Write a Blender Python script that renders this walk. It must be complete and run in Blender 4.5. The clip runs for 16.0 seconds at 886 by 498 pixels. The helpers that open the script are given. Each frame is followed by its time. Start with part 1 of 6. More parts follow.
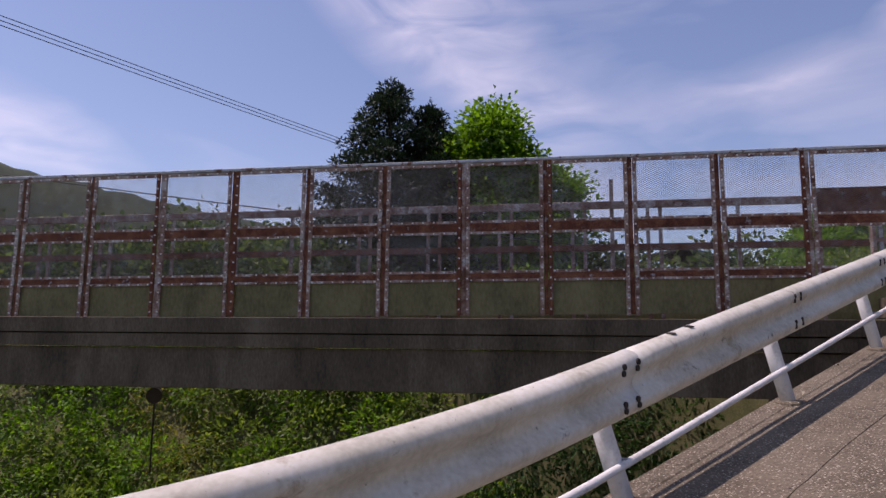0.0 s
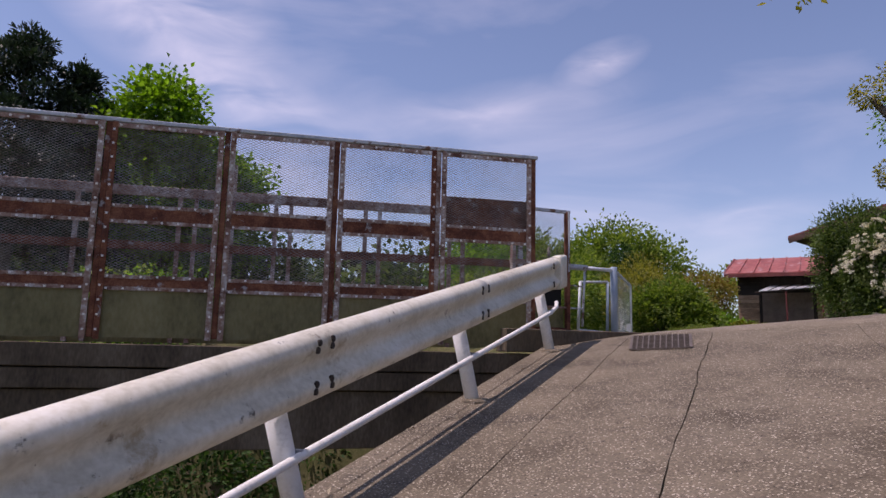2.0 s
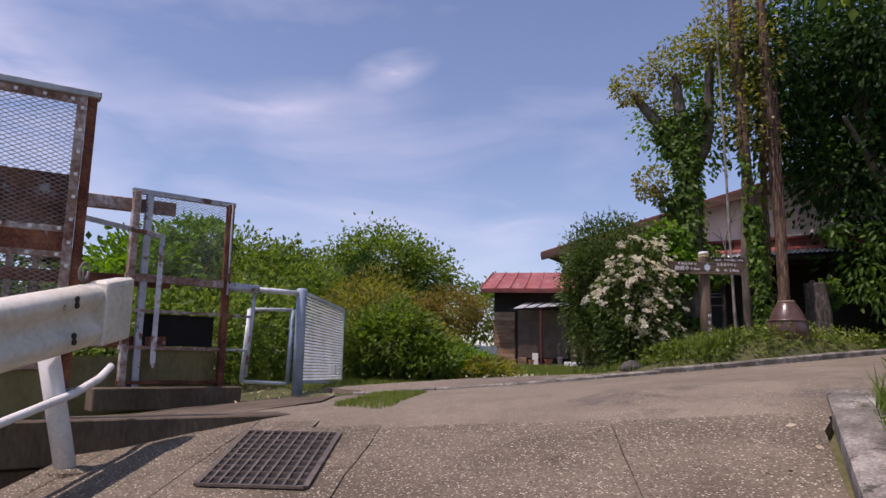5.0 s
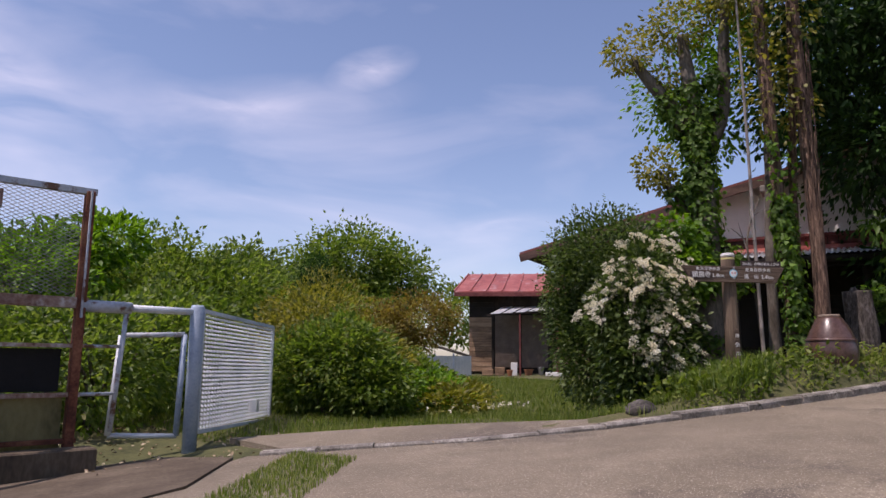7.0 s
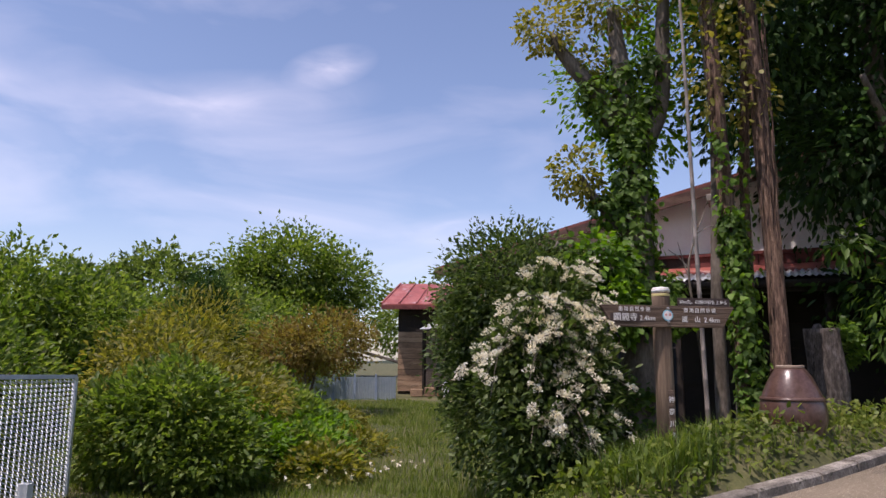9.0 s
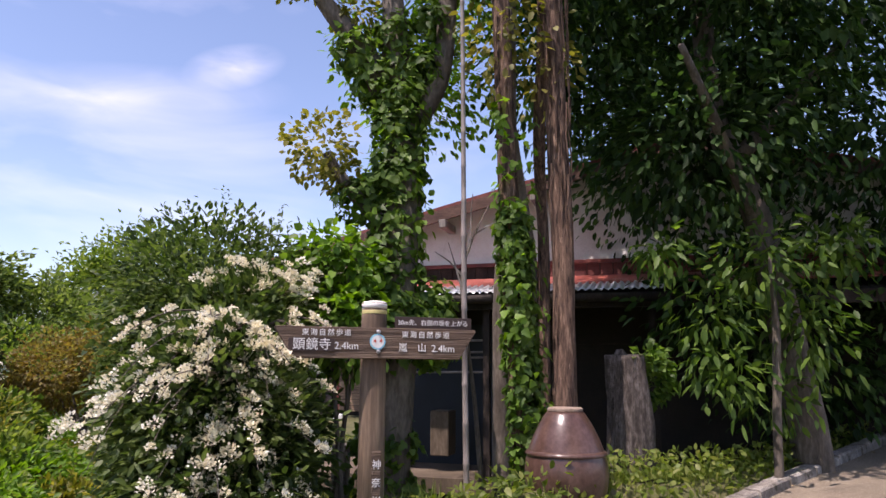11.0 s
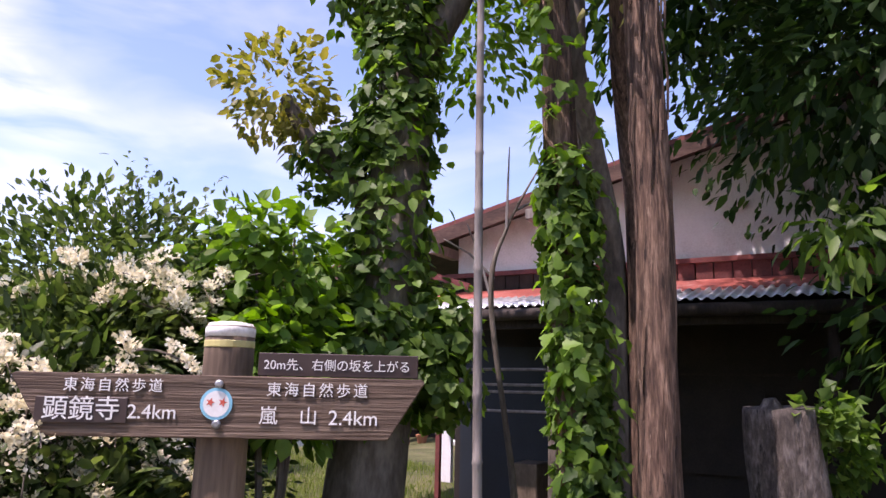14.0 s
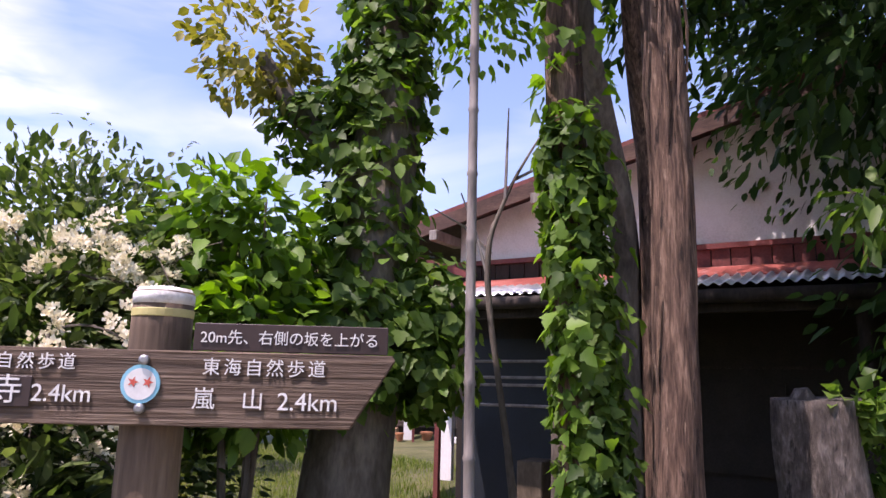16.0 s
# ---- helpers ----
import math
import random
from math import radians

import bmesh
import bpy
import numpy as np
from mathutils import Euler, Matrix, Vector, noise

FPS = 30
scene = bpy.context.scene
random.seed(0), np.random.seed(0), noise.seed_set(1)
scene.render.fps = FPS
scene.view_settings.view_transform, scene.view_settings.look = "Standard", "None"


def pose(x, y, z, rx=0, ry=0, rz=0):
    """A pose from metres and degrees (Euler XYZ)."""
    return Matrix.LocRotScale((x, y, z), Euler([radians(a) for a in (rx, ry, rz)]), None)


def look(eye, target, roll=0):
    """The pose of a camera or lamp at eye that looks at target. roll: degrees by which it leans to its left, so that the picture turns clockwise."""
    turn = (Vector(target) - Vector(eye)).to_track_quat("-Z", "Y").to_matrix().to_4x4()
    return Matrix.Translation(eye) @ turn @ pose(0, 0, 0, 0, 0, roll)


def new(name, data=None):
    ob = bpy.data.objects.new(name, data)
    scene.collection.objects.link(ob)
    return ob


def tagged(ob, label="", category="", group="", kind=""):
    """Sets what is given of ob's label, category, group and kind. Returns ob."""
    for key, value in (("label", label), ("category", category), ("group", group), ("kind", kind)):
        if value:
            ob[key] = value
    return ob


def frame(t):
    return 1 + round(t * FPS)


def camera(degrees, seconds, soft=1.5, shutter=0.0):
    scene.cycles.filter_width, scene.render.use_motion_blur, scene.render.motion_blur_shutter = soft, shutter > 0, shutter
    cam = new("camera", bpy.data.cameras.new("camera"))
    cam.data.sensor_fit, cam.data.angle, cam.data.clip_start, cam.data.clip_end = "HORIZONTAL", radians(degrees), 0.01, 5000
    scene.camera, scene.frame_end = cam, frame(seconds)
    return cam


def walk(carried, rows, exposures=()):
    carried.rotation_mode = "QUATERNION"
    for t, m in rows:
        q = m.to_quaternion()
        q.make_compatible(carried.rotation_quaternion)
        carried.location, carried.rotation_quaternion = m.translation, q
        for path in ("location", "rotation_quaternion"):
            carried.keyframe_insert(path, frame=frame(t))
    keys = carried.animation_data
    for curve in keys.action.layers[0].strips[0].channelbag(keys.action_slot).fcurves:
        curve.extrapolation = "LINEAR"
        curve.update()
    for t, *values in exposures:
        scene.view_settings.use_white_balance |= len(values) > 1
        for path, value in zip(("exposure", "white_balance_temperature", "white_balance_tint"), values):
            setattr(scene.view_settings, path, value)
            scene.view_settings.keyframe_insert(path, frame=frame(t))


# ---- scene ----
cam = camera(65.0, 16.0)
PATH = [
    (0, (-0.915, -1.886, 1.245), (-0.961, 0.093, 1.531), 0.6),
    (0.5, (-0.477, -1.371, 1.338), (-0.277, 0.597, 1.628), 0.9),
    (1, (0.108, -0.803, 1.389), (0.536, 1.128, 1.686), 1.2),
    (1.5, (0.594, -0.319, 1.497), (1.154, 1.577, 1.798), 1.1),
    (2, (1.077, 0.272, 1.653), (1.812, 2.106, 1.958), 1.3),
    (2.5, (1.649, 0.825, 1.776), (2.555, 2.58, 2.09), 0.9),
    (3, (2.151, 1.37, 1.87), (3.204, 3.041, 2.186), 1.0),
    (3.5, (2.707, 1.724, 1.96), (3.86, 3.327, 2.279), 0.8),
    (4, (3.214, 2.101, 2.06), (4.422, 3.663, 2.379), 1.0),
    (4.5, (3.723, 2.375, 2.204), (4.961, 3.913, 2.522), 1.0),
    (4.7, (3.966, 2.529, 2.283), (5.212, 4.06, 2.605), 1.0),
    (6.8, (5.685, 4.022, 2.794), (6.978, 5.515, 3.102), 0.5),
    (7, (5.866, 4.188, 2.78), (7.166, 5.673, 3.1), 0.5),
    (7.5, (6.316, 4.457, 2.91), (7.62, 5.938, 3.231), 0.4),
    (8, (6.782, 4.658, 3.075), (8.107, 6.121, 3.396), 0.4),
    (8.5, (7.277, 4.788, 3.231), (8.63, 6.225, 3.553), 0.3),
    (9, (7.767, 4.959, 3.33), (9.156, 6.362, 3.652), 0.3),
    (9.5, (8.343, 4.998, 3.382), (9.788, 6.343, 3.704), 0.3),
    (10, (8.89, 4.99, 3.42), (10.416, 6.241, 3.742), 0.3),
    (10.2, (9.118, 4.99, 3.456), (10.682, 6.192, 3.787), 0.6),
    (12.3, (11.068, 5.193, 3.609), (12.583, 6.439, 3.998), -0.2),
    (12.5, (11.19, 5.292, 3.634), (12.635, 6.619, 4.024), 0.2),
    (13, (11.541, 5.407, 3.663), (12.855, 6.86, 4.069), 0.0),
    (13.5, (11.802, 5.534, 3.745), (13.066, 7.032, 4.141), 0.9),
    (14, (11.98, 5.687, 3.76), (13.224, 7.207, 4.138), 1.2),
    (14.5, (12.102, 5.804, 3.756), (13.338, 7.33, 4.132), 1.4),
    (15, (12.244, 5.877, 3.738), (13.47, 7.412, 4.112), 1.5),
    (15.5, (12.266, 5.905, 3.73), (13.49, 7.441, 4.107), 1.4),
    (16, (12.266, 5.913, 3.715), (13.491, 7.45, 4.088), 1.4),
]
EXPOSURES = [(0.0, -0.38, 6700, 33), (4.5, -0.27, 6700, 31), (7.0, -0.18, 6700, 29), (9.0, 0.0, 6700, 28), (10.2, 0.15, 6800, 28), (12.3, 0.86, 6800, 36), (13.4, 0.74, 6650, 37), (16.0, 0.74, 6600, 37)]
walk(cam, [(t, look(eye, target, roll)) for t, eye, target, roll in PATH], EXPOSURES)

# ---- world, sun ----
world = bpy.data.worlds.new("world")
scene.world = world
world.use_nodes = True
wn = world.node_tree.nodes
sky = wn.new("ShaderNodeTexSky")
sky.sky_type, sky.sun_disc = "NISHITA", False
SUN_EL, SUN_AZ = radians(65), radians(-82)      # azimuth from +y, clockwise positive
sky.sun_elevation, sky.sun_rotation = SUN_EL, SUN_AZ
sky.air_density, sky.dust_density, sky.ozone_density = 1.0, 0.8, 2.2
wn["Background"].inputs["Strength"].default_value = 0.17
world.node_tree.links.new(sky.outputs[0], wn["Background"].inputs["Color"])
sun = new("sun", bpy.data.lights.new("sun", "SUN"))
sun.data.energy, sun.data.angle, sun.data.color = 4.6, radians(0.55), (1.0, 0.95, 0.88)
sun_way = Vector((math.sin(SUN_AZ) * math.cos(SUN_EL), math.cos(SUN_AZ) * math.cos(SUN_EL), math.sin(SUN_EL)))
sun.matrix_world = look(sun_way * 60, (0, 0, 0))

rng = np.random.default_rng(7)


# ---- materials ----
def mat(name, stops, scale=6.0, rough=0.75, metal=0.0, bump=0.15, fine=60.0, spots=None, stretch=(1, 1, 1), island=0.0,
        trans=0.0, spec=0.4, rand=0.0, pebbles=None):
    """Noise-driven colour ramp, second fine scale, optional spots (colour, scale, threshold), bump."""
    m = bpy.data.materials.new(name)
    m.use_nodes = True
    nt = m.node_tree
    N, L = nt.nodes, nt.links
    b = N["Principled BSDF"]
    tc = N.new("ShaderNodeTexCoord")
    mp = N.new("ShaderNodeMapping")
    mp.inputs["Scale"].default_value = stretch
    L.new(tc.outputs["Object"], mp.inputs[0])
    n1 = N.new("ShaderNodeTexNoise")
    n1.inputs["Scale"].default_value, n1.inputs["Detail"].default_value, n1.inputs["Roughness"].default_value = scale, 8, 0.65
    n2 = N.new("ShaderNodeTexNoise")
    n2.inputs["Scale"].default_value, n2.inputs["Detail"].default_value = fine, 4
    for n in (n1, n2):
        L.new(mp.outputs[0], n.inputs["Vector"])
    add = N.new("ShaderNodeMath")
    add.operation = "MULTIPLY_ADD"
    add.inputs[1].default_value = 0.45
    L.new(n2.outputs["Fac"], add.inputs[0])
    sub = N.new("ShaderNodeMath")
    sub.operation = "ADD"
    sub.inputs[1].default_value = -0.22
    L.new(n1.outputs["Fac"], sub.inputs[0])
    L.new(sub.outputs[0], add.inputs[2])
    fac = add.outputs[0]
    if island or rand:
        g = N.new("ShaderNodeNewGeometry") if island else N.new("ShaderNodeObjectInfo")
        ia = N.new("ShaderNodeMath")
        ia.operation = "MULTIPLY_ADD"
        ia.inputs[1].default_value = island or rand
        L.new(g.outputs["Random Per Island" if island else "Random"], ia.inputs[0])
        of = N.new("ShaderNodeMath")
        of.operation = "ADD"
        of.inputs[1].default_value = -(island or rand) / 2
        L.new(fac, of.inputs[0])
        L.new(of.outputs[0], ia.inputs[2])
        fac = ia.outputs[0]
    ramp = N.new("ShaderNodeValToRGB")
    e = ramp.color_ramp.elements
    while len(e) < len(stops):
        e.new(0.5)
    for k, c in enumerate(stops):
        e[k].position = 0.3 + 0.4 * k / max(1, len(stops) - 1)
        e[k].color = (*c, 1)
    L.new(fac, ramp.inputs[0])
    colour = ramp.outputs[0]
    for sc, ss, st in spots or ():
        ns = N.new("ShaderNodeTexNoise")
        ns.inputs["Scale"].default_value, ns.inputs["Detail"].default_value, ns.inputs["Roughness"].default_value = ss, 7, 0.7
        L.new(mp.outputs[0], ns.inputs["Vector"])
        mr = N.new("ShaderNodeMapRange")
        mr.inputs["From Min"].default_value, mr.inputs["From Max"].default_value = st, st + 0.07
        L.new(ns.outputs["Fac"], mr.inputs["Value"])
        mx = N.new("ShaderNodeMix")
        mx.data_type = "RGBA"
        L.new(mr.outputs[0], mx.inputs["Factor"])
        L.new(colour, mx.inputs["A"])
        mx.inputs["B"].default_value = (*sc, 1)
        colour = mx.outputs["Result"]
    if pebbles:
        size, cover, shades = pebbles
        vo = N.new("ShaderNodeTexVoronoi")
        vo.inputs["Scale"].default_value = size
        L.new(tc.outputs["Object"], vo.inputs["Vector"])
        pm = N.new("ShaderNodeMapRange")
        pm.inputs["From Min"].default_value, pm.inputs["From Max"].default_value = cover, cover - 0.12
        L.new(vo.outputs["Distance"], pm.inputs["Value"])
        pr = N.new("ShaderNodeValToRGB")
        pe = pr.color_ramp.elements
        while len(pe) < len(shades):
            pe.new(0.5)
        for k, (p, c) in enumerate(shades):
            pe[k].position, pe[k].color = p, (*c, 1)
        L.new(vo.outputs["Color"], pr.inputs[0])
        mx = N.new("ShaderNodeMix")
        mx.data_type = "RGBA"
        L.new(pm.outputs[0], mx.inputs["Factor"])
        L.new(colour, mx.inputs["A"])
        L.new(pr.outputs[0], mx.inputs["B"])
        colour = mx.outputs["Result"]
        ph = N.new("ShaderNodeMath")
        ph.operation = "MULTIPLY_ADD"
        ph.inputs[1].default_value = 0.35
        L.new(pm.outputs[0], ph.inputs[0])
        L.new(fac, ph.inputs[2])
        fac = ph.outputs[0]
    L.new(colour, b.inputs["Base Color"])
    b.inputs["Roughness"].default_value, b.inputs["Metallic"].default_value = rough, metal
    b.inputs["Specular IOR Level"].default_value = spec
    if bump:
        bp = N.new("ShaderNodeBump")
        bp.inputs["Strength"].default_value, bp.inputs["Distance"].default_value = bump, 0.02
        L.new(fac, bp.inputs["Height"])
        L.new(bp.outputs[0], b.inputs["Normal"])
    if trans:
        tr = N.new("ShaderNodeBsdfTranslucent")
        hs = N.new("ShaderNodeHueSaturation")
        hs.inputs["Saturation"].default_value, hs.inputs["Value"].default_value = 1.15, 1.6
        L.new(colour, hs.inputs["Color"])
        L.new(hs.outputs[0], tr.inputs["Color"])
        ms = N.new("ShaderNodeMixShader")
        ms.inputs[0].default_value = trans
        L.new(b.outputs[0], ms.inputs[1])
        L.new(tr.outputs[0], ms.inputs[2])
        L.new(ms.outputs[0], N["Material Output"].inputs["Surface"])
    return m


def leafmat(name, a, b, c, trans=0.4, rough=0.5, spec=0.35):
    return mat(name, [a, b, c], scale=1.3, fine=9, rough=rough, bump=0, island=0.5, trans=trans, spec=spec)


M = {}
M["slab"] = mat("aggregate_concrete", [(0.062, 0.048, 0.031), (0.122, 0.097, 0.065), (0.195, 0.158, 0.110)], 1.3, 0.94, bump=0.6, fine=75,
                spots=[((0.155, 0.126, 0.088), 1.1, 0.53), ((0.036, 0.029, 0.020), 26, 0.58), ((0.066, 0.055, 0.040), 0.7, 0.63)],
                pebbles=(64, 0.45, [(0.0, (0.045, 0.034, 0.023)), (0.34, (0.15, 0.12, 0.080)), (0.62, (0.27, 0.222, 0.16)), (0.88, (0.54, 0.48, 0.38))]))
M["asphalt"] = mat("worn_asphalt", [(0.122, 0.098, 0.068), (0.178, 0.145, 0.102), (0.245, 0.202, 0.145)], 1.2, 0.94, bump=0.4, fine=120,
                   spots=[((0.33, 0.28, 0.23), 70, 0.63), ((0.09, 0.072, 0.058), 45, 0.63), ((0.115, 0.092, 0.070), 0.8, 0.56)],
                   pebbles=(105, 0.42, [(0.0, (0.060, 0.047, 0.033)), (0.45, (0.18, 0.147, 0.104)), (0.85, (0.48, 0.42, 0.32))]))
M["concrete"] = mat("stained_concrete", [(0.048, 0.034, 0.022), (0.098, 0.073, 0.048), (0.160, 0.126, 0.088)], 1.6, 0.9, bump=0.25, fine=40, stretch=(1, 1, 0.35))
M["kerb"] = mat("kerb_concrete", [(0.085, 0.075, 0.062), (0.19, 0.17, 0.145), (0.42, 0.39, 0.34)], 5, 0.92, bump=0.6, fine=70,
                spots=[((0.050, 0.048, 0.030), 7, 0.58)])
M["rail"] = mat("chipped_white_paint", [(0.46, 0.42, 0.32), (0.62, 0.58, 0.47), (0.74, 0.71, 0.62)], 2.0, 0.42, bump=0.04, fine=30,
                spots=[((0.36, 0.29, 0.19), 1.7, 0.60), ((0.08, 0.065, 0.05), 8.5, 0.65), ((0.20, 0.155, 0.11), 5, 0.63), ((0.05, 0.042, 0.035), 20, 0.66)])
M["railpost"] = mat("white_post_paint", [(0.55, 0.53, 0.49), (0.74, 0.72, 0.68), (0.80, 0.79, 0.77)], 5, 0.5, bump=0.05, fine=50,
                    spots=[((0.20, 0.11, 0.06), 9, 0.66)])
M["rust"] = mat("rusted_steel", [(0.065, 0.020, 0.011), (0.155, 0.050, 0.026), (0.28, 0.12, 0.062)], 5, 0.85, 0.1, bump=0.3, fine=60,
                spots=[((0.34, 0.33, 0.33), 6, 0.60)])
M["frame"] = mat("rusting_grey_paint", [(0.15, 0.055, 0.032), (0.30, 0.20, 0.155), (0.55, 0.53, 0.51)], 4.2, 0.7, 0.0, bump=0.2, fine=30,
                 spots=[((0.12, 0.05, 0.03), 3.2, 0.55), ((0.17, 0.07, 0.04), 11, 0.60)])
M["toprail"] = mat("grey_blue_paint", [(0.30, 0.32, 0.35), (0.43, 0.46, 0.50), (0.53, 0.56, 0.60)], 4, 0.6, bump=0.1, fine=40,
                   spots=[((0.15, 0.075, 0.045), 4, 0.54)])
M["mesh"] = mat("expanded_metal", [(0.10, 0.06, 0.045), (0.24, 0.21, 0.19), (0.33, 0.33, 0.34)], 3, 0.7, 0.2, bump=0.0, fine=20)
M["meshw"] = mat("pale_mesh", [(0.42, 0.46, 0.50), (0.56, 0.60, 0.63), (0.66, 0.69, 0.71)], 3, 0.6, 0.1, bump=0.0, fine=20)
M["frp"] = mat("olive_sheet", [(0.14, 0.125, 0.055), (0.23, 0.205, 0.095), (0.30, 0.27, 0.14)], 1.8, 0.45, bump=0.06, fine=25, stretch=(1, 1, 0.5), trans=0.4,
               spots=[((0.27, 0.26, 0.19), 14, 0.66)])
M["bolt"] = mat("bright_bolt", [(0.66, 0.63, 0.58), (0.80, 0.78, 0.74)], 20, 0.45, 0.3, bump=0)
M["bluepost"] = mat("blue_grey_paint", [(0.22, 0.28, 0.36), (0.31, 0.38, 0.47), (0.38, 0.45, 0.53)], 4, 0.55, bump=0.08, fine=50,
                    spots=[((0.55, 0.58, 0.60), 14, 0.68)])
M["grate"] = mat("grating_steel", [(0.09, 0.072, 0.06), (0.19, 0.155, 0.13)], 9, 0.7, 0.5, bump=0.1)
M["bolthead"] = mat("dark_bolt", [(0.035, 0.028, 0.024), (0.07, 0.055, 0.045)], 9, 0.7, 0.4, bump=0.1)
# Near black for the notice board and for the shade under the grating.
M["dark"] = mat("black_board_and_pit_shade", [(0.008, 0.008, 0.008), (0.016, 0.015, 0.014)], 3, 0.95, bump=0)
M["signwood"] = mat("weathered_sign_wood", [(0.040, 0.026, 0.018), (0.105, 0.070, 0.048), (0.235, 0.172, 0.125)], 24, 0.82, bump=0.7, fine=95, stretch=(0.05, 0.05, 1.7),
                    spots=[((0.29, 0.22, 0.165), 13, 0.62), ((0.028, 0.018, 0.013), 20, 0.62)])
M["postwood"] = mat("round_post_wood", [(0.075, 0.050, 0.035), (0.15, 0.105, 0.07), (0.26, 0.19, 0.13)], 9, 0.8, bump=0.4, fine=60, stretch=(1, 1, 0.1))
M["cap"] = mat("white_cap", [(0.45, 0.43, 0.39), (0.75, 0.74, 0.70), (0.8, 0.79, 0.77)], 14, 0.7, bump=0.3)
M["yellow"] = mat("yellow_band", [(0.45, 0.40, 0.16), (0.58, 0.52, 0.22)], 12, 0.7, bump=0)
M["plate"] = mat("brown_plate", [(0.040, 0.025, 0.022), (0.055, 0.035, 0.030)], 5, 0.5, bump=0)
M["white"] = mat("white_letter", [(0.70, 0.69, 0.66), (0.8, 0.79, 0.77)], 30, 0.6, bump=0)
M["cyan"] = mat("cyan_badge", [(0.18, 0.48, 0.62), (0.24, 0.56, 0.70)], 8, 0.4, bump=0)
M["red"] = mat("red_badge", [(0.55, 0.08, 0.05), (0.62, 0.12, 0.08)], 8, 0.5, bump=0)
M["steel"] = mat("dull_steel", [(0.25, 0.25, 0.25), (0.40, 0.40, 0.40)], 12, 0.45, 0.8, bump=0.05)
M["bark"] = mat("stringy_bark", [(0.028, 0.016, 0.011), (0.110, 0.066, 0.045), (0.27, 0.175, 0.12)], 40, 0.95, bump=1.0, fine=120, stretch=(1, 1, 0.11),
                spots=[((0.018, 0.011, 0.008), 30, 0.56), ((0.34, 0.24, 0.17), 46, 0.62)])
M["bark2"] = mat("grey_bark", [(0.055, 0.045, 0.035), (0.11, 0.092, 0.072), (0.19, 0.16, 0.13)], 8, 0.95, bump=0.6, fine=50, stretch=(1, 1, 0.35))
M["stump"] = mat("dead_stump_wood", [(0.028, 0.022, 0.018), (0.08, 0.066, 0.056), (0.19, 0.165, 0.145)], 24, 0.95, bump=0.9, fine=70, stretch=(1, 1, 0.3),
                 spots=[((0.022, 0.018, 0.014), 12, 0.57)])
M["cane"] = mat("dry_bamboo", [(0.12, 0.105, 0.095), (0.22, 0.195, 0.175), (0.30, 0.27, 0.24)], 10, 0.7, bump=0.1, stretch=(1, 1, 0.2))
M["urn"] = mat("brown_glaze", [(0.050, 0.026, 0.020), (0.085, 0.046, 0.036), (0.12, 0.072, 0.058)], 5, 0.28, bump=0.05, fine=40, spec=0.5)
M["urntop"] = mat("pale_lid", [(0.20, 0.15, 0.11), (0.34, 0.26, 0.20)], 12, 0.8, bump=0.2)
M["plaster"] = mat("white_plaster", [(0.58, 0.56, 0.53), (0.72, 0.70, 0.68), (0.78, 0.77, 0.75)], 1.7, 0.85, bump=0.06, fine=60)
M["redroof"] = mat("red_metal_roof", [(0.19, 0.050, 0.040), (0.33, 0.085, 0.065), (0.42, 0.16, 0.13)], 2.4, 0.45, 0.0, bump=0.05, fine=30,
                   spots=[((0.45, 0.30, 0.28), 2.2, 0.57)])
M["redtrim"] = mat("dark_red_trim", [(0.085, 0.020, 0.018), (0.15, 0.036, 0.030), (0.20, 0.06, 0.05)], 5, 0.6, bump=0.1)
M["tin"] = mat("corrugated_tin", [(0.45, 0.46, 0.47), (0.64, 0.65, 0.66), (0.74, 0.75, 0.76)], 6, 0.35, 0.35, bump=0.05,
               spots=[((0.30, 0.20, 0.14), 5, 0.66)])
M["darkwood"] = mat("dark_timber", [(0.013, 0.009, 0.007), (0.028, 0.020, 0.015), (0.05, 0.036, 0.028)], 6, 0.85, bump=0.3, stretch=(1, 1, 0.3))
# Near-black brown and blue: the porch's deep shade is put into both colours.
M["darkened_brown"] = mat("darkened_brown_board", [(0.011, 0.008, 0.006), (0.018, 0.0135, 0.010), (0.030, 0.022, 0.016)], 2.2, 0.8, bump=0.15)
M["bluesheet"] = mat("shaded_blue_sheet", [(0.007, 0.011, 0.016), (0.011, 0.018, 0.026)], 2, 0.6, bump=0.2)
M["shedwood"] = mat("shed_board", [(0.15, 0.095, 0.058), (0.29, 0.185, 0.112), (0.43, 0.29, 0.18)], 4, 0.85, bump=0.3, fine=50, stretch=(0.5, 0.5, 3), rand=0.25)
M["shutter"] = mat("brown_shutter", [(0.13, 0.095, 0.072), (0.22, 0.165, 0.128)], 4, 0.6, bump=0.05)
M["rakewood"] = mat("weathered_rake_wood", [(0.045, 0.024, 0.018), (0.082, 0.044, 0.033), (0.13, 0.075, 0.056)], 5, 0.8, bump=0.3, fine=50, stretch=(0.4, 0.4, 2))
M["stone"] = mat("mossy_stone", [(0.028, 0.024, 0.020), (0.066, 0.058, 0.050), (0.14, 0.125, 0.108)], 5, 0.95, bump=0.7, fine=40, rand=0.3,
                 spots=[((0.05, 0.065, 0.025), 5, 0.64)])
M["soil"] = mat("grassy_earth", [(0.042, 0.046, 0.016), (0.085, 0.088, 0.030), (0.145, 0.122, 0.062)], 1.2, 0.95, bump=0.6, fine=28,
                spots=[((0.13, 0.10, 0.065), 0.8, 0.60)])
M["clay"] = mat("orange_earth", [(0.19, 0.10, 0.045), (0.30, 0.165, 0.075)], 3, 0.95, bump=0.4)
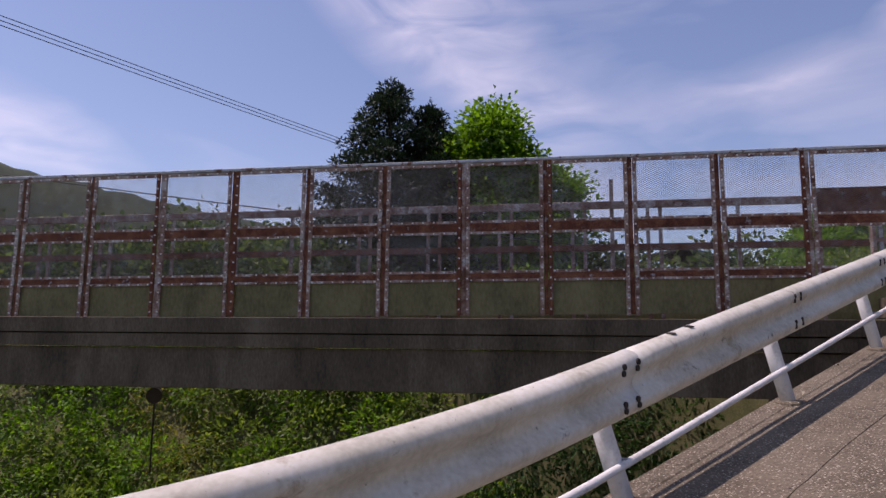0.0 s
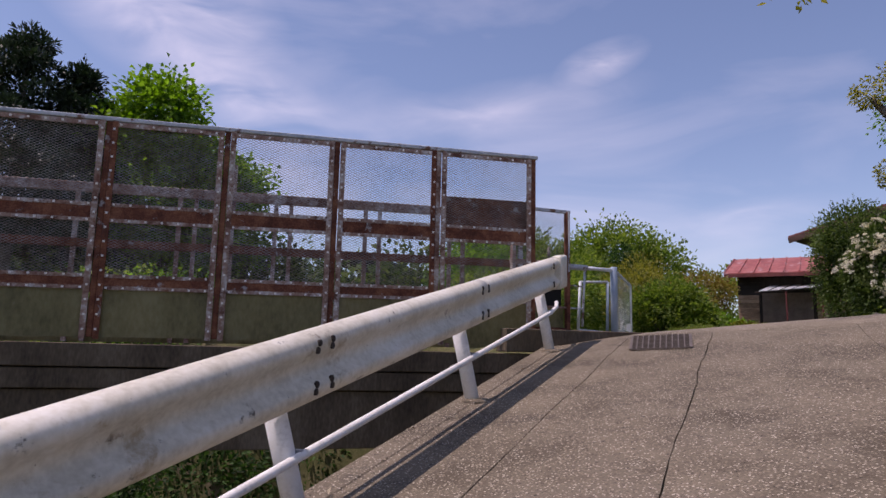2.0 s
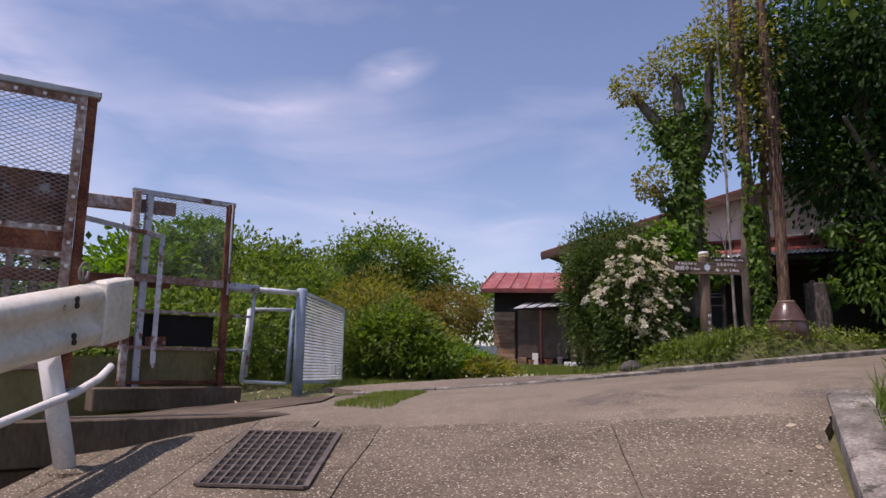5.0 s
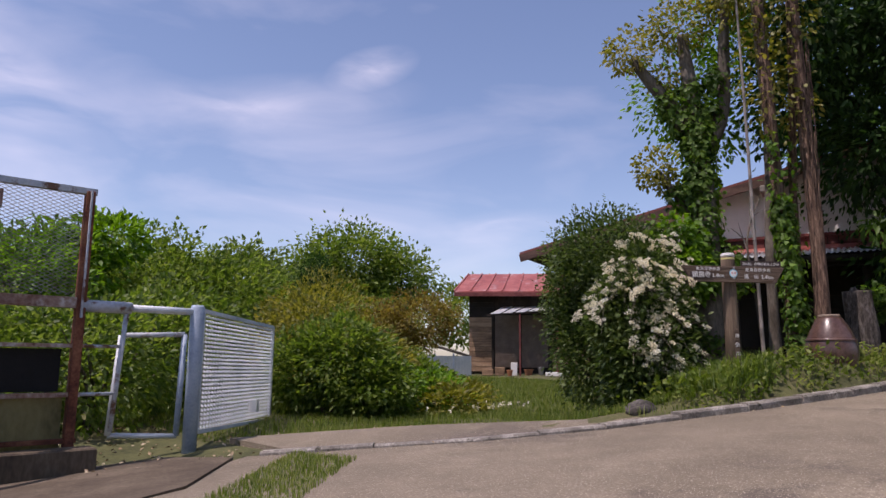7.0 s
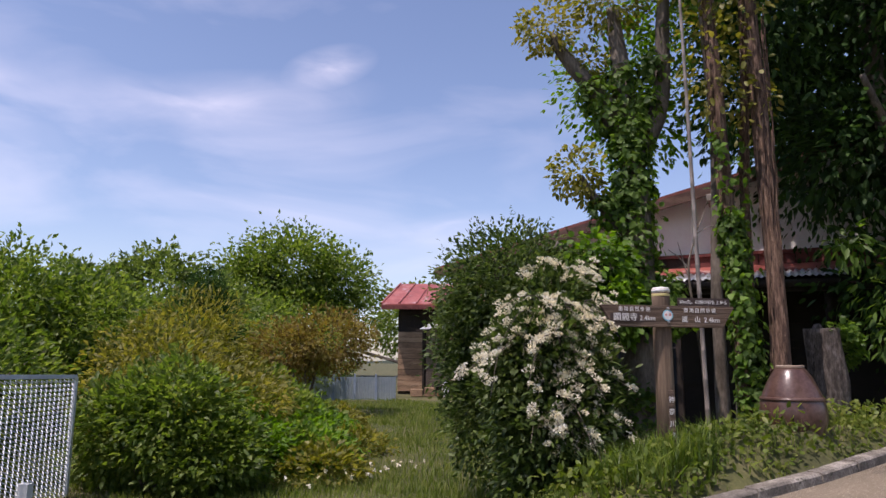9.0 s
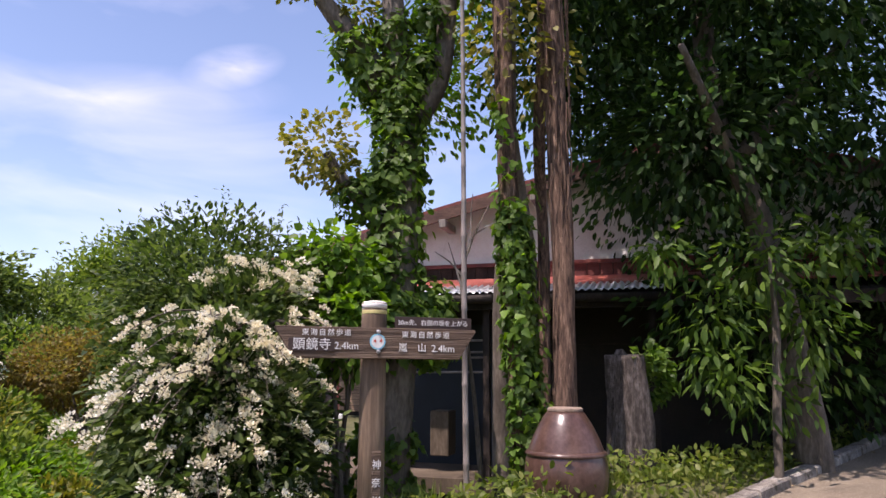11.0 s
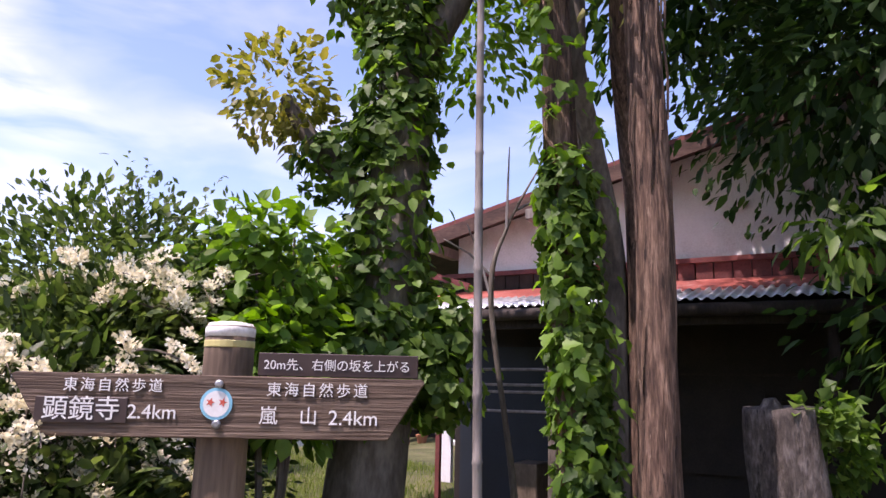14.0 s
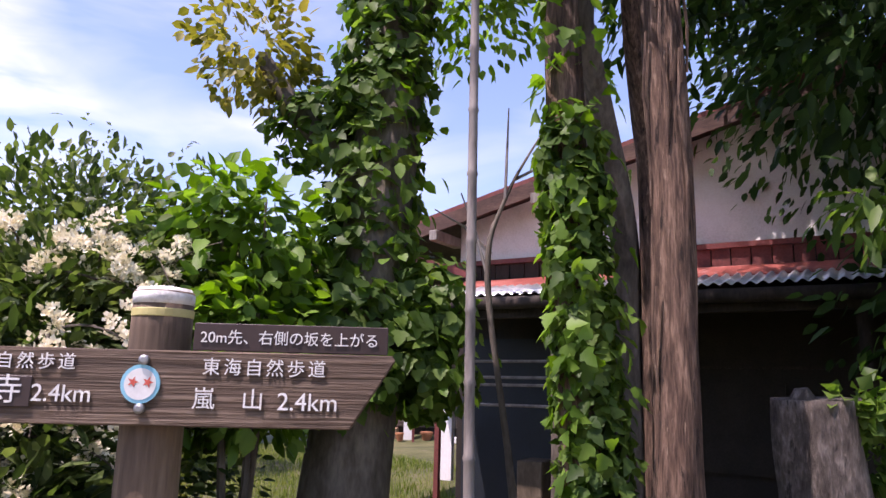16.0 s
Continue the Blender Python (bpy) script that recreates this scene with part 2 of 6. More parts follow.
M["sheet"] = mat("galvanised_sheet", [(0.30, 0.36, 0.40), (0.42, 0.48, 0.51)], 3, 0.5, 0.4, bump=0.05)
M["cable"] = mat("black_cable", [(0.012, 0.012, 0.013), (0.02, 0.02, 0.02)], 5, 0.6, bump=0)
M["flower"] = mat("cream_flower", [(0.66, 0.60, 0.42), (0.78, 0.74, 0.58), (0.81, 0.79, 0.70)], 2, 0.7, bump=0, island=0.5, trans=0.25)
M["hill"] = mat("far_wood", [(0.012, 0.022, 0.012), (0.028, 0.042, 0.02), (0.05, 0.065, 0.03)], 0.05, 0.95, bump=0, fine=0.4)
M["orangepot"] = mat("terracotta", [(0.30, 0.12, 0.06), (0.42, 0.18, 0.09)], 8, 0.8, bump=0.1)
M["litter"] = mat("dry_leaf", [(0.16, 0.10, 0.05), (0.32, 0.23, 0.13), (0.50, 0.42, 0.30)], 3, 0.8, bump=0, island=0.5)
LEAF = {
    "ivy": leafmat("ivy_leaf", (0.040, 0.085, 0.015), (0.080, 0.150, 0.026), (0.135, 0.22, 0.042), 0.5, 0.52),
    "olive": leafmat("olive_tip_leaf", (0.105, 0.115, 0.020), (0.18, 0.18, 0.034), (0.28, 0.255, 0.06), 0.45),
    "ever": leafmat("evergreen_leaf", (0.013, 0.034, 0.008), (0.026, 0.060, 0.014), (0.055, 0.110, 0.026), 0.35, 0.6, 0.2),
    "bush": leafmat("shrub_leaf", (0.055, 0.085, 0.020), (0.105, 0.155, 0.033), (0.18, 0.235, 0.06), 0.5),
    "shrub": leafmat("dark_shrub_leaf", (0.028, 0.052, 0.012), (0.060, 0.098, 0.022), (0.12, 0.165, 0.045), 0.4),
    "bright": leafmat("bright_leaf", (0.060, 0.125, 0.016), (0.105, 0.205, 0.026), (0.175, 0.30, 0.05), 0.5),
    "mid": leafmat("mid_green_leaf", (0.066, 0.112, 0.020), (0.118, 0.180, 0.032), (0.19, 0.245, 0.055), 0.5),
    "yellow": leafmat("yellow_green_leaf", (0.11, 0.115, 0.018), (0.18, 0.18, 0.03), (0.26, 0.25, 0.055), 0.45),
    "pine": leafmat("conifer_leaf", (0.009, 0.019, 0.009), (0.016, 0.031, 0.013), (0.028, 0.048, 0.02), 0.15),
    "grass": leafmat("grass_blade", (0.075, 0.115, 0.018), (0.135, 0.195, 0.034), (0.22, 0.25, 0.07), 0.5),
    "rusty": leafmat("reddish_leaf", (0.12, 0.085, 0.024), (0.19, 0.14, 0.036), (0.22, 0.20, 0.05), 0.45),
}


# ---- building helpers ----
def thing(name, at, label, category, group="", kind=""):
    ob = new(name)
    ob.empty_display_size = 0.1
    ob.location = at
    ob.matrix_basis = Matrix.Translation(at)
    return tagged(ob, label, category, group, kind)


def under(ob, parent):
    ob.parent = parent
    ob.matrix_parent_inverse = parent.matrix_basis.inverted() if parent.type == "EMPTY" else Matrix.Identity(4)
    return ob


def finish(name, me, material, parent=None, label="", category="", kind="", smooth=False, group=""):
    me.materials.append(material)
    if smooth:
        me.polygons.foreach_set("use_smooth", [True] * len(me.polygons))
    ob = new(name, me)
    if parent:
        under(ob, parent)
    return tagged(ob, label, category, group, kind)


def part(name, bm, material, parent=None, label="", category="", kind="", smooth=False, group="", bevel=0.0):
    if bevel:
        bmesh.ops.bevel(bm, geom=list(bm.edges), offset=bevel, segments=1, affect="EDGES", profile=0.5)
    me = bpy.data.meshes.new(name)
    bm.normal_update()
    bm.to_mesh(me)
    bm.free()
    return finish(name, me, material, parent, label, category, kind, smooth, group)


def block(bm, centre, size, m=None):
    """A box whose axes are those of the matrix m (3x3)."""
    m = m or Matrix.Identity(3)
    vs = [bm.verts.new(Vector(centre) + m @ Vector((sx * size[0] / 2, sy * size[1] / 2, sz * size[2] / 2)))
          for sz in (-1, 1) for sx, sy in ((-1, -1), (1, -1), (1, 1), (-1, 1))]
    for q in ((3, 2, 1, 0), (4, 5, 6, 7), (0, 1, 5, 4), (1, 2, 6, 5), (2, 3, 7, 6), (3, 0, 4, 7)):
        bm.faces.new([vs[k] for k in q])
    return bm


def bar(bm, p0, p1, w, h, up=(0, 0, 1)):
    """A straight bar of section w (sideways) by h (upwards) from p0 to p1."""
    p0, p1 = Vector(p0), Vector(p1)
    a = (p1 - p0).normalized()
    s = a.cross(Vector(up))
    s = s.normalized() if s.length > 1e-4 else Vector((1, 0, 0))
    u = s.cross(a)
    m = Matrix((a, s, u)).transposed()
    return block(bm, (p0 + p1) / 2, ((p1 - p0).length, w, h), m)


def tube(bm, pts, radii, seg=10, caps=True, wobble=0.0, ridges=0):
    """A round tube through the points, with a radius for each."""
    pts = [Vector(p) for p in pts]
    rings = []
    side = None
    for k, p in enumerate(pts):
        a = (pts[min(k + 1, len(pts) - 1)] - pts[max(k - 1, 0)]).normalized()
        if side is None:
            side = a.orthogonal().normalized()
        side = (side - a * side.dot(a)).normalized()
        o = a.cross(side)
        r = radii[k] if hasattr(radii, "__len__") else radii
        ring = []
        for j in range(seg):
            th = 2 * math.pi * j / seg
            rr = r * (1 + wobble * noise.noise(Vector((math.cos(th) * 1.7, math.sin(th) * 1.7, p.z * 1.5 + p.x))))
            if ridges:
                rr *= 1 + 0.05 * math.sin(ridges * th + 2 * math.sin(p.z * 2))
            ring.append(bm.verts.new(p + (side * math.cos(th) + o * math.sin(th)) * rr))
        rings.append(ring)
    for r0, r1 in zip(rings, rings[1:]):
        for j in range(seg):
            bm.faces.new((r0[j], r0[(j + 1) % seg], r1[(j + 1) % seg], r1[j]))
    if caps:
        bm.faces.new(list(reversed(rings[0])))
        bm.faces.new(rings[-1])
    return bm


def lathe(bm, centre, profile, seg=24, wob=0.0):
    rings = []
    for r, z in profile:
        rings.append([bm.verts.new((centre[0] + r * math.cos(2 * math.pi * j / seg), centre[1] + r * math.sin(2 * math.pi * j / seg), centre[2] + z)) for j in range(seg)])
    for r0, r1 in zip(rings, rings[1:]):
        for j in range(seg):
            bm.faces.new((r0[j], r0[(j + 1) % seg], r1[(j + 1) % seg], r1[j]))
    bm.faces.new(list(reversed(rings[0])))
    bm.faces.new(rings[-1])
    return bm


def sweep(bm, profile, path, sides, close=True):
    """Sweeps a closed profile of (side, up) along the path; sides gives the sideways direction at each point."""
    rings = [[bm.verts.new(Vector(p) + Vector(s) * a + Vector((0, 0, b))) for a, b in profile] for p, s in zip(path, sides)]
    n = len(profile)
    for r0, r1 in zip(rings, rings[1:]):
        for j in range(n):
            bm.faces.new((r0[j], r1[j], r1[(j + 1) % n], r0[(j + 1) % n]))
    bm.faces.new(rings[0])
    bm.faces.new(list(reversed(rings[-1])))
    return bm


def raw(name, verts, faces_n, faces):
    """A mesh from numpy arrays: verts (n,3), faces (m,faces_n)."""
    me = bpy.data.meshes.new(name)
    me.vertices.add(len(verts))
    me.vertices.foreach_set("co", np.asarray(verts, np.float32).ravel())
    m = len(faces)
    me.loops.add(m * faces_n)
    me.loops.foreach_set("vertex_index", np.asarray(faces, np.int32).ravel())
    me.polygons.add(m)
    me.polygons.foreach_set("loop_start", np.arange(0, m * faces_n, faces_n, dtype=np.int32))
    me.polygons.foreach_set("loop_total", np.full(m, faces_n, np.int32))
    me.update(calc_edges=True)
    return me


def unit(v):
    return v / np.maximum(np.linalg.norm(v, axis=-1, keepdims=True), 1e-9)


# leaf outlines: places along the midrib and the half width at each
OUTLINE = {"oval": ((0, 0.28, 0.66, 1), (0, 0.44, 0.40, 0)), "lobed": ((0, 0.03, 0.30, 0.44, 0.58, 1), (0, 0.30, 0.54, 0.30, 0.34, 0))}


def leaves(at, out, length, width, fold=0.25, droop=0.3, shape="plain", flat=False):
    """A folded leaf at each place, pointing along out, or lying flat against what it grows on, with a random turn."""
    n = len(at)
    if flat:
        u = unit(out + rng.normal(0, 0.38, (n, 3)) + np.array([0, 0, 0.35]))
        a = rng.normal(0, 0.6, (n, 3)) - np.array([0, 0, 0.8])
        a = unit(a - u * np.sum(a * u, -1, keepdims=True))
        s = np.cross(a, u)
    else:
        a = unit(out + rng.normal(0, 0.45, (n, 3)) - np.array([0, 0, droop]))
        s = unit(np.cross(a, rng.normal(0, 1, (n, 3)) * 0.6 + np.array([0, 0, 1.0])))
        u = np.cross(s, a)
    ln = (length * rng.uniform(0.6, 1.25, n))[:, None]
    wd = (width * rng.uniform(0.7, 1.2, n))[:, None]
    if shape == "plain":
        l = at + a * ln * 0.45 + s * wd / 2 + u * fold * wd
        r = at + a * ln * 0.45 - s * wd / 2 + u * fold * wd
        v = np.stack([at, l, at + a * ln - u * fold * ln * 0.3, r], 1).reshape(-1, 3)
        k = np.arange(n)[:, None] * 4
        return v, np.concatenate([k + [0, 2, 1], k + [0, 3, 2]], 1).reshape(-1, 3)
    along, half = OUTLINE[shape]
    rows = len(along) - 2
    cols = [at]
    for p, h in zip(along[1:-1], half[1:-1]):
        mid = at + a * ln * p - u * fold * ln * 0.35 * p * p
        cols += [mid, mid + s * wd * h + u * fold * wd * h, mid - s * wd * h + u * fold * wd * h]
    cols.append(at + a * ln - u * fold * ln * 0.4)
    m = len(cols)
    tris = [(0, 1, 2), (0, 3, 1)]
    for q_ in range(rows - 1):
        b, c = 1 + 3 * q_, 4 + 3 * q_
        tris += [(b, c, c + 1), (b, c + 1, b + 1), (b, c + 2, c), (b, b + 2, c + 2)]
    b = 1 + 3 * (rows - 1)
    tris += [(b, m - 1, b + 1), (b, b + 2, m - 1)]
    k = np.arange(n)[:, None] * m
    return np.stack(cols, 1).reshape(-1, 3), np.concatenate([k + list(t_) for t_ in tris], 1).reshape(-1, 3)


def shell(blobs, n, inner=0.55, rough=0.35, tight=3.0):
    """Places in the outer part of a union of ellipsoids (centre, radii), clustered in sprays, and the way out of each."""
    vol = np.array([b[1][0] * b[1][1] + b[1][1] * b[1][2] + b[1][0] * b[1][2] for b in blobs])
    pick = rng.choice(len(blobs), n, p=vol / vol.sum())
    c = np.array([b[0] for b in blobs], float)[pick]
    r = np.array([b[1] for b in blobs], float)[pick]
    k = max(6, n // 45)
    dirs = unit(rng.normal(0, 1, (k, 3)))
    d = unit(dirs[rng.integers(0, k, n)] + rng.normal(0, 1 / tight, (n, 3)))
    lump = np.array([noise.noise(Vector(x * 2.3 + y)) for x, y in zip(d[:: max(1, n // 4000)], c[:: max(1, n // 4000)])])
    lump = np.repeat(lump, max(1, n // 4000))[:n]
    lump = np.pad(lump, (0, n - len(lump)), mode="wrap")
    rad = inner + (1 - inner) * rng.uniform(0, 1, n) ** 0.45
    jit = np.array([noise.noise(Vector(x * 3.1 + y * 0.7)) for x, y in zip(d, c)]) if n <= 20000 else lump
    rad = rad * (1 + rough * jit)
    return c + d * r * rad[:, None], d


def foliage(name, blobs, n, length, width, material, parent=None, label="", category="", kind="", inner=0.55, rough=0.35, droop=0.3, floor=None, tight=3.0, shape="plain", flat=False):
    at, d = shell(blobs, n, inner, rough, tight)
    if floor is not None:
        keep = at[:, 2] > floor
        at, d = at[keep], d[keep]
    v, f = leaves(at, d, length, width, droop=droop, shape=shape, flat=flat)
    return finish(name, raw(name, v, 3, f), material, parent, label, category, kind)


def blades(name, places, height, width, material, parent=None, label="", category="", kind="", lean=0.35):
    """Bent grass blades, two faces each."""
    n = len(places)
    th = rng.uniform(0, 2 * math.pi, n)
    s = np.stack([np.cos(th), np.sin(th), 0 * th], 1)
    o = np.stack([-np.sin(th), np.cos(th), 0 * th], 1) * (rng.normal(0, lean, n))[:, None]
    h = (height * rng.uniform(0.45, 1.2, n))[:, None]
    w = (width * rng.uniform(0.6, 1.3, n))[:, None]
    z = np.array([0, 0, 1.0])
    v = np.stack([places - s * w / 2, places + s * w / 2, places + (z * 0.6 + o * 0.4) * h + s * w * 0.35, places + (z * 0.6 + o * 0.4) * h - s * w * 0.35,
                  places + (z + o * 1.25) * h], 1).reshape(-1, 3)
    k = np.arange(n)[:, None] * 5
    f = np.concatenate([k + [0, 1, 2], k + [0, 2, 3], k + [3, 2, 4]], 1).reshape(-1, 3)
    return finish(name, raw(name, v, 3, f), material, parent, label, category, kind)


# ---- lie of the land ----
def ramp_z(x, y):
    return 1.64 + 0.2 * (x - 5.48) + 0.06 * (y - 5.19)


def road_z(x, y):
    return 2.30 + 0.0614 * (x - 8.62) - 0.058 * (y - 4.77)


def paved_z(x, y):
    a, b, k = ramp_z(x, y), road_z(x, y), 0.12
    h = np.clip(0.5 + 0.5 * (b - a) / k, 0, 1)
    return b * (1 - h) + a * h - k * h * (1 - h)


RAIL0, RAIL = Vector((5.22, 7.41)), Vector((0.717, 0.697))          # last guard post, way uphill
EDGE_N = Vector((-0.697, 0.717))                                    # towards the stream
KERB = [(8.1, 10.2), (8.55, 9.45), (9.2, 8.8), (9.7, 8.2), (10.6, 7.6), (12.0, 7.1), (13.4, 6.73), (15.0, 6.45), (17.2, 6.08), (22.0, 5.2), (30.0, 3.6)]


def kerb_y(x):
    return np.interp(x, [k[0] for k in KERB], [k[1] for k in KERB])


def smooth(a, b, x):
    h = np.clip((x - a) / (b - a), 0, 1)
    return h * h * (3 - 2 * h)


def ground_z(x, y):
    """The whole ground: paved slope, yard behind the kerb, stream bed and its far bank, far land."""
    p = paved_z(np.clip(x, -9, 24), np.clip(y, -9, 12))
    yard = 2.0 + 0.018 * np.clip(x - 9, 0, 14) + 0.014 * np.clip(y - 9, 0, 14)
    behind = y - kerb_y(x)
    bank = smooth(0.10, 0.36, behind) * np.exp(-((x - 13.8) / 2.4) ** 2) * np.exp(-((behind - 0.75) / 0.95) ** 2) * 0.40
    z = np.where(behind > 0, p * (1 - smooth(0.2, 1.6, behind)) + yard * smooth(0.2, 1.6, behind) + bank, p - 0.07)
    off = (x - RAIL0[0]) * EDGE_N[0] + (y - RAIL0[1]) * EDGE_N[1]       # left of the guard rail
    along = (x - RAIL0[0]) * RAIL[0] + (y - RAIL0[1]) * RAIL[1]
    bed = -3.6 + 5.4 * smooth(13.2, 19.5, y + 0.12 * x) + 0.8 * smooth(19, 30, y)
    wet = smooth(0.06, 0.26, off) * (1 - smooth(1.9, 2.6, along + 0.75 * np.clip(-off + 2.0, 0, 5)))
    wet = np.where(along > 1.6, wet * (1 - smooth(-0.6, 1.5, along - 0.55 * off)), wet)
    return z * (1 - wet) + bed * wet

# ---- ground ----
def axis(lo, hi, step, reach):
    near = np.arange(lo, hi + 1e-6, step)
    grow = np.cumsum(step * 1.35 ** np.arange(1, 40))
    grow = grow[grow < reach]
    return np.concatenate([(lo - grow)[::-1], near, hi + grow])


gx, gy = axis(-14, 24, 0.22, 2500), axis(-8, 26, 0.22, 2500)
X, Y = np.meshgrid(gx, gy)
Z = ground_z(X, Y)
Z = Z + np.where((X > 8) & (Y > kerb_y(X) + 0.3), 0.05 * np.sin(1.7 * X + 0.6) * np.cos(1.3 * Y), 0)
nx, ny = len(gx), len(gy)
idx = np.arange(nx * ny).reshape(ny, nx)
quads = np.stack([idx[:-1, :-1], idx[:-1, 1:], idx[1:, 1:], idx[1:, :-1]], -1).reshape(-1, 4)
finish("ground", raw("ground", np.stack([X, Y, Z], -1).reshape(-1, 3), 4, quads), M["soil"], label="rough grassy earth with a deep stream cut",
       category="ground", kind="structure", smooth=True)


RIGHT = [(-9.0, -7.4), (1.0, 0.0), (4.2, 2.35), (6.05, 3.33), (8.62, 4.55), (10.2, 3.4), (16, 1.8), (30, -1.0)]     # right edge of the paving
SLAB_END = [(6.35, 7.95), (6.72, 7.2), (6.85, 6.6), (7.48, 5.65), (8.36, 4.5)]     # joint of concrete and asphalt


def right_y(x):
    return np.interp(x, [k[0] for k in RIGHT], [k[1] for k in RIGHT])


# concrete ramp in strips parallel to the guard rail, divided by open joints
def plan(along, off):
    q = RAIL0 + RAIL * along + EDGE_N * off
    return q.x, q.y


def end_along(off):
    """How far uphill the ramp reaches, by the joint with the asphalt."""
    best = [((Vector(p) - RAIL0).dot(EDGE_N), (Vector(p) - RAIL0).dot(RAIL)) for p in SLAB_END]
    best.sort()
    return float(np.interp(off, [b[0] for b in best], [b[1] for b in best]))


def right_off(along):
    """The off at which a line across the ramp meets its right edge."""
    for o in np.arange(0, -9, -0.05):
        x, y = plan(along, o)
        if y < right_y(x) + 0.02:
            return o
    return -9.0


ramp = thing("pavement", (2, 2, float(paved_z(2, 2))), "worn exposed-aggregate concrete ramp with cracked joints", "pavement", kind="structure")
strips = [(0.03, -0.86), (-0.868, -1.815), (-1.823, -3.2), (-3.208, -9.0)]
for k, (o1, o0) in enumerate(strips):
    bm = bmesh.new()
    al = np.arange(-16, 4.6, 0.16)
    offs = np.linspace(o0, o1, max(3, int((o1 - o0) / 0.35)))
    grid = {}
    for i, a in enumerate(al):
        for j, o in enumerate(offs):
            ae = min(a, end_along(o))
            ro = right_off(ae) if k > 1 else -99
            oo = max(o, ro)
            seam = round(o0 if j == 0 else o1, 1)
            wav = 0.022 * noise.noise(Vector((ae * 0.9, seam, 4))) + 0.016 * noise.noise(Vector((ae * 4.3, seam, 9))) + 0.005 * noise.noise(Vector((ae * 11, oo * 1.4, k))) if j in (0, len(offs) - 1) else 0.0
            x, y = plan(ae, oo + wav)
            grid[i, j] = bm.verts.new((x, y, float(paved_z(x, y)) + 0.004 * noise.noise(Vector((ae, oo, 3)))))
    for i in range(len(al) - 1):
        for j in range(len(offs) - 1):
            q = [grid[i, j], grid[i + 1, j], grid[i + 1, j + 1], grid[i, j + 1]]
            if (q[0].co - q[2].co).length > 0.02 and (q[1].co - q[0].co).length > 1e-4:
                bm.faces.new(q)
    bmesh.ops.remove_doubles(bm, verts=list(bm.verts), dist=0.0005)
    ext = bmesh.ops.extrude_face_region(bm, geom=list(bm.faces))
    bmesh.ops.translate(bm, verts=[g for g in ext["geom"] if isinstance(g, bmesh.types.BMVert)], vec=(0, 0, -0.06))
    bmesh.ops.recalc_face_normals(bm, faces=list(bm.faces))
    part("slab", bm, M["slab"], ramp)

# edge beam that carries the guard rail, and the retaining wall under it
bm = bmesh.new()
path, sides = [], []
for a in np.arange(-16, 1.81, 0.3):
    x, y = plan(a, 0.0)
    path.append((x, y, float(paved_z(x, y))))
    sides.append((EDGE_N.x, EDGE_N.y, 0))
sweep(bm, [(-0.10, -0.10), (-0.10, 0.006), (-0.085, 0.018), (0.085, 0.018), (0.10, 0.006), (0.10, -0.3), (-0.05, -0.3)], path, sides)
tagged(part("kerb", bm, M["slab"]), "low concrete edge beam under the guard rail", "kerb", kind="structure")
bm = bmesh.new()
sweep(bm, [(-0.1, -5.0), (-0.1, -0.28), (0.085, -0.28), (0.14, -5.0)], path, sides)
tagged(part("retaining_wall", bm, M["concrete"]), "dark stained concrete retaining wall above the stream", "wall", kind="structure")

# asphalt road
bm = bmesh.new()
xs = np.concatenate([np.arange(6.3, 12, 0.2), np.arange(12, 30, 0.5)])
cols = []
for x in xs:
    hi = float(kerb_y(x)) if x > 8.55 else 7.95 + (x - 6.35) * 0.75
    lo = float(right_y(x))
    if x < 8.36:
        lo = max(lo, float(np.interp(x, [6.35, 6.72, 6.85, 7.48, 8.36], [7.95, 7.2, 6.6, 5.65, 4.5])))
    lo = min(lo, hi - 0.02)
    lip = [bm.verts.new((x - 0.1, lo - 0.14, float(paved_z(x, lo)) - 0.04))]
    cols.append(lip + [bm.verts.new((x, y, float(paved_z(x, y)) + 0.002)) for y in np.linspace(lo, hi, 16)])
for c0, c1 in zip(cols, cols[1:]):
    for j in range(16):
        bm.faces.new((c0[j], c1[j], c1[j + 1], c0[j + 1]))
tagged(part("road", bm, M["asphalt"], smooth=True), "worn grey-brown asphalt lane climbing past the kerb", "road", kind="structure")

# concrete apron between ramp and gate, with a wedge of grass
bm = bmesh.new()
ring = [(5.4, 7.75), (6.35, 7.95), (7.55, 8.4), (8.35, 9.5), (8.1, 10.25), (7.3, 10.35), (6.2, 9.4)]
lid = [bm.verts.new((x, y, float(paved_z(x, y)) + 0.02)) for x, y in ring]
face = bm.faces.new(lid)
ext = bmesh.ops.extrude_face_region(bm, geom=[face])
bmesh.ops.translate(bm, verts=[g for g in ext["geom"] if isinstance(g, bmesh.types.BMVert)], vec=(0, 0, -0.3))
bmesh.ops.recalc_face_normals(bm, faces=list(bm.faces))
tagged(part("apron", bm, M["concrete"]), "cracked concrete apron in front of the gate", "pavement", kind="structure")

# flush concrete strip behind the kerb, at the yard entrance
bm = bmesh.new()
cols = []
for x in np.linspace(8.75, 11.4, 14):
    y0 = float(kerb_y(x)) + 0.125
    y1 = y0 + 0.95 * float(smooth(11.5, 9.6, x)) + 0.12
    cols.append([bm.verts.new((x, y, float(paved_z(x, y0)) + 0.03)) for y in np.linspace(y0, y1, 5)])
for c0, c1 in zip(cols, cols[1:]):
    for j in range(4):
        bm.faces.new((c0[j], c1[j], c1[j + 1], c0[j + 1]))
ext = bmesh.ops.extrude_face_region(bm, geom=list(bm.faces))
bmesh.ops.translate(bm, verts=[g for g in ext["geom"] if isinstance(g, bmesh.types.BMVert)], vec=(0, 0, -0.12))
bmesh.ops.recalc_face_normals(bm, faces=list(bm.faces))
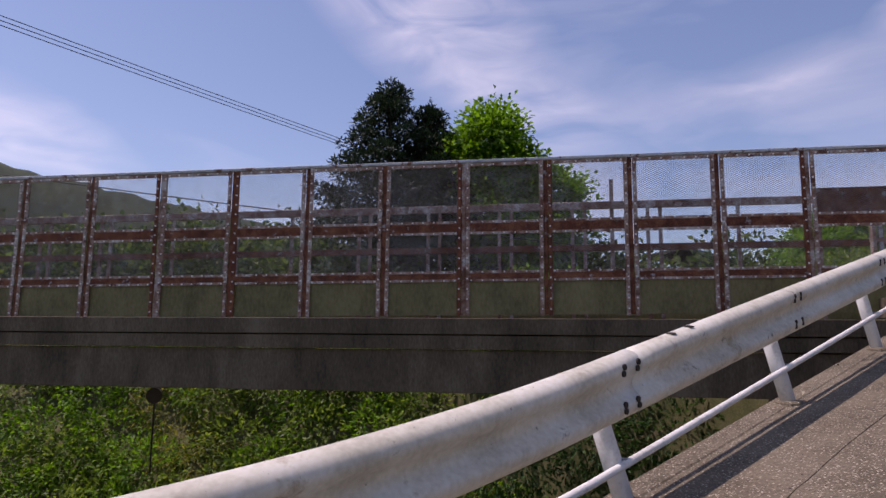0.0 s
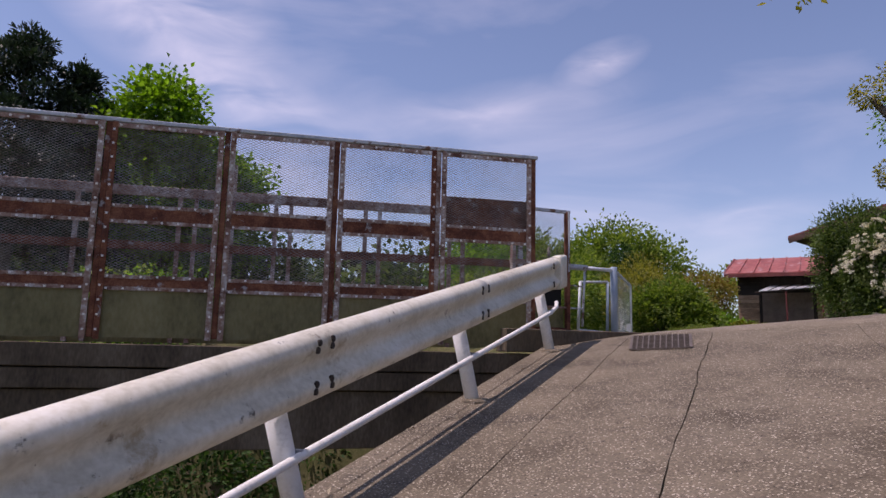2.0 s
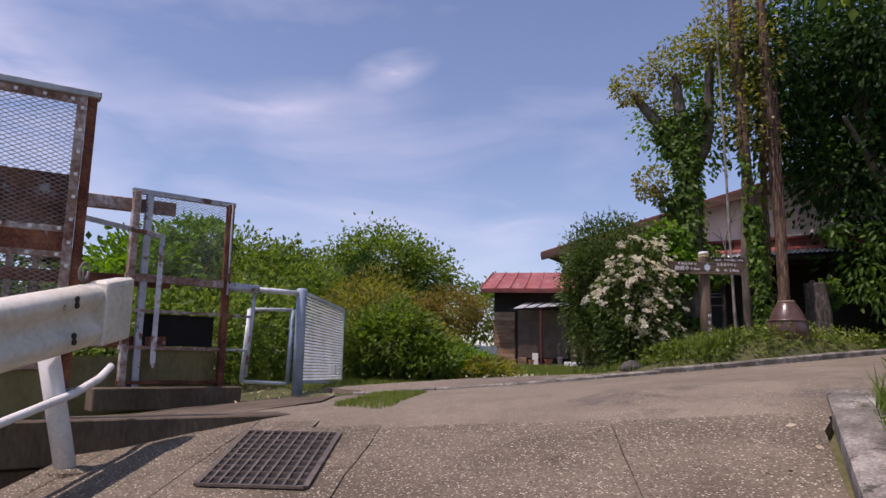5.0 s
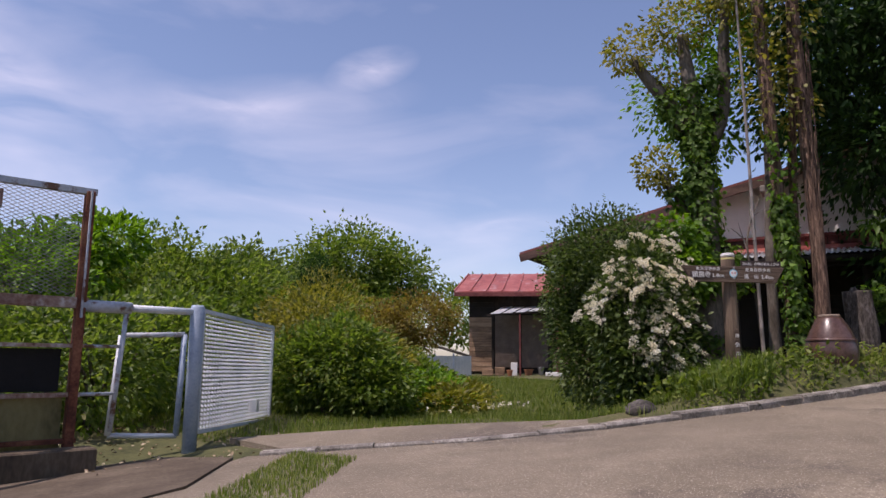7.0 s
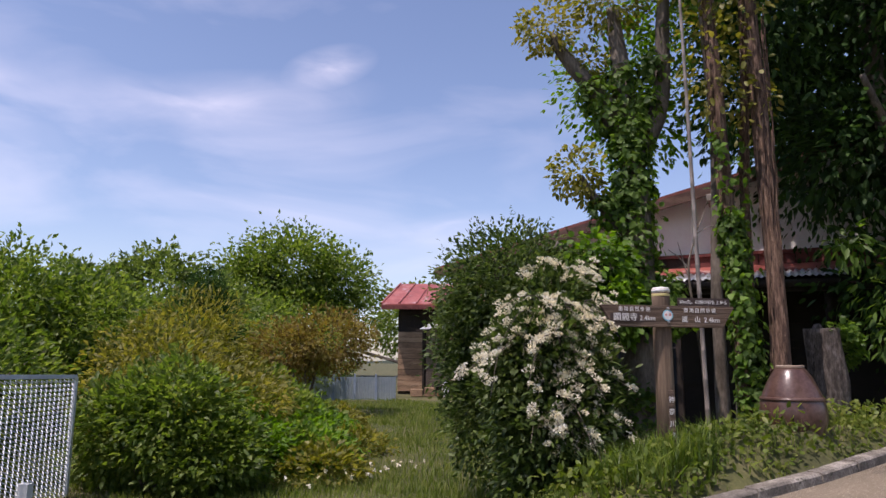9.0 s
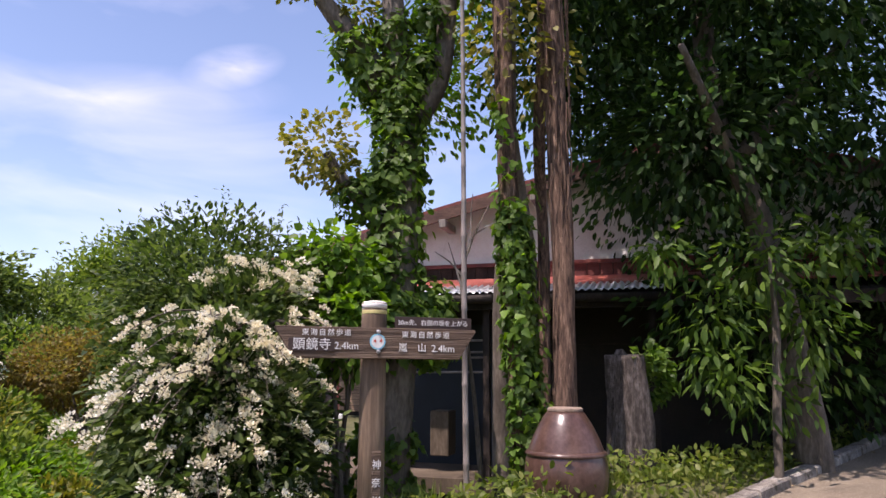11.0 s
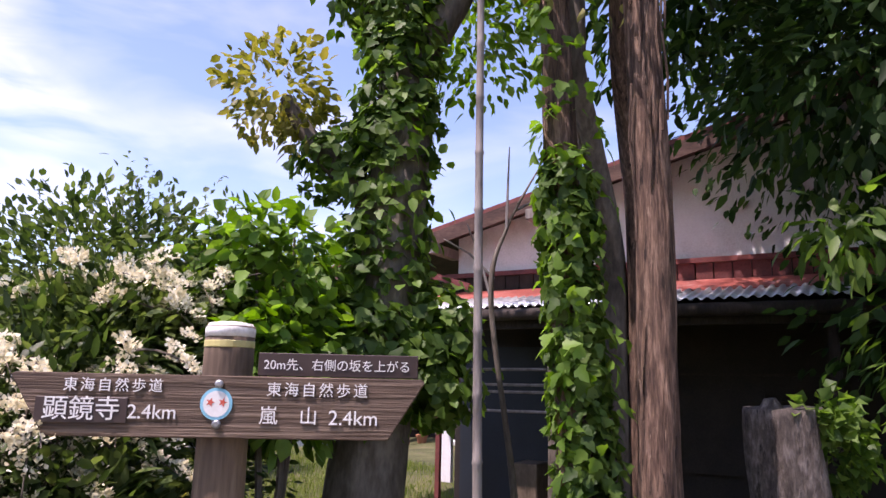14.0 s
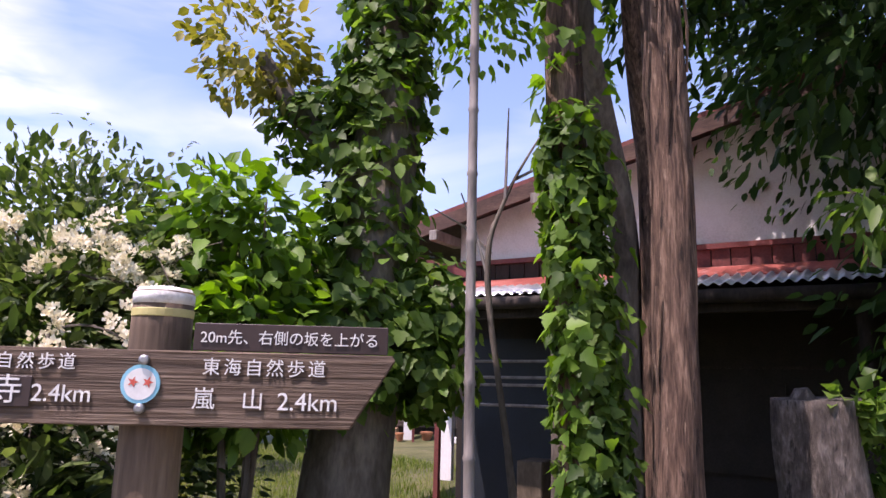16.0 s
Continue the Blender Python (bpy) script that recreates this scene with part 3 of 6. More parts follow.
tagged(part("driveway", bm, M["asphalt"]), "grey paved strip at the yard entrance", "pavement", kind="structure")

# kerb stones along the yard
kerb = thing("kerb", (12, 7.1, float(paved_z(12, 7.1))), "low worn concrete kerb along the lane", "kerb", kind="structure")
kp = [Vector((*k, 0)) for k in KERB[1:]]
run, dist = [], 0.0
for a, b in zip(kp, kp[1:]):
    n = max(1, round((b - a).length / 0.6))
    for j in range(n):
        run.append((a.lerp(b, j / n), a.lerp(b, (j + 1) / n - 0.012)))
for a, b in run:
    s = Vector((-(b - a).y, (b - a).x, 0)).normalized()
    za, zb = float(paved_z(a.x, a.y)), float(paved_z(b.x, b.y))
    up = 0.03 + 0.045 * smooth(9.5, 12.5, a.x) + random.uniform(-0.008, 0.008)
    bm = bmesh.new()
    sweep(bm, [(0.0, -0.15), (0.0, up - 0.015), (0.015, up), (0.12, up), (0.13, up - 0.01), (0.13, -0.15)], [(a.x, a.y, za), (b.x, b.y, zb)], [s, s])
    part("kerbstone", bm, M["kerb"], kerb)

# ---- clouds: thin high cirrus far off ----
CLOUDS = [(-3, 27, 12, 6, 28, 0.55), (5, 20, 9, 3, 18, 0.3), (-34, 14, 11, 4.5, 20, 0.5), (35, 23.5, 4, 1.6, -15, 0.36), (26, 20, 13, 2.4, -8, 0.24), (8, 17, 9, 7, 12, 0.16), (46, 11, 7, 1.5, -5, 0.25)]
cl = bpy.data.materials.new("thin_cirrus")
cl.use_nodes = True
N, L = cl.node_tree.nodes, cl.node_tree.links
N.remove(N["Principled BSDF"])
tc, mp = N.new("ShaderNodeTexCoord"), N.new("ShaderNodeMapping")
mp.inputs["Rotation"].default_value = (0, 0.45, 0.3)
mp.inputs["Scale"].default_value = (0.0011, 0.0011, 0.0034)
L.new(tc.outputs["Object"], mp.inputs[0])
n1, n2 = N.new("ShaderNodeTexNoise"), N.new("ShaderNodeTexNoise")
n1.inputs["Scale"].default_value, n1.inputs["Detail"].default_value, n1.inputs["Distortion"].default_value = 1.6, 9, 0.6
n2.inputs["Scale"].default_value, n2.inputs["Detail"].default_value = 0.55, 3
mul = N.new("ShaderNodeMath")
mul.operation = "MULTIPLY"
for n, k in ((n1, 0), (n2, 1)):
    L.new(mp.outputs[0], n.inputs["Vector"])
    L.new(n.outputs["Fac"], mul.inputs[k])
mr = N.new("ShaderNodeMapRange")
mr.inputs["From Min"].default_value, mr.inputs["From Max"].default_value, mr.inputs["To Max"].default_value = 0.275, 0.60, 0.36
L.new(mul.outputs[0], mr.inputs["Value"])
cover = mr.outputs[0]
n3 = N.new("ShaderNodeTexNoise")
n3.inputs["Scale"].default_value, n3.inputs["Detail"].default_value, n3.inputs["Distortion"].default_value = 4.5, 8, 0.8
L.new(mp.outputs[0], n3.inputs["Vector"])
# denser tufts: azimuth, elevation, half width, half height (degrees), slant, strength
for az, el, w, h, slant, dense in CLOUDS:
    a_, e_ = radians(az), radians(el)
    pm = N.new("ShaderNodeMapping")
    pm.vector_type = "TEXTURE"
    pm.inputs["Location"].default_value = (1500 * math.cos(e_) * math.sin(a_), 1500 * math.cos(e_) * math.cos(a_), 1500 * math.sin(e_))
    pm.inputs["Rotation"].default_value = (0, radians(slant), -a_)
    pm.inputs["Scale"].default_value = (1500 * math.tan(radians(w)), 900, 1500 * math.tan(radians(h)))
    L.new(tc.outputs["Object"], pm.inputs[0])
    gr = N.new("ShaderNodeTexGradient")
    gr.gradient_type = "SPHERICAL"
    L.new(pm.outputs[0], gr.inputs[0])
    wisp = N.new("ShaderNodeMapRange")
    wisp.inputs["From Min"].default_value, wisp.inputs["From Max"].default_value, wisp.inputs["To Max"].default_value = 0.28, 0.68, dense
    L.new(n3.outputs["Fac"], wisp.inputs["Value"])
    both, more = N.new("ShaderNodeMath"), N.new("ShaderNodeMath")
    both.operation, more.operation, more.use_clamp = "MULTIPLY", "ADD", True
    L.new(gr.outputs["Fac"], both.inputs[0])
    L.new(wisp.outputs[0], both.inputs[1])
    L.new(both.outputs[0], more.inputs[0])
    L.new(cover, more.inputs[1])
    cover = more.outputs[0]
em, tr, ms = N.new("ShaderNodeEmission"), N.new("ShaderNodeBsdfTransparent"), N.new("ShaderNodeMixShader")
em.inputs["Color"].default_value, em.inputs["Strength"].default_value = (0.97, 0.95, 1.0, 1), 1.5
L.new(cover, ms.inputs[0])
L.new(tr.outputs[0], ms.inputs[1])
L.new(em.outputs[0], ms.inputs[2])
L.new(ms.outputs[0], N["Material Output"].inputs["Surface"])
bm = bmesh.new()
rows = []
for el in range(-1, 50, 3):
    rows.append([bm.verts.new((1500 * math.cos(radians(el)) * math.sin(radians(az)), 1500 * math.cos(radians(el)) * math.cos(radians(az)), 1500 * math.sin(radians(el)))) for az in range(-80, 151, 5)])
for r0, r1 in zip(rows, rows[1:]):
    for j in range(len(r0) - 1):
        bm.faces.new((r0[j], r1[j], r1[j + 1], r0[j + 1]))
tagged(part("backdrop", bm, cl, smooth=True), "thin streaks of white cirrus cloud", "clouds", kind="structure")
# ---- end of structure ----
# ---- footbridge ----
FD = Vector((-1.235, 0.148, -0.012))            # one panel to the left
FU = Vector((-1.235, 0.148, 0)).normalized()
FN = Vector((-0.119, -0.993, 0))                # towards the lane
FEND = Vector((5.33, 7.862, 0))
FM = Matrix((FU, FN, Vector((0, 0, 1)))).transposed()
FN = Vector((FM.col[1].x, FM.col[1].y, 0))


def fence(n, z, out=0.0):
    return FEND + FD * n + FN * out + Vector((0, 0, z))


girder = thing("footbridge", (-4, 9.0, 0.7), "dark stained concrete footbridge deck and girder", "bridge", kind="structure")
for nm, z0, z1, o0, o1 in (("deck_edge", 1.56, 1.80, -2.9, 0.12), ("fascia", 1.34, 1.545, -2.85, 0.09), ("beam", 0.70, 1.33, -0.45, 0.03), ("beam", 0.70, 1.33, -2.8, -2.3)):
    bm = bmesh.new()
    block(bm, (fence(7.6, (z0 + z1) / 2) + FN * (o0 + o1) / 2), (1.244 * 18.4, o1 - o0, z1 - z0), FM)
    part(nm, bm, M["concrete"], girder, bevel=0.008)
bm = bmesh.new()
block(bm, fence(-0.35, 0.0) - FN * 1.4 + Vector((0, 0, -1.6)), (3.1, 2.7, 6.4), FM)
tagged(part("abutment", bm, M["concrete"]), "dark concrete bridge abutment", "abutment", kind="structure")
bm = bmesh.new()
block(bm, fence(-0.55, 1.86) + FN * 0.02, (2.2, 0.34, 0.28), FM)
tagged(part("ledge", bm, M["concrete"], bevel=0.01), "stained concrete ledge at the fence foot", "ledge", kind="structure")
bm = bmesh.new()
tube(bm, [fence(1.5, 0.4, 0.25), fence(1.5, -0.8, 0.25), fence(1.45, -1.6, 0.3)], 0.08, 12)
tagged(part("drain_pipe", bm, M["concrete"], smooth=True), "grey drain pipe on the abutment", "pipe")


def lattice(bm, w, h, dx, dy, place, t=0.0029):
    """Expanded metal: two families of slanting strands clipped to a w by h panel."""
    for sgn in (1, -1):
        k = -h * dx / dy
        while k < w:
            x0, y0, x1, y1 = k, 0.0, k + h * dx / dy, h
            if x0 < 0:
                y0, x0 = -x0 * dy / dx, 0.0
            if x1 > w:
                y1, x1 = h - (x1 - w) * dy / dx, w
            if x1 - x0 > 0.01:
                a, b = ((x0, y0), (x1, y1)) if sgn == 1 else ((w - x0, y0), (w - x1, y1))
                bar(bm, place(*a), place(*b), t * 0.8, t * 1.5)
            k += dx
    return bm


bolts = bmesh.new()
near_fence = thing("mesh_fence", fence(5, 1.82), "rusted steel footbridge fence with expanded-metal panels and olive lower sheets", "fence")
for n in range(16):
    w = 1.244
    lo, hi = 0.075, w - 0.075

    def P(u, z, out=0.0, n=n, w=w):
        return fence(n + u / w, z, out)
    top = 4.20
    # joint post: channel with two flanges of the panel frames
    bm = bmesh.new()
    bar(bm, P(0, 1.82), P(0, top - 0.03), 0.05, 0.06, FU)
    part("post", bm, M["frame"] if n % 4 == 1 else M["rust"], near_fence, bevel=0.004)
    for u in ((-0.066, 0.066) if n else (0.066,)):
        bm = bmesh.new()
        bar(bm, P(u, 1.80, 0.035), P(u, top - 0.03, 0.035), 0.06, 0.018, FN)
        part("stile", bm, M["frame"] if (n * 7 + (u > 0)) % 4 else M["rust"], near_fence)
    if n == 15:
        continue
    bm = bmesh.new()
    bar(bm, P(lo, top - 0.075, 0.035), P(hi, top - 0.075, 0.035), 0.016, 0.05)
    part("frame_rail", bm, M["frame"], near_fence)
    for z, h in ((3.145, 0.13), (2.40, 0.085)):
        bm = bmesh.new()
        bar(bm, P(lo, z, 0.005), P(hi, z, 0.005), 0.05, h)
        part("cross_rail", bm, M["rust"], near_fence)
        for zz in (z + h / 2 + 0.02, z - h / 2 - 0.02):
            bm = bmesh.new()
            bar(bm, P(lo, zz, 0.03), P(hi, zz, 0.03), 0.014, 0.04)
            part("flange", bm, M["frame"], near_fence)
    bm = bmesh.new()
    lattice(bm, hi - lo, 0.88, 0.062, 0.030, lambda x, z: P(lo + x, 3.235 + z, 0.012))
    lattice(bm, hi - lo, 0.60, 0.062, 0.030, lambda x, z: P(lo + x, 2.465 + z, 0.012))
    part("mesh", bm, M["mesh"], near_fence, "rusty diamond mesh")
    bm = bmesh.new()
    bar(bm, P(lo - 0.02, 2.09, 0.0), P(hi + 0.02, 2.09, 0.0), 0.012, 0.54)
    part("sheet", bm, M["frp"], near_fence, "dirty olive plastic sheet")
    bm = bolts
    for z in (top - 0.075, 3.232, 3.058, 2.465, 2.335):
        for j in range(7):
            block(bm, P(lo + 0.05 + j * (hi - lo - 0.1) / 6, z, 0.05), (0.021, 0.016, 0.021), FM)
    for u in (0.062, w - 0.062):
        for z in np.arange(1.9, top - 0.12, 0.155):
            block(bm, P(u, z, 0.054), (0.021, 0.018, 0.021), FM)
bm = bmesh.new()
bar(bm, fence(-0.04, 4.185), fence(15, 4.185), 0.10, 0.045)
part("bolts", bolts, M["bolt"], near_fence, "pale bolt heads", kind="stuff")
part("top_rail", bm, M["toprail"], near_fence, "blue-grey painted top rail", bevel=0.006)
bm = bmesh.new()
bar(bm, fence(0.06, 3.43, -0.01), fence(0.94, 3.43, -0.01), 0.012, 0.36)
part("patch_sheet", bm, M["rust"], near_fence, "rusted sheet behind the mesh")

# far parapet of the footbridge
far_fence = thing("bridge_parapet", fence(4, 1.8, -2.6), "grey steel parapet rails on the far side of the footbridge", "parapet")
for z, h in ((3.98, 0.14), (3.18, 0.12), (2.55, 0.12)):
    bm = bmesh.new()
    bar(bm, fence(-0.9, z, -2.62), fence(15, z, -2.62), 0.07, h)
    part("rail", bm, M["rust"] if z < 3.9 else M["frame"], far_fence, bevel=0.006)
for n in range(14):
    for d in (-0.09, 0.09):
        bm = bmesh.new()
        bar(bm, fence(n * 1.1 + 0.2 + d, 1.8, -2.62), fence(n * 1.1 + 0.2 + d, 4.02, -2.62), 0.05, 0.06, FU)
        part("post", bm, M["frame"], far_fence)
bm = bmesh.new()
bar(bm, fence(-0.9, 2.1, -2.66), fence(15, 2.1, -2.66), 0.02, 0.6)
part("sheet", bm, M["frp"], far_fence)
bm = bmesh.new()
bar(bm, fence(3.0, 1.8, -2.75), fence(3.0, 4.5, -2.75), 0.07, 0.07, FU)
tagged(part("pole", bm, M["frame"]), "grey steel pole behind the footbridge parapet", "pole")

# taller end panel, and stub rail
E0, E1 = Vector((6.34, 10.31, 0)), Vector((7.352, 10.285, 0))
end_panel = thing("end_panel", (6.9, 10.3, 2.1), "rusting steel end panel of the footbridge fence with torn mesh", "fence")
for p, m_, w in ((E0, "frame", 0.09), (E0 + Vector((0.13, 0, 0)), "toprail", 0.06), (E1, "rust", 0.085)):
    bm = bmesh.new()
    bar(bm, p + Vector((0, 0, 1.9)), p + Vector((0, 0, 4.13)), w, 0.07, (1, 0, 0))
    part("post", bm, M[m_], end_panel, bevel=0.005)
bm = bmesh.new()
bar(bm, E1 + Vector((0.0, -0.05, 3.1)), E1 + Vector((0, -0.05, 4.13)), 0.05, 0.012, (1, 0, 0))
part("stile", bm, M["toprail"], end_panel, "grey painted upper stile")
for z, h, m_ in ((4.13, 0.05, "toprail"), (3.22, 0.085, "frame"), (2.88, 0.03, "frame"), (2.50, 0.035, "frame"), (2.15, 0.035, "rust")):
    bm = bmesh.new()
    bar(bm, E0 + Vector((-0.05, 0, z)), E1 + Vector((0.05, 0, z)), 0.06, h)
    part("rail", bm, M[m_], end_panel)
bm = bmesh.new()
ew = (E1 - E0).length - 0.1
lattice(bm, ew, 0.82, 0.062, 0.03, lambda x, z: E0 + (E1 - E0).normalized() * (0.05 + x) + Vector((0, 0, 3.28 + z)))
part("mesh", bm, M["mesh"], end_panel)
bm = bmesh.new()
block(bm, (E0 + E1) / 2 + Vector((0, 0.03, 2.69)), (0.82, 0.015, 0.33))
part("notice_board", bm, M["dark"], end_panel, "black weathered board")
for z, h in ((2.33, 0.3),):
    bm = bmesh.new()
    block(bm, (E0 + E1) / 2 + Vector((0, 0.03, z - 0.05)), (0.9, 0.015, 0.42))
    part("sheet", bm, M["frp"], end_panel)
bm = bmesh.new()
block(bm, E1 + Vector((0, 0, 2.03)), (0.2, 0.2, 0.06))
part("base_plate", bm, M["rust"], end_panel)
stub = thing("hand_rail", (6.57, 10.25, 2.2), "pale steel hand rail end beside the fence", "rail")
for a, b in (((5.6, 9.6, 3.66), (6.6, 10.2, 3.66)), ((6.6, 10.2, 3.66), (6.6, 10.2, 2.3))):
    bm = bmesh.new()
    bar(bm, a, b, 0.05, 0.07, (0.3, 1, 0.2))
    part("bar", bm, M["toprail"], stub)

# ---- gate ----
G0, G1 = Vector((8.335, 10.347, 0)), Vector((9.98, 12.06, 0))
gate = thing("gate", (8.335, 10.347, 2.0), "pale wire-mesh gate leaf standing open on a blue-grey post", "gate")
bm = bmesh.new()
tube(bm, [G0 + Vector((0, 0, 1.9)), G0 + Vector((0, 0, 3.24)), G0 + Vector((0, 0, 3.26))], [0.062, 0.062, 0.05], 14)
part("post", bm, M["bluepost"], gate, smooth=True)
gd = (G1 - G0).normalized()
Ga, Gb = G0 + gd * 0.13, G1
for a, b in ((Ga + Vector((0, 0, 2.14)), Ga + Vector((0, 0, 3.22))), (Gb + Vector((0, 0, 2.08)), Gb + Vector((0, 0, 3.18))),
             (Ga + Vector((0, 0, 3.22)), Gb + Vector((0, 0, 3.18))), (Ga + Vector((0, 0, 2.14)), Gb + Vector((0, 0, 2.08)))):
    bm = bmesh.new()
    bar(bm, a, b, 0.035, 0.035, (0.7, -0.7, 0.1))
    part("frame_bar", bm, M["meshw"], gate)
gw = (Gb - Ga).length - 0.04
for k in range(27):
    z = 2.17 + k * 0.0385
    bm = bmesh.new()
    pts = []
    for j in range(60):
        u = 0.02 + gw * j / 59
        q = Ga + gd * u
        pts.append(q + Vector((-gd.y, gd.x, 0)) * (0.016 if j % 2 else -0.016) + Vector((0, 0, z + (0.013 if j % 2 else -0.013) - 0.03 * u / gw)))
    tube(bm, pts, 0.0052, 4, caps=False)
    part("wire", bm, M["meshw"], gate)
bm = bmesh.new()
block(bm, Ga + gd * 1.5 + Vector((0.03, -0.03, 2.28)), (0.09, 0.09, 0.13), Matrix.Rotation(math.atan2(gd.y, gd.x), 3, "Z"))
part("tag", bm, M["white"], gate, "small pale tag")
for z in (2.35, 3.0):
    bm = bmesh.new()
    tube(bm, [G0 + gd * 0.07 + Vector((0, 0, z)), G0 + gd * 0.07 + Vector((0, 0, z + 0.12))], 0.018, 8)
    part("hinge", bm, M["steel"], gate)

link = thing("pipe_railing", (7.8, 10.3, 2.05), "weathered pipe railing between fence and gate post", "railing")
for a, b, w, m_ in (((7.35, 10.285, 3.2), (7.75, 10.31, 3.2), 0.05, "toprail"), ((7.75, 10.31, 3.2), (8.3, 10.345, 3.2), 0.032, "meshw"), ((7.72, 10.31, 3.2), (7.66, 10.31, 2.2), 0.02, "toprail"),
                    ((7.75, 10.5, 2.98), (8.26, 10.42, 3.0), 0.022, "toprail"), ((7.75, 10.5, 2.98), (7.7, 10.5, 2.15), 0.026, "meshw"), ((7.7, 10.5, 2.15), (8.24, 10.42, 2.12), 0.022, "meshw"),
                    ((7.35, 10.3, 2.88), (7.68, 10.31, 2.88), 0.014, "toprail"), ((7.35, 10.3, 2.5), (7.68, 10.31, 2.5), 0.014, "toprail"), ((8.26, 10.42, 3.0), (8.24, 10.42, 2.12), 0.026, "bluepost")):
    bm = bmesh.new()
    tube(bm, [a, b], w, 10)
    part("pipe", bm, M[m_], link, smooth=True)
for p, h in (((6.75, 10.1), 0.22),):
    bm = bmesh.new()
    block(bm, (p[0], p[1], 2.0), (1.5, 0.22, h), Matrix.Rotation(0.05 if p[1] > 10 else 0.95, 3, "Z"))
    tagged(part("foundation", bm, M["concrete"], bevel=0.012), "low stained concrete footing of the fence", "footing", kind="structure")

# ---- guard rail ----
PSTEP = Vector((1.745, 1.692, 0.527))
GP = Vector((5.225, 7.412, 1.91))
RD = PSTEP.normalized()
RS = Vector((RD.y, -RD.x, 0)).normalized()          # towards the lane
guard = thing("guard_rail", GP, "chipped white corrugated steel guard rail with round posts", "guard rail")
TOPZ = 0.92
beam_profile = [(-0.03, -0.02), (0.015, 0.0), (0.055, 0.03), (0.078, 0.062), (0.078, 0.10), (0.03, 0.145), (0.018, 0.185), (0.03, 0.225), (0.078, 0.27), (0.078, 0.315), (0.055, 0.35),
                (0.01, 0.372), (-0.03, 0.375)]
inner = [(a - 0.006, b + (0.004 if b < 0.18 else -0.004)) for a, b in reversed(beam_profile)]


def rail_at(a, up=0.0, out=0.0):
    """A point along the beam, a metres uphill of the last post."""
    return GP + RD * a + RS * out + Vector((0, 0, up + 0.022 * min(max(0.0, -7.8 - a), 2.8) ** 2))


spans = [(-14.5, -7.3), (-7.42, -2.42), (-2.54, 0.30)]
for k, (a0, a1) in enumerate(spans):
    bm = bmesh.new()
    sweep(bm, [(a + 0.004 * (k % 2), b) for a, b in beam_profile + inner], [rail_at(a, TOPZ - 0.375, 0.10) for a in np.linspace(a0, a1, 26)], [RS] * 26)
    part("beam", bm, M["rail"], guard, smooth=True)
bm = bmesh.new()
sweep(bm, [(-0.035, -0.01), (0.09, -0.01), (0.10, 0.01), (0.10, 0.36), (0.085, 0.385), (-0.035, 0.385)], [rail_at(0.07, TOPZ - 0.375, 0.10), rail_at(0.36, TOPZ - 0.375, 0.10)], [RS] * 2)
part("end_cap", bm, M["rail"], guard, "boxed white end piece", bevel=0.012)
for k in range(7):
    p = GP - PSTEP * k
    bm = bmesh.new()
    base = Vector((p.x, p.y, float(paved_z(p.x, p.y)) - 0.12))
    base = base + RS * 0.085 + RD * 0.05
    tube(bm, [base, p + Vector((0, 0, TOPZ - 0.16)) - RD * 0.16 - RS * 0.05], 0.060, 16)
    part("post", bm, M["railpost"], guard, smooth=True)
    bm = bmesh.new()
    lathe(bm, (base.x, base.y, base.z), [(0.15, 0), (0.135, 0.13), (0.10, 0.15), (0.05, 0.152)], 9)
    part("footing", bm, M["slab"], guard)
    bm = bmesh.new()
    bar(bm, p + RS * 0.05 + Vector((0, 0, 0.28)), p + RS * 0.105 + Vector((0, 0, 0.28)), 0.05, 0.05)
    part("bracket", bm, M["steel"], guard)
bm = bmesh.new()
tube(bm, [rail_at(a, 0.28, 0.10) for a in (-14.5, -12, -10.5, -9.5, -8.7, -7.8, -4, -0.02)] + [rail_at(0.22, 0.31, 0.10), rail_at(0.42, 0.34, 0.05)], 0.024, 12)
part("pipe", bm, M["railpost"], guard, "white lower pipe rail", smooth=True)
for a in (-7.52, -4.93, -2.48, -0.2, 0.26):
    for da in (-0.07, 0.07) if a < -1 else (0.0,):
        for up in (0.065, 0.10, 0.275, 0.31):
            c = rail_at(a + da + random.uniform(-0.01, 0.01), TOPZ - 0.375 + up, 0.182)
            bm = bmesh.new()
            tube(bm, [c - RS * 0.006, c + RS * 0.004, c + RS * 0.006], [0.019, 0.019, 0.012], 10)
            part("bolt", bm, M["bolthead"], guard, "dark rusted bolt head")
for a in (-6.68, -6.92):
    bm = bmesh.new()
    lathe(bm, rail_at(a, TOPZ - 0.006, 0.11), [(0.03, 0), (0.034, 0.005), (0.02, 0.011), (0.008, 0.013)], 9)
    tagged(part("lichen_clump", bm, M["stone"]), "dark clump of dirt on the rail top", "debris")
bm = bmesh.new()
pts = [rail_at(0.02 + 0.045 * math.cos(t_), TOPZ + 0.075 + 0.055 * math.sin(t_), 0.06) for t_ in np.linspace(0, 2 * math.pi, 20)]
tube(bm, pts, 0.008, 6)
bar(bm, rail_at(0.02, TOPZ, 0.06), rail_at(0.02, TOPZ + 0.09, 0.06), 0.01, 0.02)
tagged(part("rope_loop", bm, M["cane"], smooth=True), "pale loop of rope tied at the rail end", "rope")

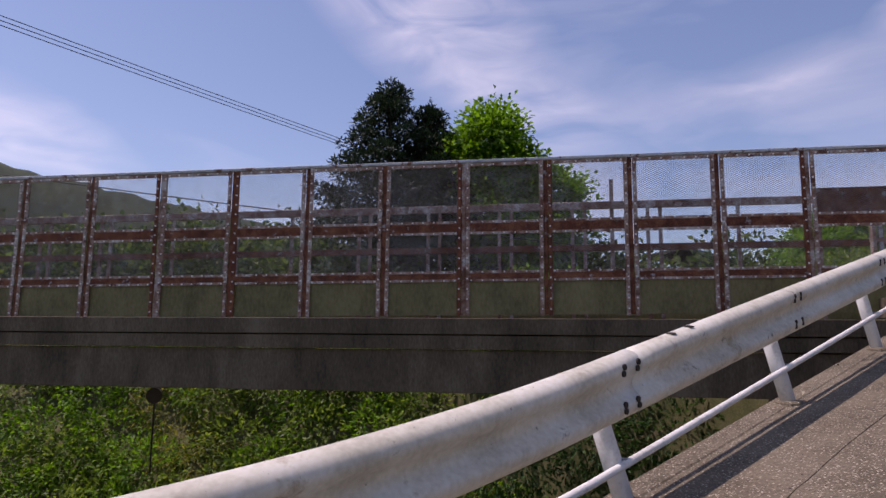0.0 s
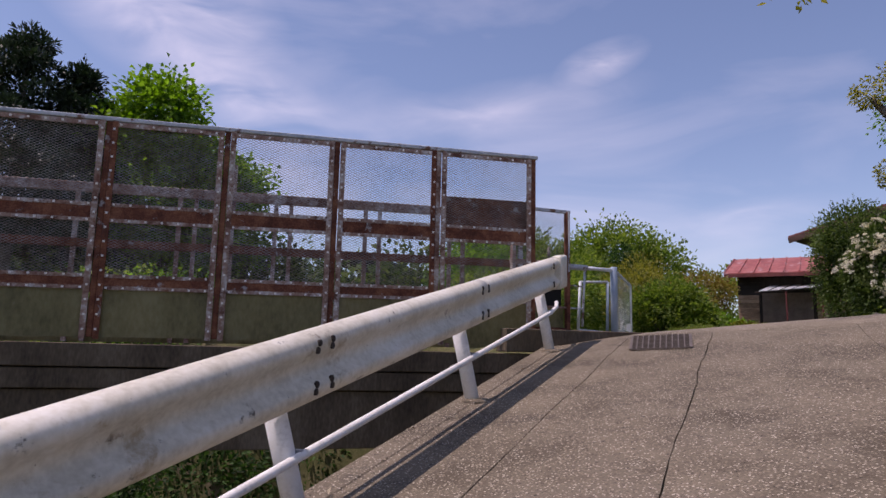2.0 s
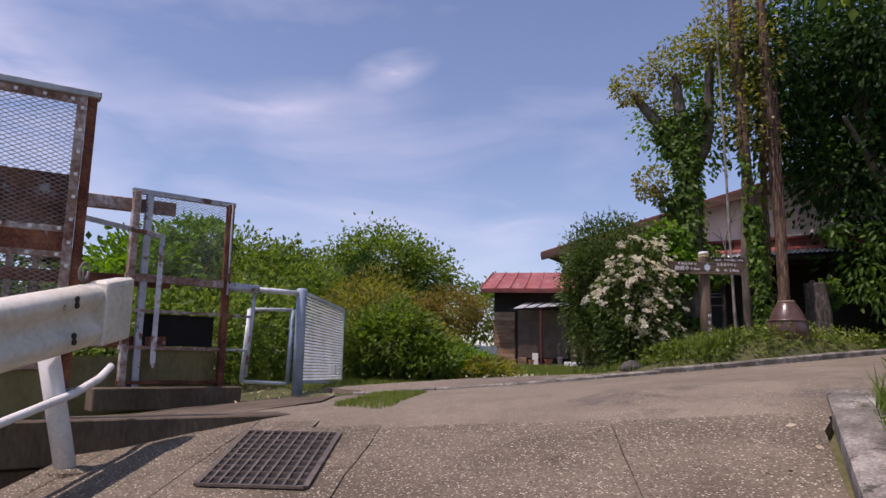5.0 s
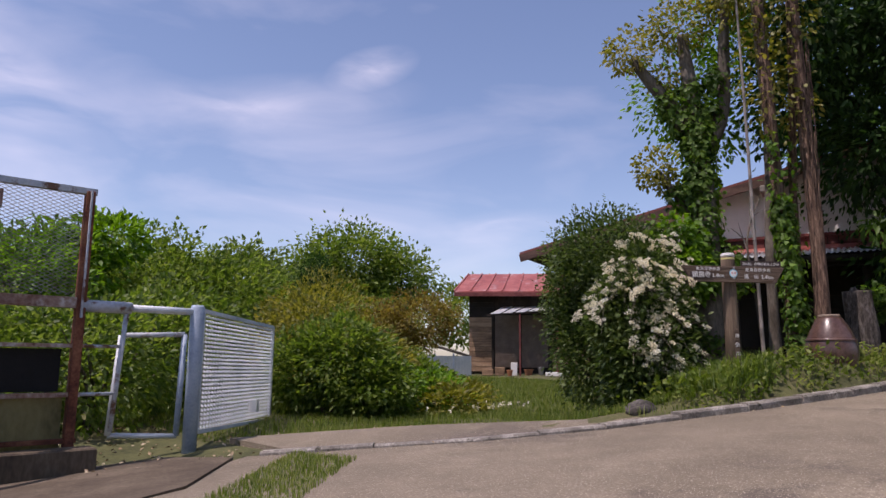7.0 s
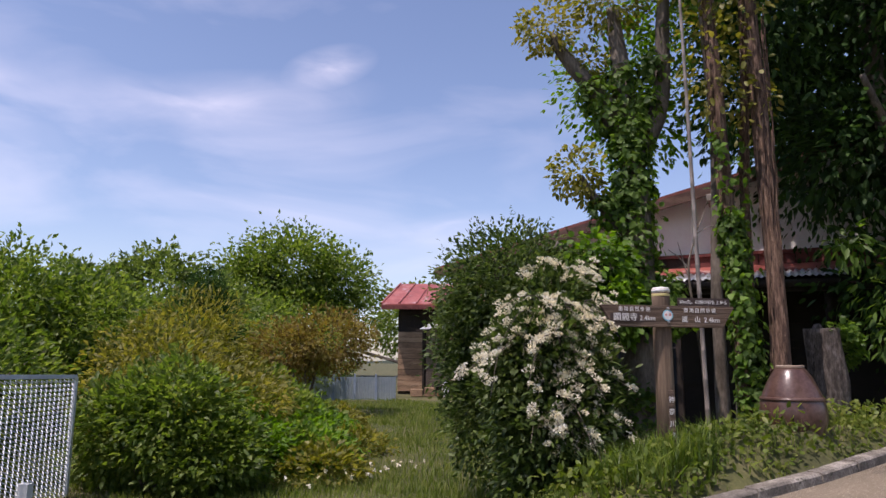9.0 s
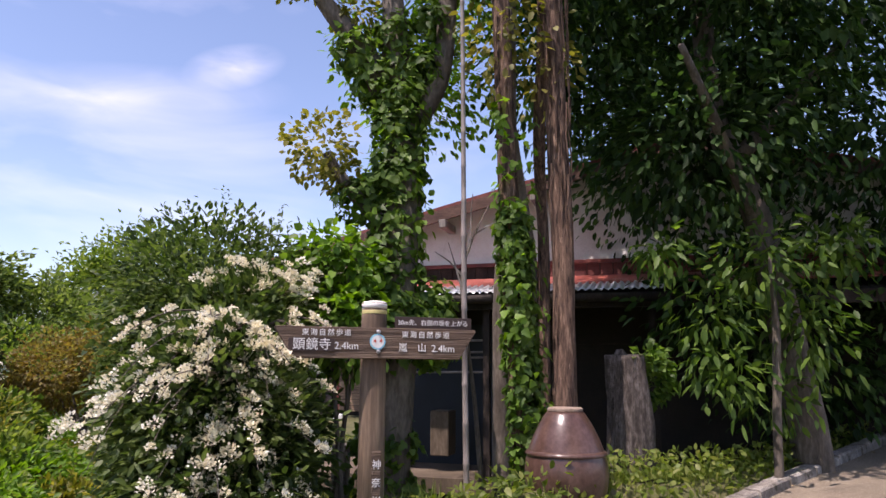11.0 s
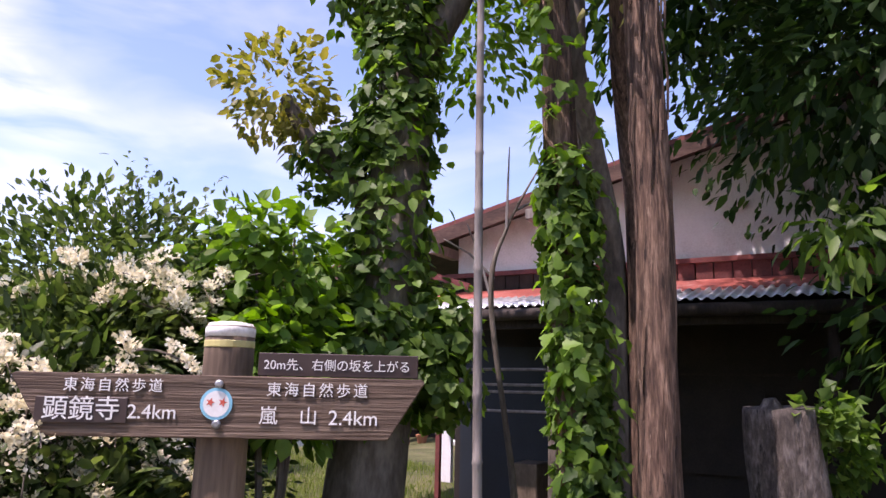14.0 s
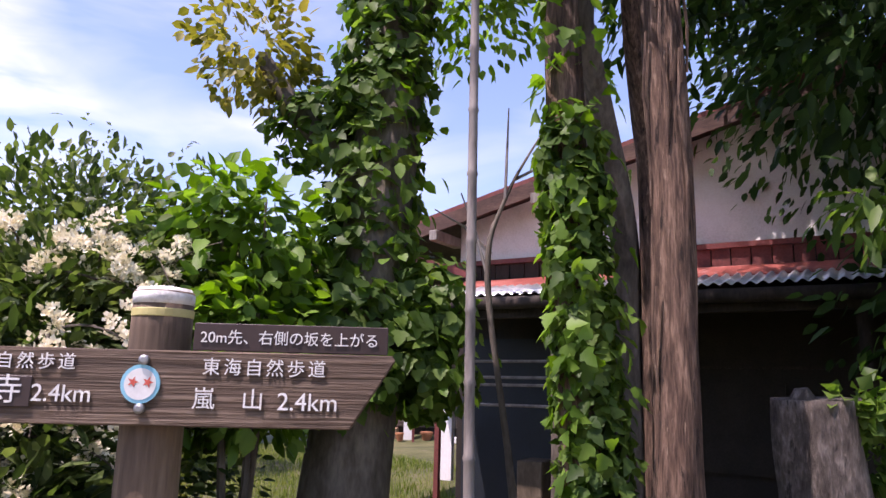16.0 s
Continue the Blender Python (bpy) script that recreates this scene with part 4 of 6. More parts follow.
# ---- grating in the ramp ----
gq = [Vector(p) for p in ((5.69, 6.40), (6.01, 5.85), (6.62, 6.55), (6.31, 7.18))]
gz = [Vector((p.x, p.y, float(paved_z(p.x, p.y)) + 0.006)) for p in gq]
grating = thing("drain_grating", gz[0], "rusty steel drain grating set in the concrete ramp", "grating")
# Flat near-black sheet under the bars, standing for the pit's shade.
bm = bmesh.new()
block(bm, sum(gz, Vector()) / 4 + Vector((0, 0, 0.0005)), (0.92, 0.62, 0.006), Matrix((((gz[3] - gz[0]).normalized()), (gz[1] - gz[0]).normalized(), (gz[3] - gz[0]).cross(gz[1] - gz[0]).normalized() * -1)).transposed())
part("pit_shade", bm, M["dark"], grating, "flat near-black sheet standing for the shade below the bars")
for k in range(11):
    u = k / 10
    bm = bmesh.new()
    bar(bm, gz[0].lerp(gz[1], u) + Vector((0, 0, 0.008)), gz[3].lerp(gz[2], u) + Vector((0, 0, 0.008)), 0.014 if 0 < k < 10 else 0.03, 0.014)
    part("bar", bm, M["grate"], grating)
for k in range(11):
    u = k / 10
    bm = bmesh.new()
    bar(bm, gz[0].lerp(gz[3], u) + Vector((0, 0, 0.007)), gz[1].lerp(gz[2], u) + Vector((0, 0, 0.007)), 0.013 if 0 < k < 10 else 0.03, 0.013)
    part("cross_bar", bm, M["grate"], grating)

# ---- signpost ----
SP = Vector((12.777, 7.606, 2.62))
SL, SR = Vector((12.30, 7.86, 3.775)), Vector((13.186, 7.231, 3.775))
bd = Vector((SR.x - SL.x, SR.y - SL.y, 0)).normalized()
bn = Vector((bd.y, -bd.x, 0))
BM = Matrix((bd, -bn, Vector((0, 0, 1)))).transposed()
sign = thing("signpost", SP - Vector((0, 0, 0.15)), "weathered round timber trail signpost with brown arrow boards", "signpost")
bm = bmesh.new()
tube(bm, [SP + Vector((0, 0, -0.3)), SP + Vector((0, 0, 0.6)), SP + Vector((0, 0, 1.20)), SP + Vector((0, 0, 1.285))], [0.072, 0.070, 0.068, 0.067], 24, wobble=0.03)
part("post", bm, M["postwood"], sign, smooth=True)
bm = bmesh.new()
lathe(bm, SP + Vector((0, 0, 1.255)), [(0.069, 0), (0.0695, 0.022), (0.060, 0.038), (0.03, 0.043)], 24)
part("cap", bm, M["cap"], sign, "flaking white cap", smooth=True)
bm = bmesh.new()
lathe(bm, SP + Vector((0, 0, 1.225)), [(0.0685, 0), (0.0697, 0.002), (0.0697, 0.017), (0.0685, 0.019)], 24)
part("band", bm, M["yellow"], sign, "faded yellow band")
front = 0.075
BC = Vector((SP.x, SP.y, 0)) + bn * front
s0 = (SL - SP).dot(bd)
s1 = (SR - SP).dot(bd)


def on_board(s, z, out=0.0):
    """s metres along the board from the post, at height z, out from its face."""
    return Vector((SP.x, SP.y, z)) + bd * s + bn * (front + 0.024 + out)


zt, zb = 3.767, 3.604
bm = bmesh.new()
outline = [(s0, zt - 0.006), (s0 + 0.012, zt), (s1 - 0.005, zt), (s1, zt - 0.012), (s1 - 0.095, zb), (s0 + 0.10, zb), (s0 + 0.095, zb + 0.008)]
vf = [bm.verts.new(on_board(s, z)) for s, z in outline]
vb = [bm.verts.new(on_board(s, z, -0.04)) for s, z in outline]
bm.faces.new(list(reversed(vf)))
bm.faces.new(vb)
for k in range(len(outline)):
    bm.faces.new((vf[k], vf[(k + 1) % len(outline)], vb[(k + 1) % len(outline)], vb[k]))
bmesh.ops.recalc_face_normals(bm, faces=list(bm.faces))
board = part("board", bm, M["signwood"], sign, "brown wooden arrow board with white lettering", bevel=0.003)


def glyphs(text, size):
    """The flat mesh of a run of characters, starting at the origin."""
    cu = bpy.data.curves.new("text", "FONT")
    cu.body, cu.size, cu.extrude, cu.align_x, cu.align_y = text, size, 0.001, "LEFT", "CENTER"
    tmp = bpy.data.objects.new("tmp", cu)
    scene.collection.objects.link(tmp)
    me = bpy.data.meshes.new_from_object(tmp.evaluated_get(bpy.context.evaluated_depsgraph_get()))
    bpy.data.objects.remove(tmp)
    bpy.data.curves.remove(cu)
    return me


def reach(text, size):
    return max(v.co.x for v in glyphs(text, size).vertices)


def lettering(text, s, z, size, parent, out=0.003, material="white", spacing=1.0):
    """Raised characters on the board, one by one, the run centred at (s, z)."""
    bare = reach("|", size)
    starts = [(reach(text[:k] + "|", size) - bare) * spacing for k in range(len(text))]
    width = starts[-1] + reach(text[-1], size)
    m = Matrix((bd, Vector((0, 0, 1)), bn)).transposed().to_4x4()
    for ch, a in zip(text, starts):
        me = glyphs(ch, size)
        me.transform(Matrix.Translation(on_board(s - width / 2 + a, z, out)) @ m)
        finish("letter", me, M[material], parent)


lettering("東海自然歩道", -0.270, 3.735, 0.038, board, spacing=1.15)
lettering("東海自然歩道", 0.263, 3.731, 0.040, board, spacing=1.15)
lettering("2.4km", -0.166, 3.668, 0.052, board)
lettering("嵐", 0.137, 3.662, 0.050, board)
lettering("山", 0.240, 3.662, 0.050, board)
lettering("2.4km", 0.360, 3.660, 0.054, board)
bm = bmesh.new()
block(bm, on_board(-0.345, 3.672, 0.003), (0.235, 0.005, 0.066), BM)
nameplate = part("name_plate", bm, M["plate"], sign, "dark brown plate with white characters", bevel=0.0015)
lettering("顕鏡寺", -0.345, 3.672, 0.066, nameplate, out=0.007)
bm = bmesh.new()
block(bm, on_board(0.315, 3.800, -0.025), (0.435, 0.006, 0.062), BM)
upper = part("upper_plate", bm, M["plate"], sign, "small brown plate above the board", bevel=0.0015)
lettering("20m先、右側の坂を上がる", 0.310, 3.798, 0.034, upper, out=-0.0205, spacing=1.0)
dc = on_board(0.0, 3.693)
for r, o, m_, nm in ((0.042, 0.004, "cyan", "badge"), (0.034, 0.0052, "white", "badge_face")):
    bm = bmesh.new()
    tube(bm, [dc, dc + bn * o], r, 28)
    badge = part(nm, bm, M[m_], sign, "round pale-blue badge" if nm == "badge" else "")
for s_ in (-0.015, 0.017):
    bm = bmesh.new()
    pts = [dc + bn * 0.0062 + bd * (s_ + (0.013 if j % 2 == 0 else 0.005) * math.cos(j * math.pi / 5)) + Vector((0, 0, 0.004 + (0.013 if j % 2 == 0 else 0.005) * math.sin(j * math.pi / 5))) for j in range(10)]
    bm.faces.new([bm.verts.new(p) for p in pts])
    part("red_mark", bm, M["red"], sign)
for z in (3.745, 3.641):
    bm = bmesh.new()
    tube(bm, [on_board(0.004, z, 0), on_board(0.004, z, 0.010), on_board(0.004, z, 0.013)], [0.011, 0.011, 0.006], 12)
    part("bolt", bm, M["steel"], sign, "grey bolt head")
bm = bmesh.new()
block(bm, SP + bn * 0.068 + bd * 0.012 + Vector((0, 0, 0.30)), (0.05, 0.012, 0.42), BM)
side_plate = part("post_panel", bm, M["signwood"], sign, "flattened face of the post", bevel=0.003)
for k, ch in enumerate("神奈川県"):
    lettering(ch, 0.012, SP.z + 0.44 - 0.088 * k, 0.05, side_plate, out=-0.022)

# ---- urn, stump, poles ----
U = Vector((14.05, 7.13, 2.72))
urn = thing("urn", U, "big brown glazed jar upside down among weeds", "urn")
bm = bmesh.new()
lathe(bm, U, [(0.17, -0.15), (0.20, -0.03), (0.235, 0.06), (0.258, 0.15), (0.262, 0.21), (0.254, 0.28), (0.240, 0.325), (0.234, 0.345), (0.205, 0.42), (0.165, 0.50), (0.128, 0.56), (0.105, 0.582)], 40)
part("body", bm, M["urn"], urn, smooth=True)
bm = bmesh.new()
lathe(bm, U + Vector((0, 0, 0.58)), [(0.112, 0), (0.113, 0.014), (0.10, 0.022)], 28)
part("base", bm, M["urntop"], urn, "pale unglazed foot")
bm = bmesh.new()
tube(bm, [U + Vector((0, 0, 0.310)), U + Vector((0, 0, 0.318)), U + Vector((0, 0, 0.332)), U + Vector((0, 0, 0.342))], [0.245, 0.256, 0.252, 0.236], 36)
part("ridge", bm, M["urn"], urn, smooth=True)


def trunk(name, pts, radii, material, parent, label="", seg=16, wob=0.25, ridges=0):
    pts = [Vector(p) for p in pts]
    fine, rr = [], []
    for k in range(len(pts) - 1):
        for j in range(6):
            u = j / 6
            p0, p1, p2, p3 = pts[max(k - 1, 0)], pts[k], pts[k + 1], pts[min(k + 2, len(pts) - 1)]
            fine.append(0.5 * ((2 * p1) + (p2 - p0) * u + (2 * p0 - 5 * p1 + 4 * p2 - p3) * u * u + (3 * p1 - p0 - 3 * p2 + p3) * u ** 3))
            rr.append(radii[k] * (1 - u) + radii[k + 1] * u)
    fine.append(pts[-1])
    rr.append(radii[-1])
    bm = bmesh.new()
    tube(bm, fine, rr, seg, wobble=wob, ridges=ridges)
    return part(name, bm, material, parent, label, smooth=True)


ST = Vector((15.28, 7.22, 0.13))
stump = thing("tree_stump", (15.28, 7.22, 2.6), "dead grey broken tree stump with ivy on it", "stump")
trunk("trunk", [ST + Vector((0.04, 0, 2.4)), ST + Vector((0.03, 0, 2.75)), ST + Vector((0.0, 0, 3.2)), ST + Vector((-0.02, 0.0, 3.55))], [0.235, 0.195, 0.175, 0.16], M["stump"], stump, wob=0.35, ridges=7, seg=28)
for dx, dy, h in ((-0.06, 0.02, 0.07), (0.03, -0.04, 0.03), (0.03, 0.05, 0.05)):
    bm = bmesh.new()
    c = ST + Vector((-0.02 + dx, dy, 3.46))
    tube(bm, [c, c + Vector((0, 0, 0.05 + h * 0.6)), c + Vector((dx * 0.1, 0, 0.06 + h))], [0.06, 0.05, 0.025], 9, wobble=0.6)
    part("splinter", bm, M["stump"], stump, smooth=True)
foliage("ivy", [(ST + Vector((0.10, -0.08, 3.52)), (0.2, 0.2, 0.14)), (ST + Vector((0.22, -0.12, 3.38)), (0.14, 0.16, 0.2))], 420, 0.07, 0.065, LEAF["ivy"], stump)

pole = thing("bamboo_pole", (13.93, 7.80, 2.5), "tall weathered bamboo pole stuck in the ground", "pole")
bm = bmesh.new()
pts, rad = [], []
for k in range(24):
    z = 2.4 + k * 0.26
    base = Vector((13.925 + 0.006 * (z - 2.4) + 0.008 * math.sin(z * 1.3), 7.80 + 0.018 * (z - 2.4), z))
    for dz, r in ((0, 0.0215), (0.012, 0.026), (0.024, 0.0215)):
        pts.append(base + Vector((0, 0, dz)))
        rad.append(r * (1 - 0.018 * k))
tube(bm, pts, rad, 10)
part("cane", bm, M["cane"], pole, smooth=True)
sap = thing("dead_sapling", (14.2, 7.95, 2.5), "thin leaning dead sapling with bare twigs", "sapling")
trunk("stem", [(14.42, 8.0, 2.4), (14.33, 8.02, 3.3), (14.22, 8.06, 4.15), (14.30, 8.04, 4.5), (14.5, 8.0, 4.85)], [0.018, 0.016, 0.013, 0.008, 0.003], M["bark2"], sap, seg=8)
for a, b in (((14.22, 8.06, 4.15), (14.1, 8.1, 4.5)), ((14.30, 8.04, 4.5), (14.28, 8.0, 4.9)), ((14.36, 8.04, 4.6), (14.6, 7.9, 4.72)), ((14.24, 8.06, 4.25), (14.0, 8.15, 4.42))):
    bm = bmesh.new()
    tube(bm, [a, (Vector(a) + Vector(b)) / 2 + Vector((0.02, 0.02, 0.03)), b], [0.008, 0.006, 0.003], 5)
    part("twig", bm, M["cane"], sap)

# ---- house ----
HO = Vector((15.81, 10.41, 0))
HD, HB = Vector((0.35, -0.937, 0)), Vector((0.937, 0.35, 0))     # along the front, and inwards
HM = Matrix((HD, HB, Vector((0, 0, 1)))).transposed()


def H(s, b, z):
    return HO + HD * s + HB * b + Vector((0, 0, z))


house = thing("house", H(1, 1.2, 2.4), "old house with white plaster gable and red metal eaves", "house")
HZ = 2.35


def rake_z(s):
    return 5.40 + 0.235 * s if s < 3.4 else 5.40 + 0.235 * 6.8 - 0.235 * s


bm = bmesh.new()
ring = [(-0.47, 4.87), (6.6, 4.87), (6.6, rake_z(6.6)), (3.4, rake_z(3.4)), (-0.47, rake_z(-0.47))]
va = [bm.verts.new(H(s, 1.2, z)) for s, z in ring]
vb = [bm.verts.new(H(s, 1.35, z)) for s, z in ring]
bm.faces.new(va)
bm.faces.new(list(reversed(vb)))
for k in range(5):
    bm.faces.new((va[k], vb[k], vb[(k + 1) % 5], va[(k + 1) % 5]))
bmesh.ops.recalc_face_normals(bm, faces=list(bm.faces))
part("gable_wall", bm, M["plaster"], house, "white plaster gable wall")
# Lower wall: its brown already holds the porch shade.
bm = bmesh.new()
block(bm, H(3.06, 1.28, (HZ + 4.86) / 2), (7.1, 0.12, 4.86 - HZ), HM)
part("lower_wall", bm, M["darkened_brown"], house, "brown boarded lower wall with porch shade in its colour")
bm = bmesh.new()
block(bm, H(-0.41, 4.3, (HZ + 5.2) / 2), (0.12, 6, 5.2 - HZ), HM)
part("side_wall", bm, M["plaster"], house)
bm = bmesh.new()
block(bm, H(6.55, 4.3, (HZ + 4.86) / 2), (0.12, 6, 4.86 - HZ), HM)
part("side_wall", bm, M["darkened_brown"], house)
for a, b in ((-2.62, 3.4), (3.4, 7.2)):
    bm = bmesh.new()
    bar(bm, H(a, 4.4, rake_z(a) + 0.06), H(b, 4.4, rake_z(b) + 0.06), 7.1, 0.05)
    part("roof", bm, M["redtrim"], house, "dark red metal roof")
    bm = bmesh.new()
    bar(bm, H(a, 0.86, rake_z(a) - 0.03), H(b, 0.86, rake_z(b) - 0.03), 0.03, 0.14)
    part("rake_board", bm, M["rakewood"], house, "weathered brown rake board")
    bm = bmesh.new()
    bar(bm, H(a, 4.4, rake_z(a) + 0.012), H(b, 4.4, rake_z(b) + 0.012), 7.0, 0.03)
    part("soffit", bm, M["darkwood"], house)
for s in (-0.52, 0.55, 1.7):
    bm = bmesh.new()
    block(bm, H(s, 0.98, rake_z(s) - 0.17), (0.09, 0.5, 0.10), HM)
    part("purlin", bm, M["cane"], house, "pale purlin end", bevel=0.006)
bm = bmesh.new()
bar(bm, H(-1.0, 0.95, 4.98), H(-0.2, 0.95, 4.72), 0.04, 0.07)
part("brace", bm, M["redtrim"], house)
for z, h, b, m_ in ((4.875, 0.045, 1.17, "redtrim"), (4.62, 0.05, 1.16, "redtrim")):
    bm = bmesh.new()
    block(bm, H(3.0, b, z), (7.2, 0.06, h), HM)
    part("trim", bm, M[m_], house, "dark red trim")
for k in range(46):
    s = -0.45 + k * 0.155
    bm = bmesh.new()
    block(bm, H(s, 1.185, 4.75), (0.145, 0.02, 0.21), HM)
    part("band_board", bm, M["redtrim"] if s > 1.3 else M["darkwood"], house)
bm = bmesh.new()
bar(bm, H(-0.55, 0.80, 4.60), H(6.8, 0.80, 4.60), 0.72, 0.02, HB * -0.26 + Vector((0, 0, 1)))
part("upper_eave", bm, M["redroof"], house, "faded red sheet-metal eave")
# corrugated lean-to edge
bm = bmesh.new()
n = 300
rows = []
for b_, z_ in ((-0.08, 4.385), (0.5, 4.53)):
    rows.append([bm.verts.new(H(-0.55 + 3.75 * k / n, b_, z_ + 0.011 * math.sin(2 * math.pi * k / 6))) for k in range(n + 1)])
for k in range(n):
    bm.faces.new((rows[0][k], rows[0][k + 1], rows[1][k + 1], rows[1][k]))
ext = bmesh.ops.extrude_face_region(bm, geom=list(bm.faces))
bmesh.ops.translate(bm, verts=[g for g in ext["geom"] if isinstance(g, bmesh.types.BMVert)], vec=(0, 0, 0.003))
part("corrugated_eave", bm, M["tin"], house, "shiny corrugated metal eave", smooth=True)
bm = bmesh.new()
tube(bm, [H(-0.6, -0.08, 4.325), H(3.2, -0.08, 4.30)], 0.048, 12)
part("gutter", bm, M["darkwood"], house, "dark brown gutter", smooth=True)
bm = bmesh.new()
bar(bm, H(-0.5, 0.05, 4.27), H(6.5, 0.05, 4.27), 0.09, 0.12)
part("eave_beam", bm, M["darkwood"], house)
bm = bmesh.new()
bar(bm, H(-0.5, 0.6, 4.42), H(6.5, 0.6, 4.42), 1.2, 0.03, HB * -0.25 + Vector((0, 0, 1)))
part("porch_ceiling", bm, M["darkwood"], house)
for s in (-0.06, 1.25, 3.0):
    bm = bmesh.new()
    bar(bm, H(s, 0.15, HZ), H(s, 0.15, 4.25), 0.07 if s > 0 else 0.04, 0.07 if s > 0 else 0.04, HD)
    part("porch_post", bm, M["redtrim"] if s < 0 else M["darkwood"], house)
for z in (3.88, 3.75, 3.69, 3.53):
    bm = bmesh.new()
    tube(bm, [H(-0.4, 0.3, z), H(1.2, 0.3, z + 0.01)], 0.012, 8)
    part("pole_rail", bm, M["cane"], house, "drying pole")
for z in (3.55, 3.66, 3.88):
    bm = bmesh.new()
    bar(bm, H(1.3, 1.19, z), H(3.0, 1.19, z), 0.02, 0.02)
    part("batten", bm, M["darkwood"], house)
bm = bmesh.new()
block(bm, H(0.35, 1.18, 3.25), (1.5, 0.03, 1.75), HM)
part("blue_sheet", bm, M["bluesheet"], house, "blue sheet behind the poles with porch shade in its colour")
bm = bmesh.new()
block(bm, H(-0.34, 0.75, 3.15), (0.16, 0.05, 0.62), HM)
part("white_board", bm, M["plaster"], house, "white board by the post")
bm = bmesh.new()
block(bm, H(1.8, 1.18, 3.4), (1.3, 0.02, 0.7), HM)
part("panel", bm, M["darkened_brown"], house, "brown wall panel with porch shade in its colour")
bm = bmesh.new()
block(bm, H(0.62, 0.6, 2.85), (0.22, 0.3, 0.5), HM)
tagged(part("grey_box", bm, M["concrete"], bevel=0.01), "grey box on the porch floor", "box")
bm = bmesh.new()
block(bm, H(2.0, 0.9, HZ), (6.0, 1.8, 0.16), HM)
part("porch_floor", bm, M["concrete"], house)

PX, PY = 14.02, 8.22
PZ = float(ground_z(np.array(PX), np.array(PY)))
pot = thing("flower_pot", (PX, PY, PZ), "small terracotta flower pot with a withered plant", "pot")
bm = bmesh.new()
lathe(bm, (PX, PY, PZ), [(0.051, 0), (0.069, 0.109), (0.080, 0.112), (0.080, 0.14), (0.070, 0.14), (0.067, 0.123)], 20)
part("body", bm, M["orangepot"], pot, smooth=True)
foliage("plant", [((PX, PY, PZ + 0.26), (0.12, 0.12, 0.16))], 150, 0.06, 0.035, LEAF["mid"], pot, inner=0.1, shape="oval")
bm = bmesh.new()
block(bm, (14.05, 9.12, 2.72), (0.14, 0.12, 0.5), Matrix.Rotation(0.5, 3, "Z"))
tagged(part("concrete_block", bm, M["kerb"], bevel=0.012), "pale upright concrete block beside the porch", "block")
bm = bmesh.new()
tube(bm, [(13.55, 8.55, 2.45), (13.95, 8.75, 2.66), (14.15, 8.85, 2.76)], 0.045, 12)
tagged(part("drain_pipe", bm, M["bluepost"], smooth=True), "grey-blue pipe lying beside the bush", "pipe")

# ---- shed ----
SO, SK = Vector((21.57, 20.79, 0)), 1.27
SD, SB = Vector((0.67, -0.742, 0)), Vector((0.742, 0.67, 0))
SM = Matrix((SD, SB, Vector((0, 0, 1)))).transposed()


def S(s, b, z):
    return SO + (SD * s + SB * b) * SK + Vector((0, 0, 2.5 + (z - 2.55) * SK))


shed = thing("shed", S(1.7, 1, 2.5), "small wooden shed with a red seamed metal roof", "shed")
bm = bmesh.new()
block(bm, S(1.9, 1.5, 3.5), (3.8 * SK, 2.9 * SK, 2.1 * SK), SM)
part("body", bm, M["darkwood"], shed)
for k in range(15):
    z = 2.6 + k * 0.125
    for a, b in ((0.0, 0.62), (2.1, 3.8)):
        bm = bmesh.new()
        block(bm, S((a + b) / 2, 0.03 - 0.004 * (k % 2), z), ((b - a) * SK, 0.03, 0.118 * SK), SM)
        # The top four courses below the eave take the darker brown.
        part("board", bm, M["shedwood"] if k < 11 else M["darkened_brown"], shed)
for k in range(2):
    a = 0.66 + k * 0.68
    bm = bmesh.new()
    block(bm, S(a + 0.33, 0.02, 3.3), (0.66 * SK, 0.05, 1.32 * SK), SM)
    sh = part("shutter", bm, M["shutter"], shed, "brown louvred shutter")
    for j in range(22):
        bm = bmesh.new()
        bar(bm, S(a + 0.03, -0.012, 2.68 + j * 0.058), S(a + 0.63, -0.012, 2.68 + j * 0.058), 0.02, 0.03)
        part("slat", bm, M["shutter"], sh)
for a in (0.6, 2.05):
    bm = bmesh.new()
    bar(bm, S(a, -0.02, 2.5), S(a, -0.02, 4.05), 0.06, 0.06, SD)
    part("door_post", bm, M["darkwood"], shed)
rq = [(-0.35, -0.4, 4.50), (4.1, -0.4, 4.50), (4.1, 1.7, 5.2), (-0.15, 1.7, 5.2)]
bm = bmesh.new()
vs = [bm.verts.new(S(*p)) for p in rq]
f0 = bm.faces.new(vs)
ext = bmesh.ops.extrude_face_region(bm, geom=[f0])
bmesh.ops.translate(bm, verts=[g for g in ext["geom"] if isinstance(g, bmesh.types.BMVert)], vec=(0, 0, 0.05))
bmesh.ops.recalc_face_normals(bm, faces=list(bm.faces))
part("roof", bm, M["redroof"], shed, "red metal roof with pale worn seams")
for k in range(12):
    u = k / 11
    a, b = Vector(S(*rq[0])).lerp(Vector(S(*rq[1])), u), Vector(S(*rq[3])).lerp(Vector(S(*rq[2])), u)
    bm = bmesh.new()
    bar(bm, a + Vector((0, 0, 0.07)), b + Vector((0, 0, 0.07)), 0.04, 0.04)
    part("roof_seam", bm, M["redroof"], shed)
bm = bmesh.new()
bar(bm, S(-0.35, -0.42, 4.46), S(4.1, -0.42, 4.46), 0.05, 0.12)
part("fascia", bm, M["redtrim"], shed)
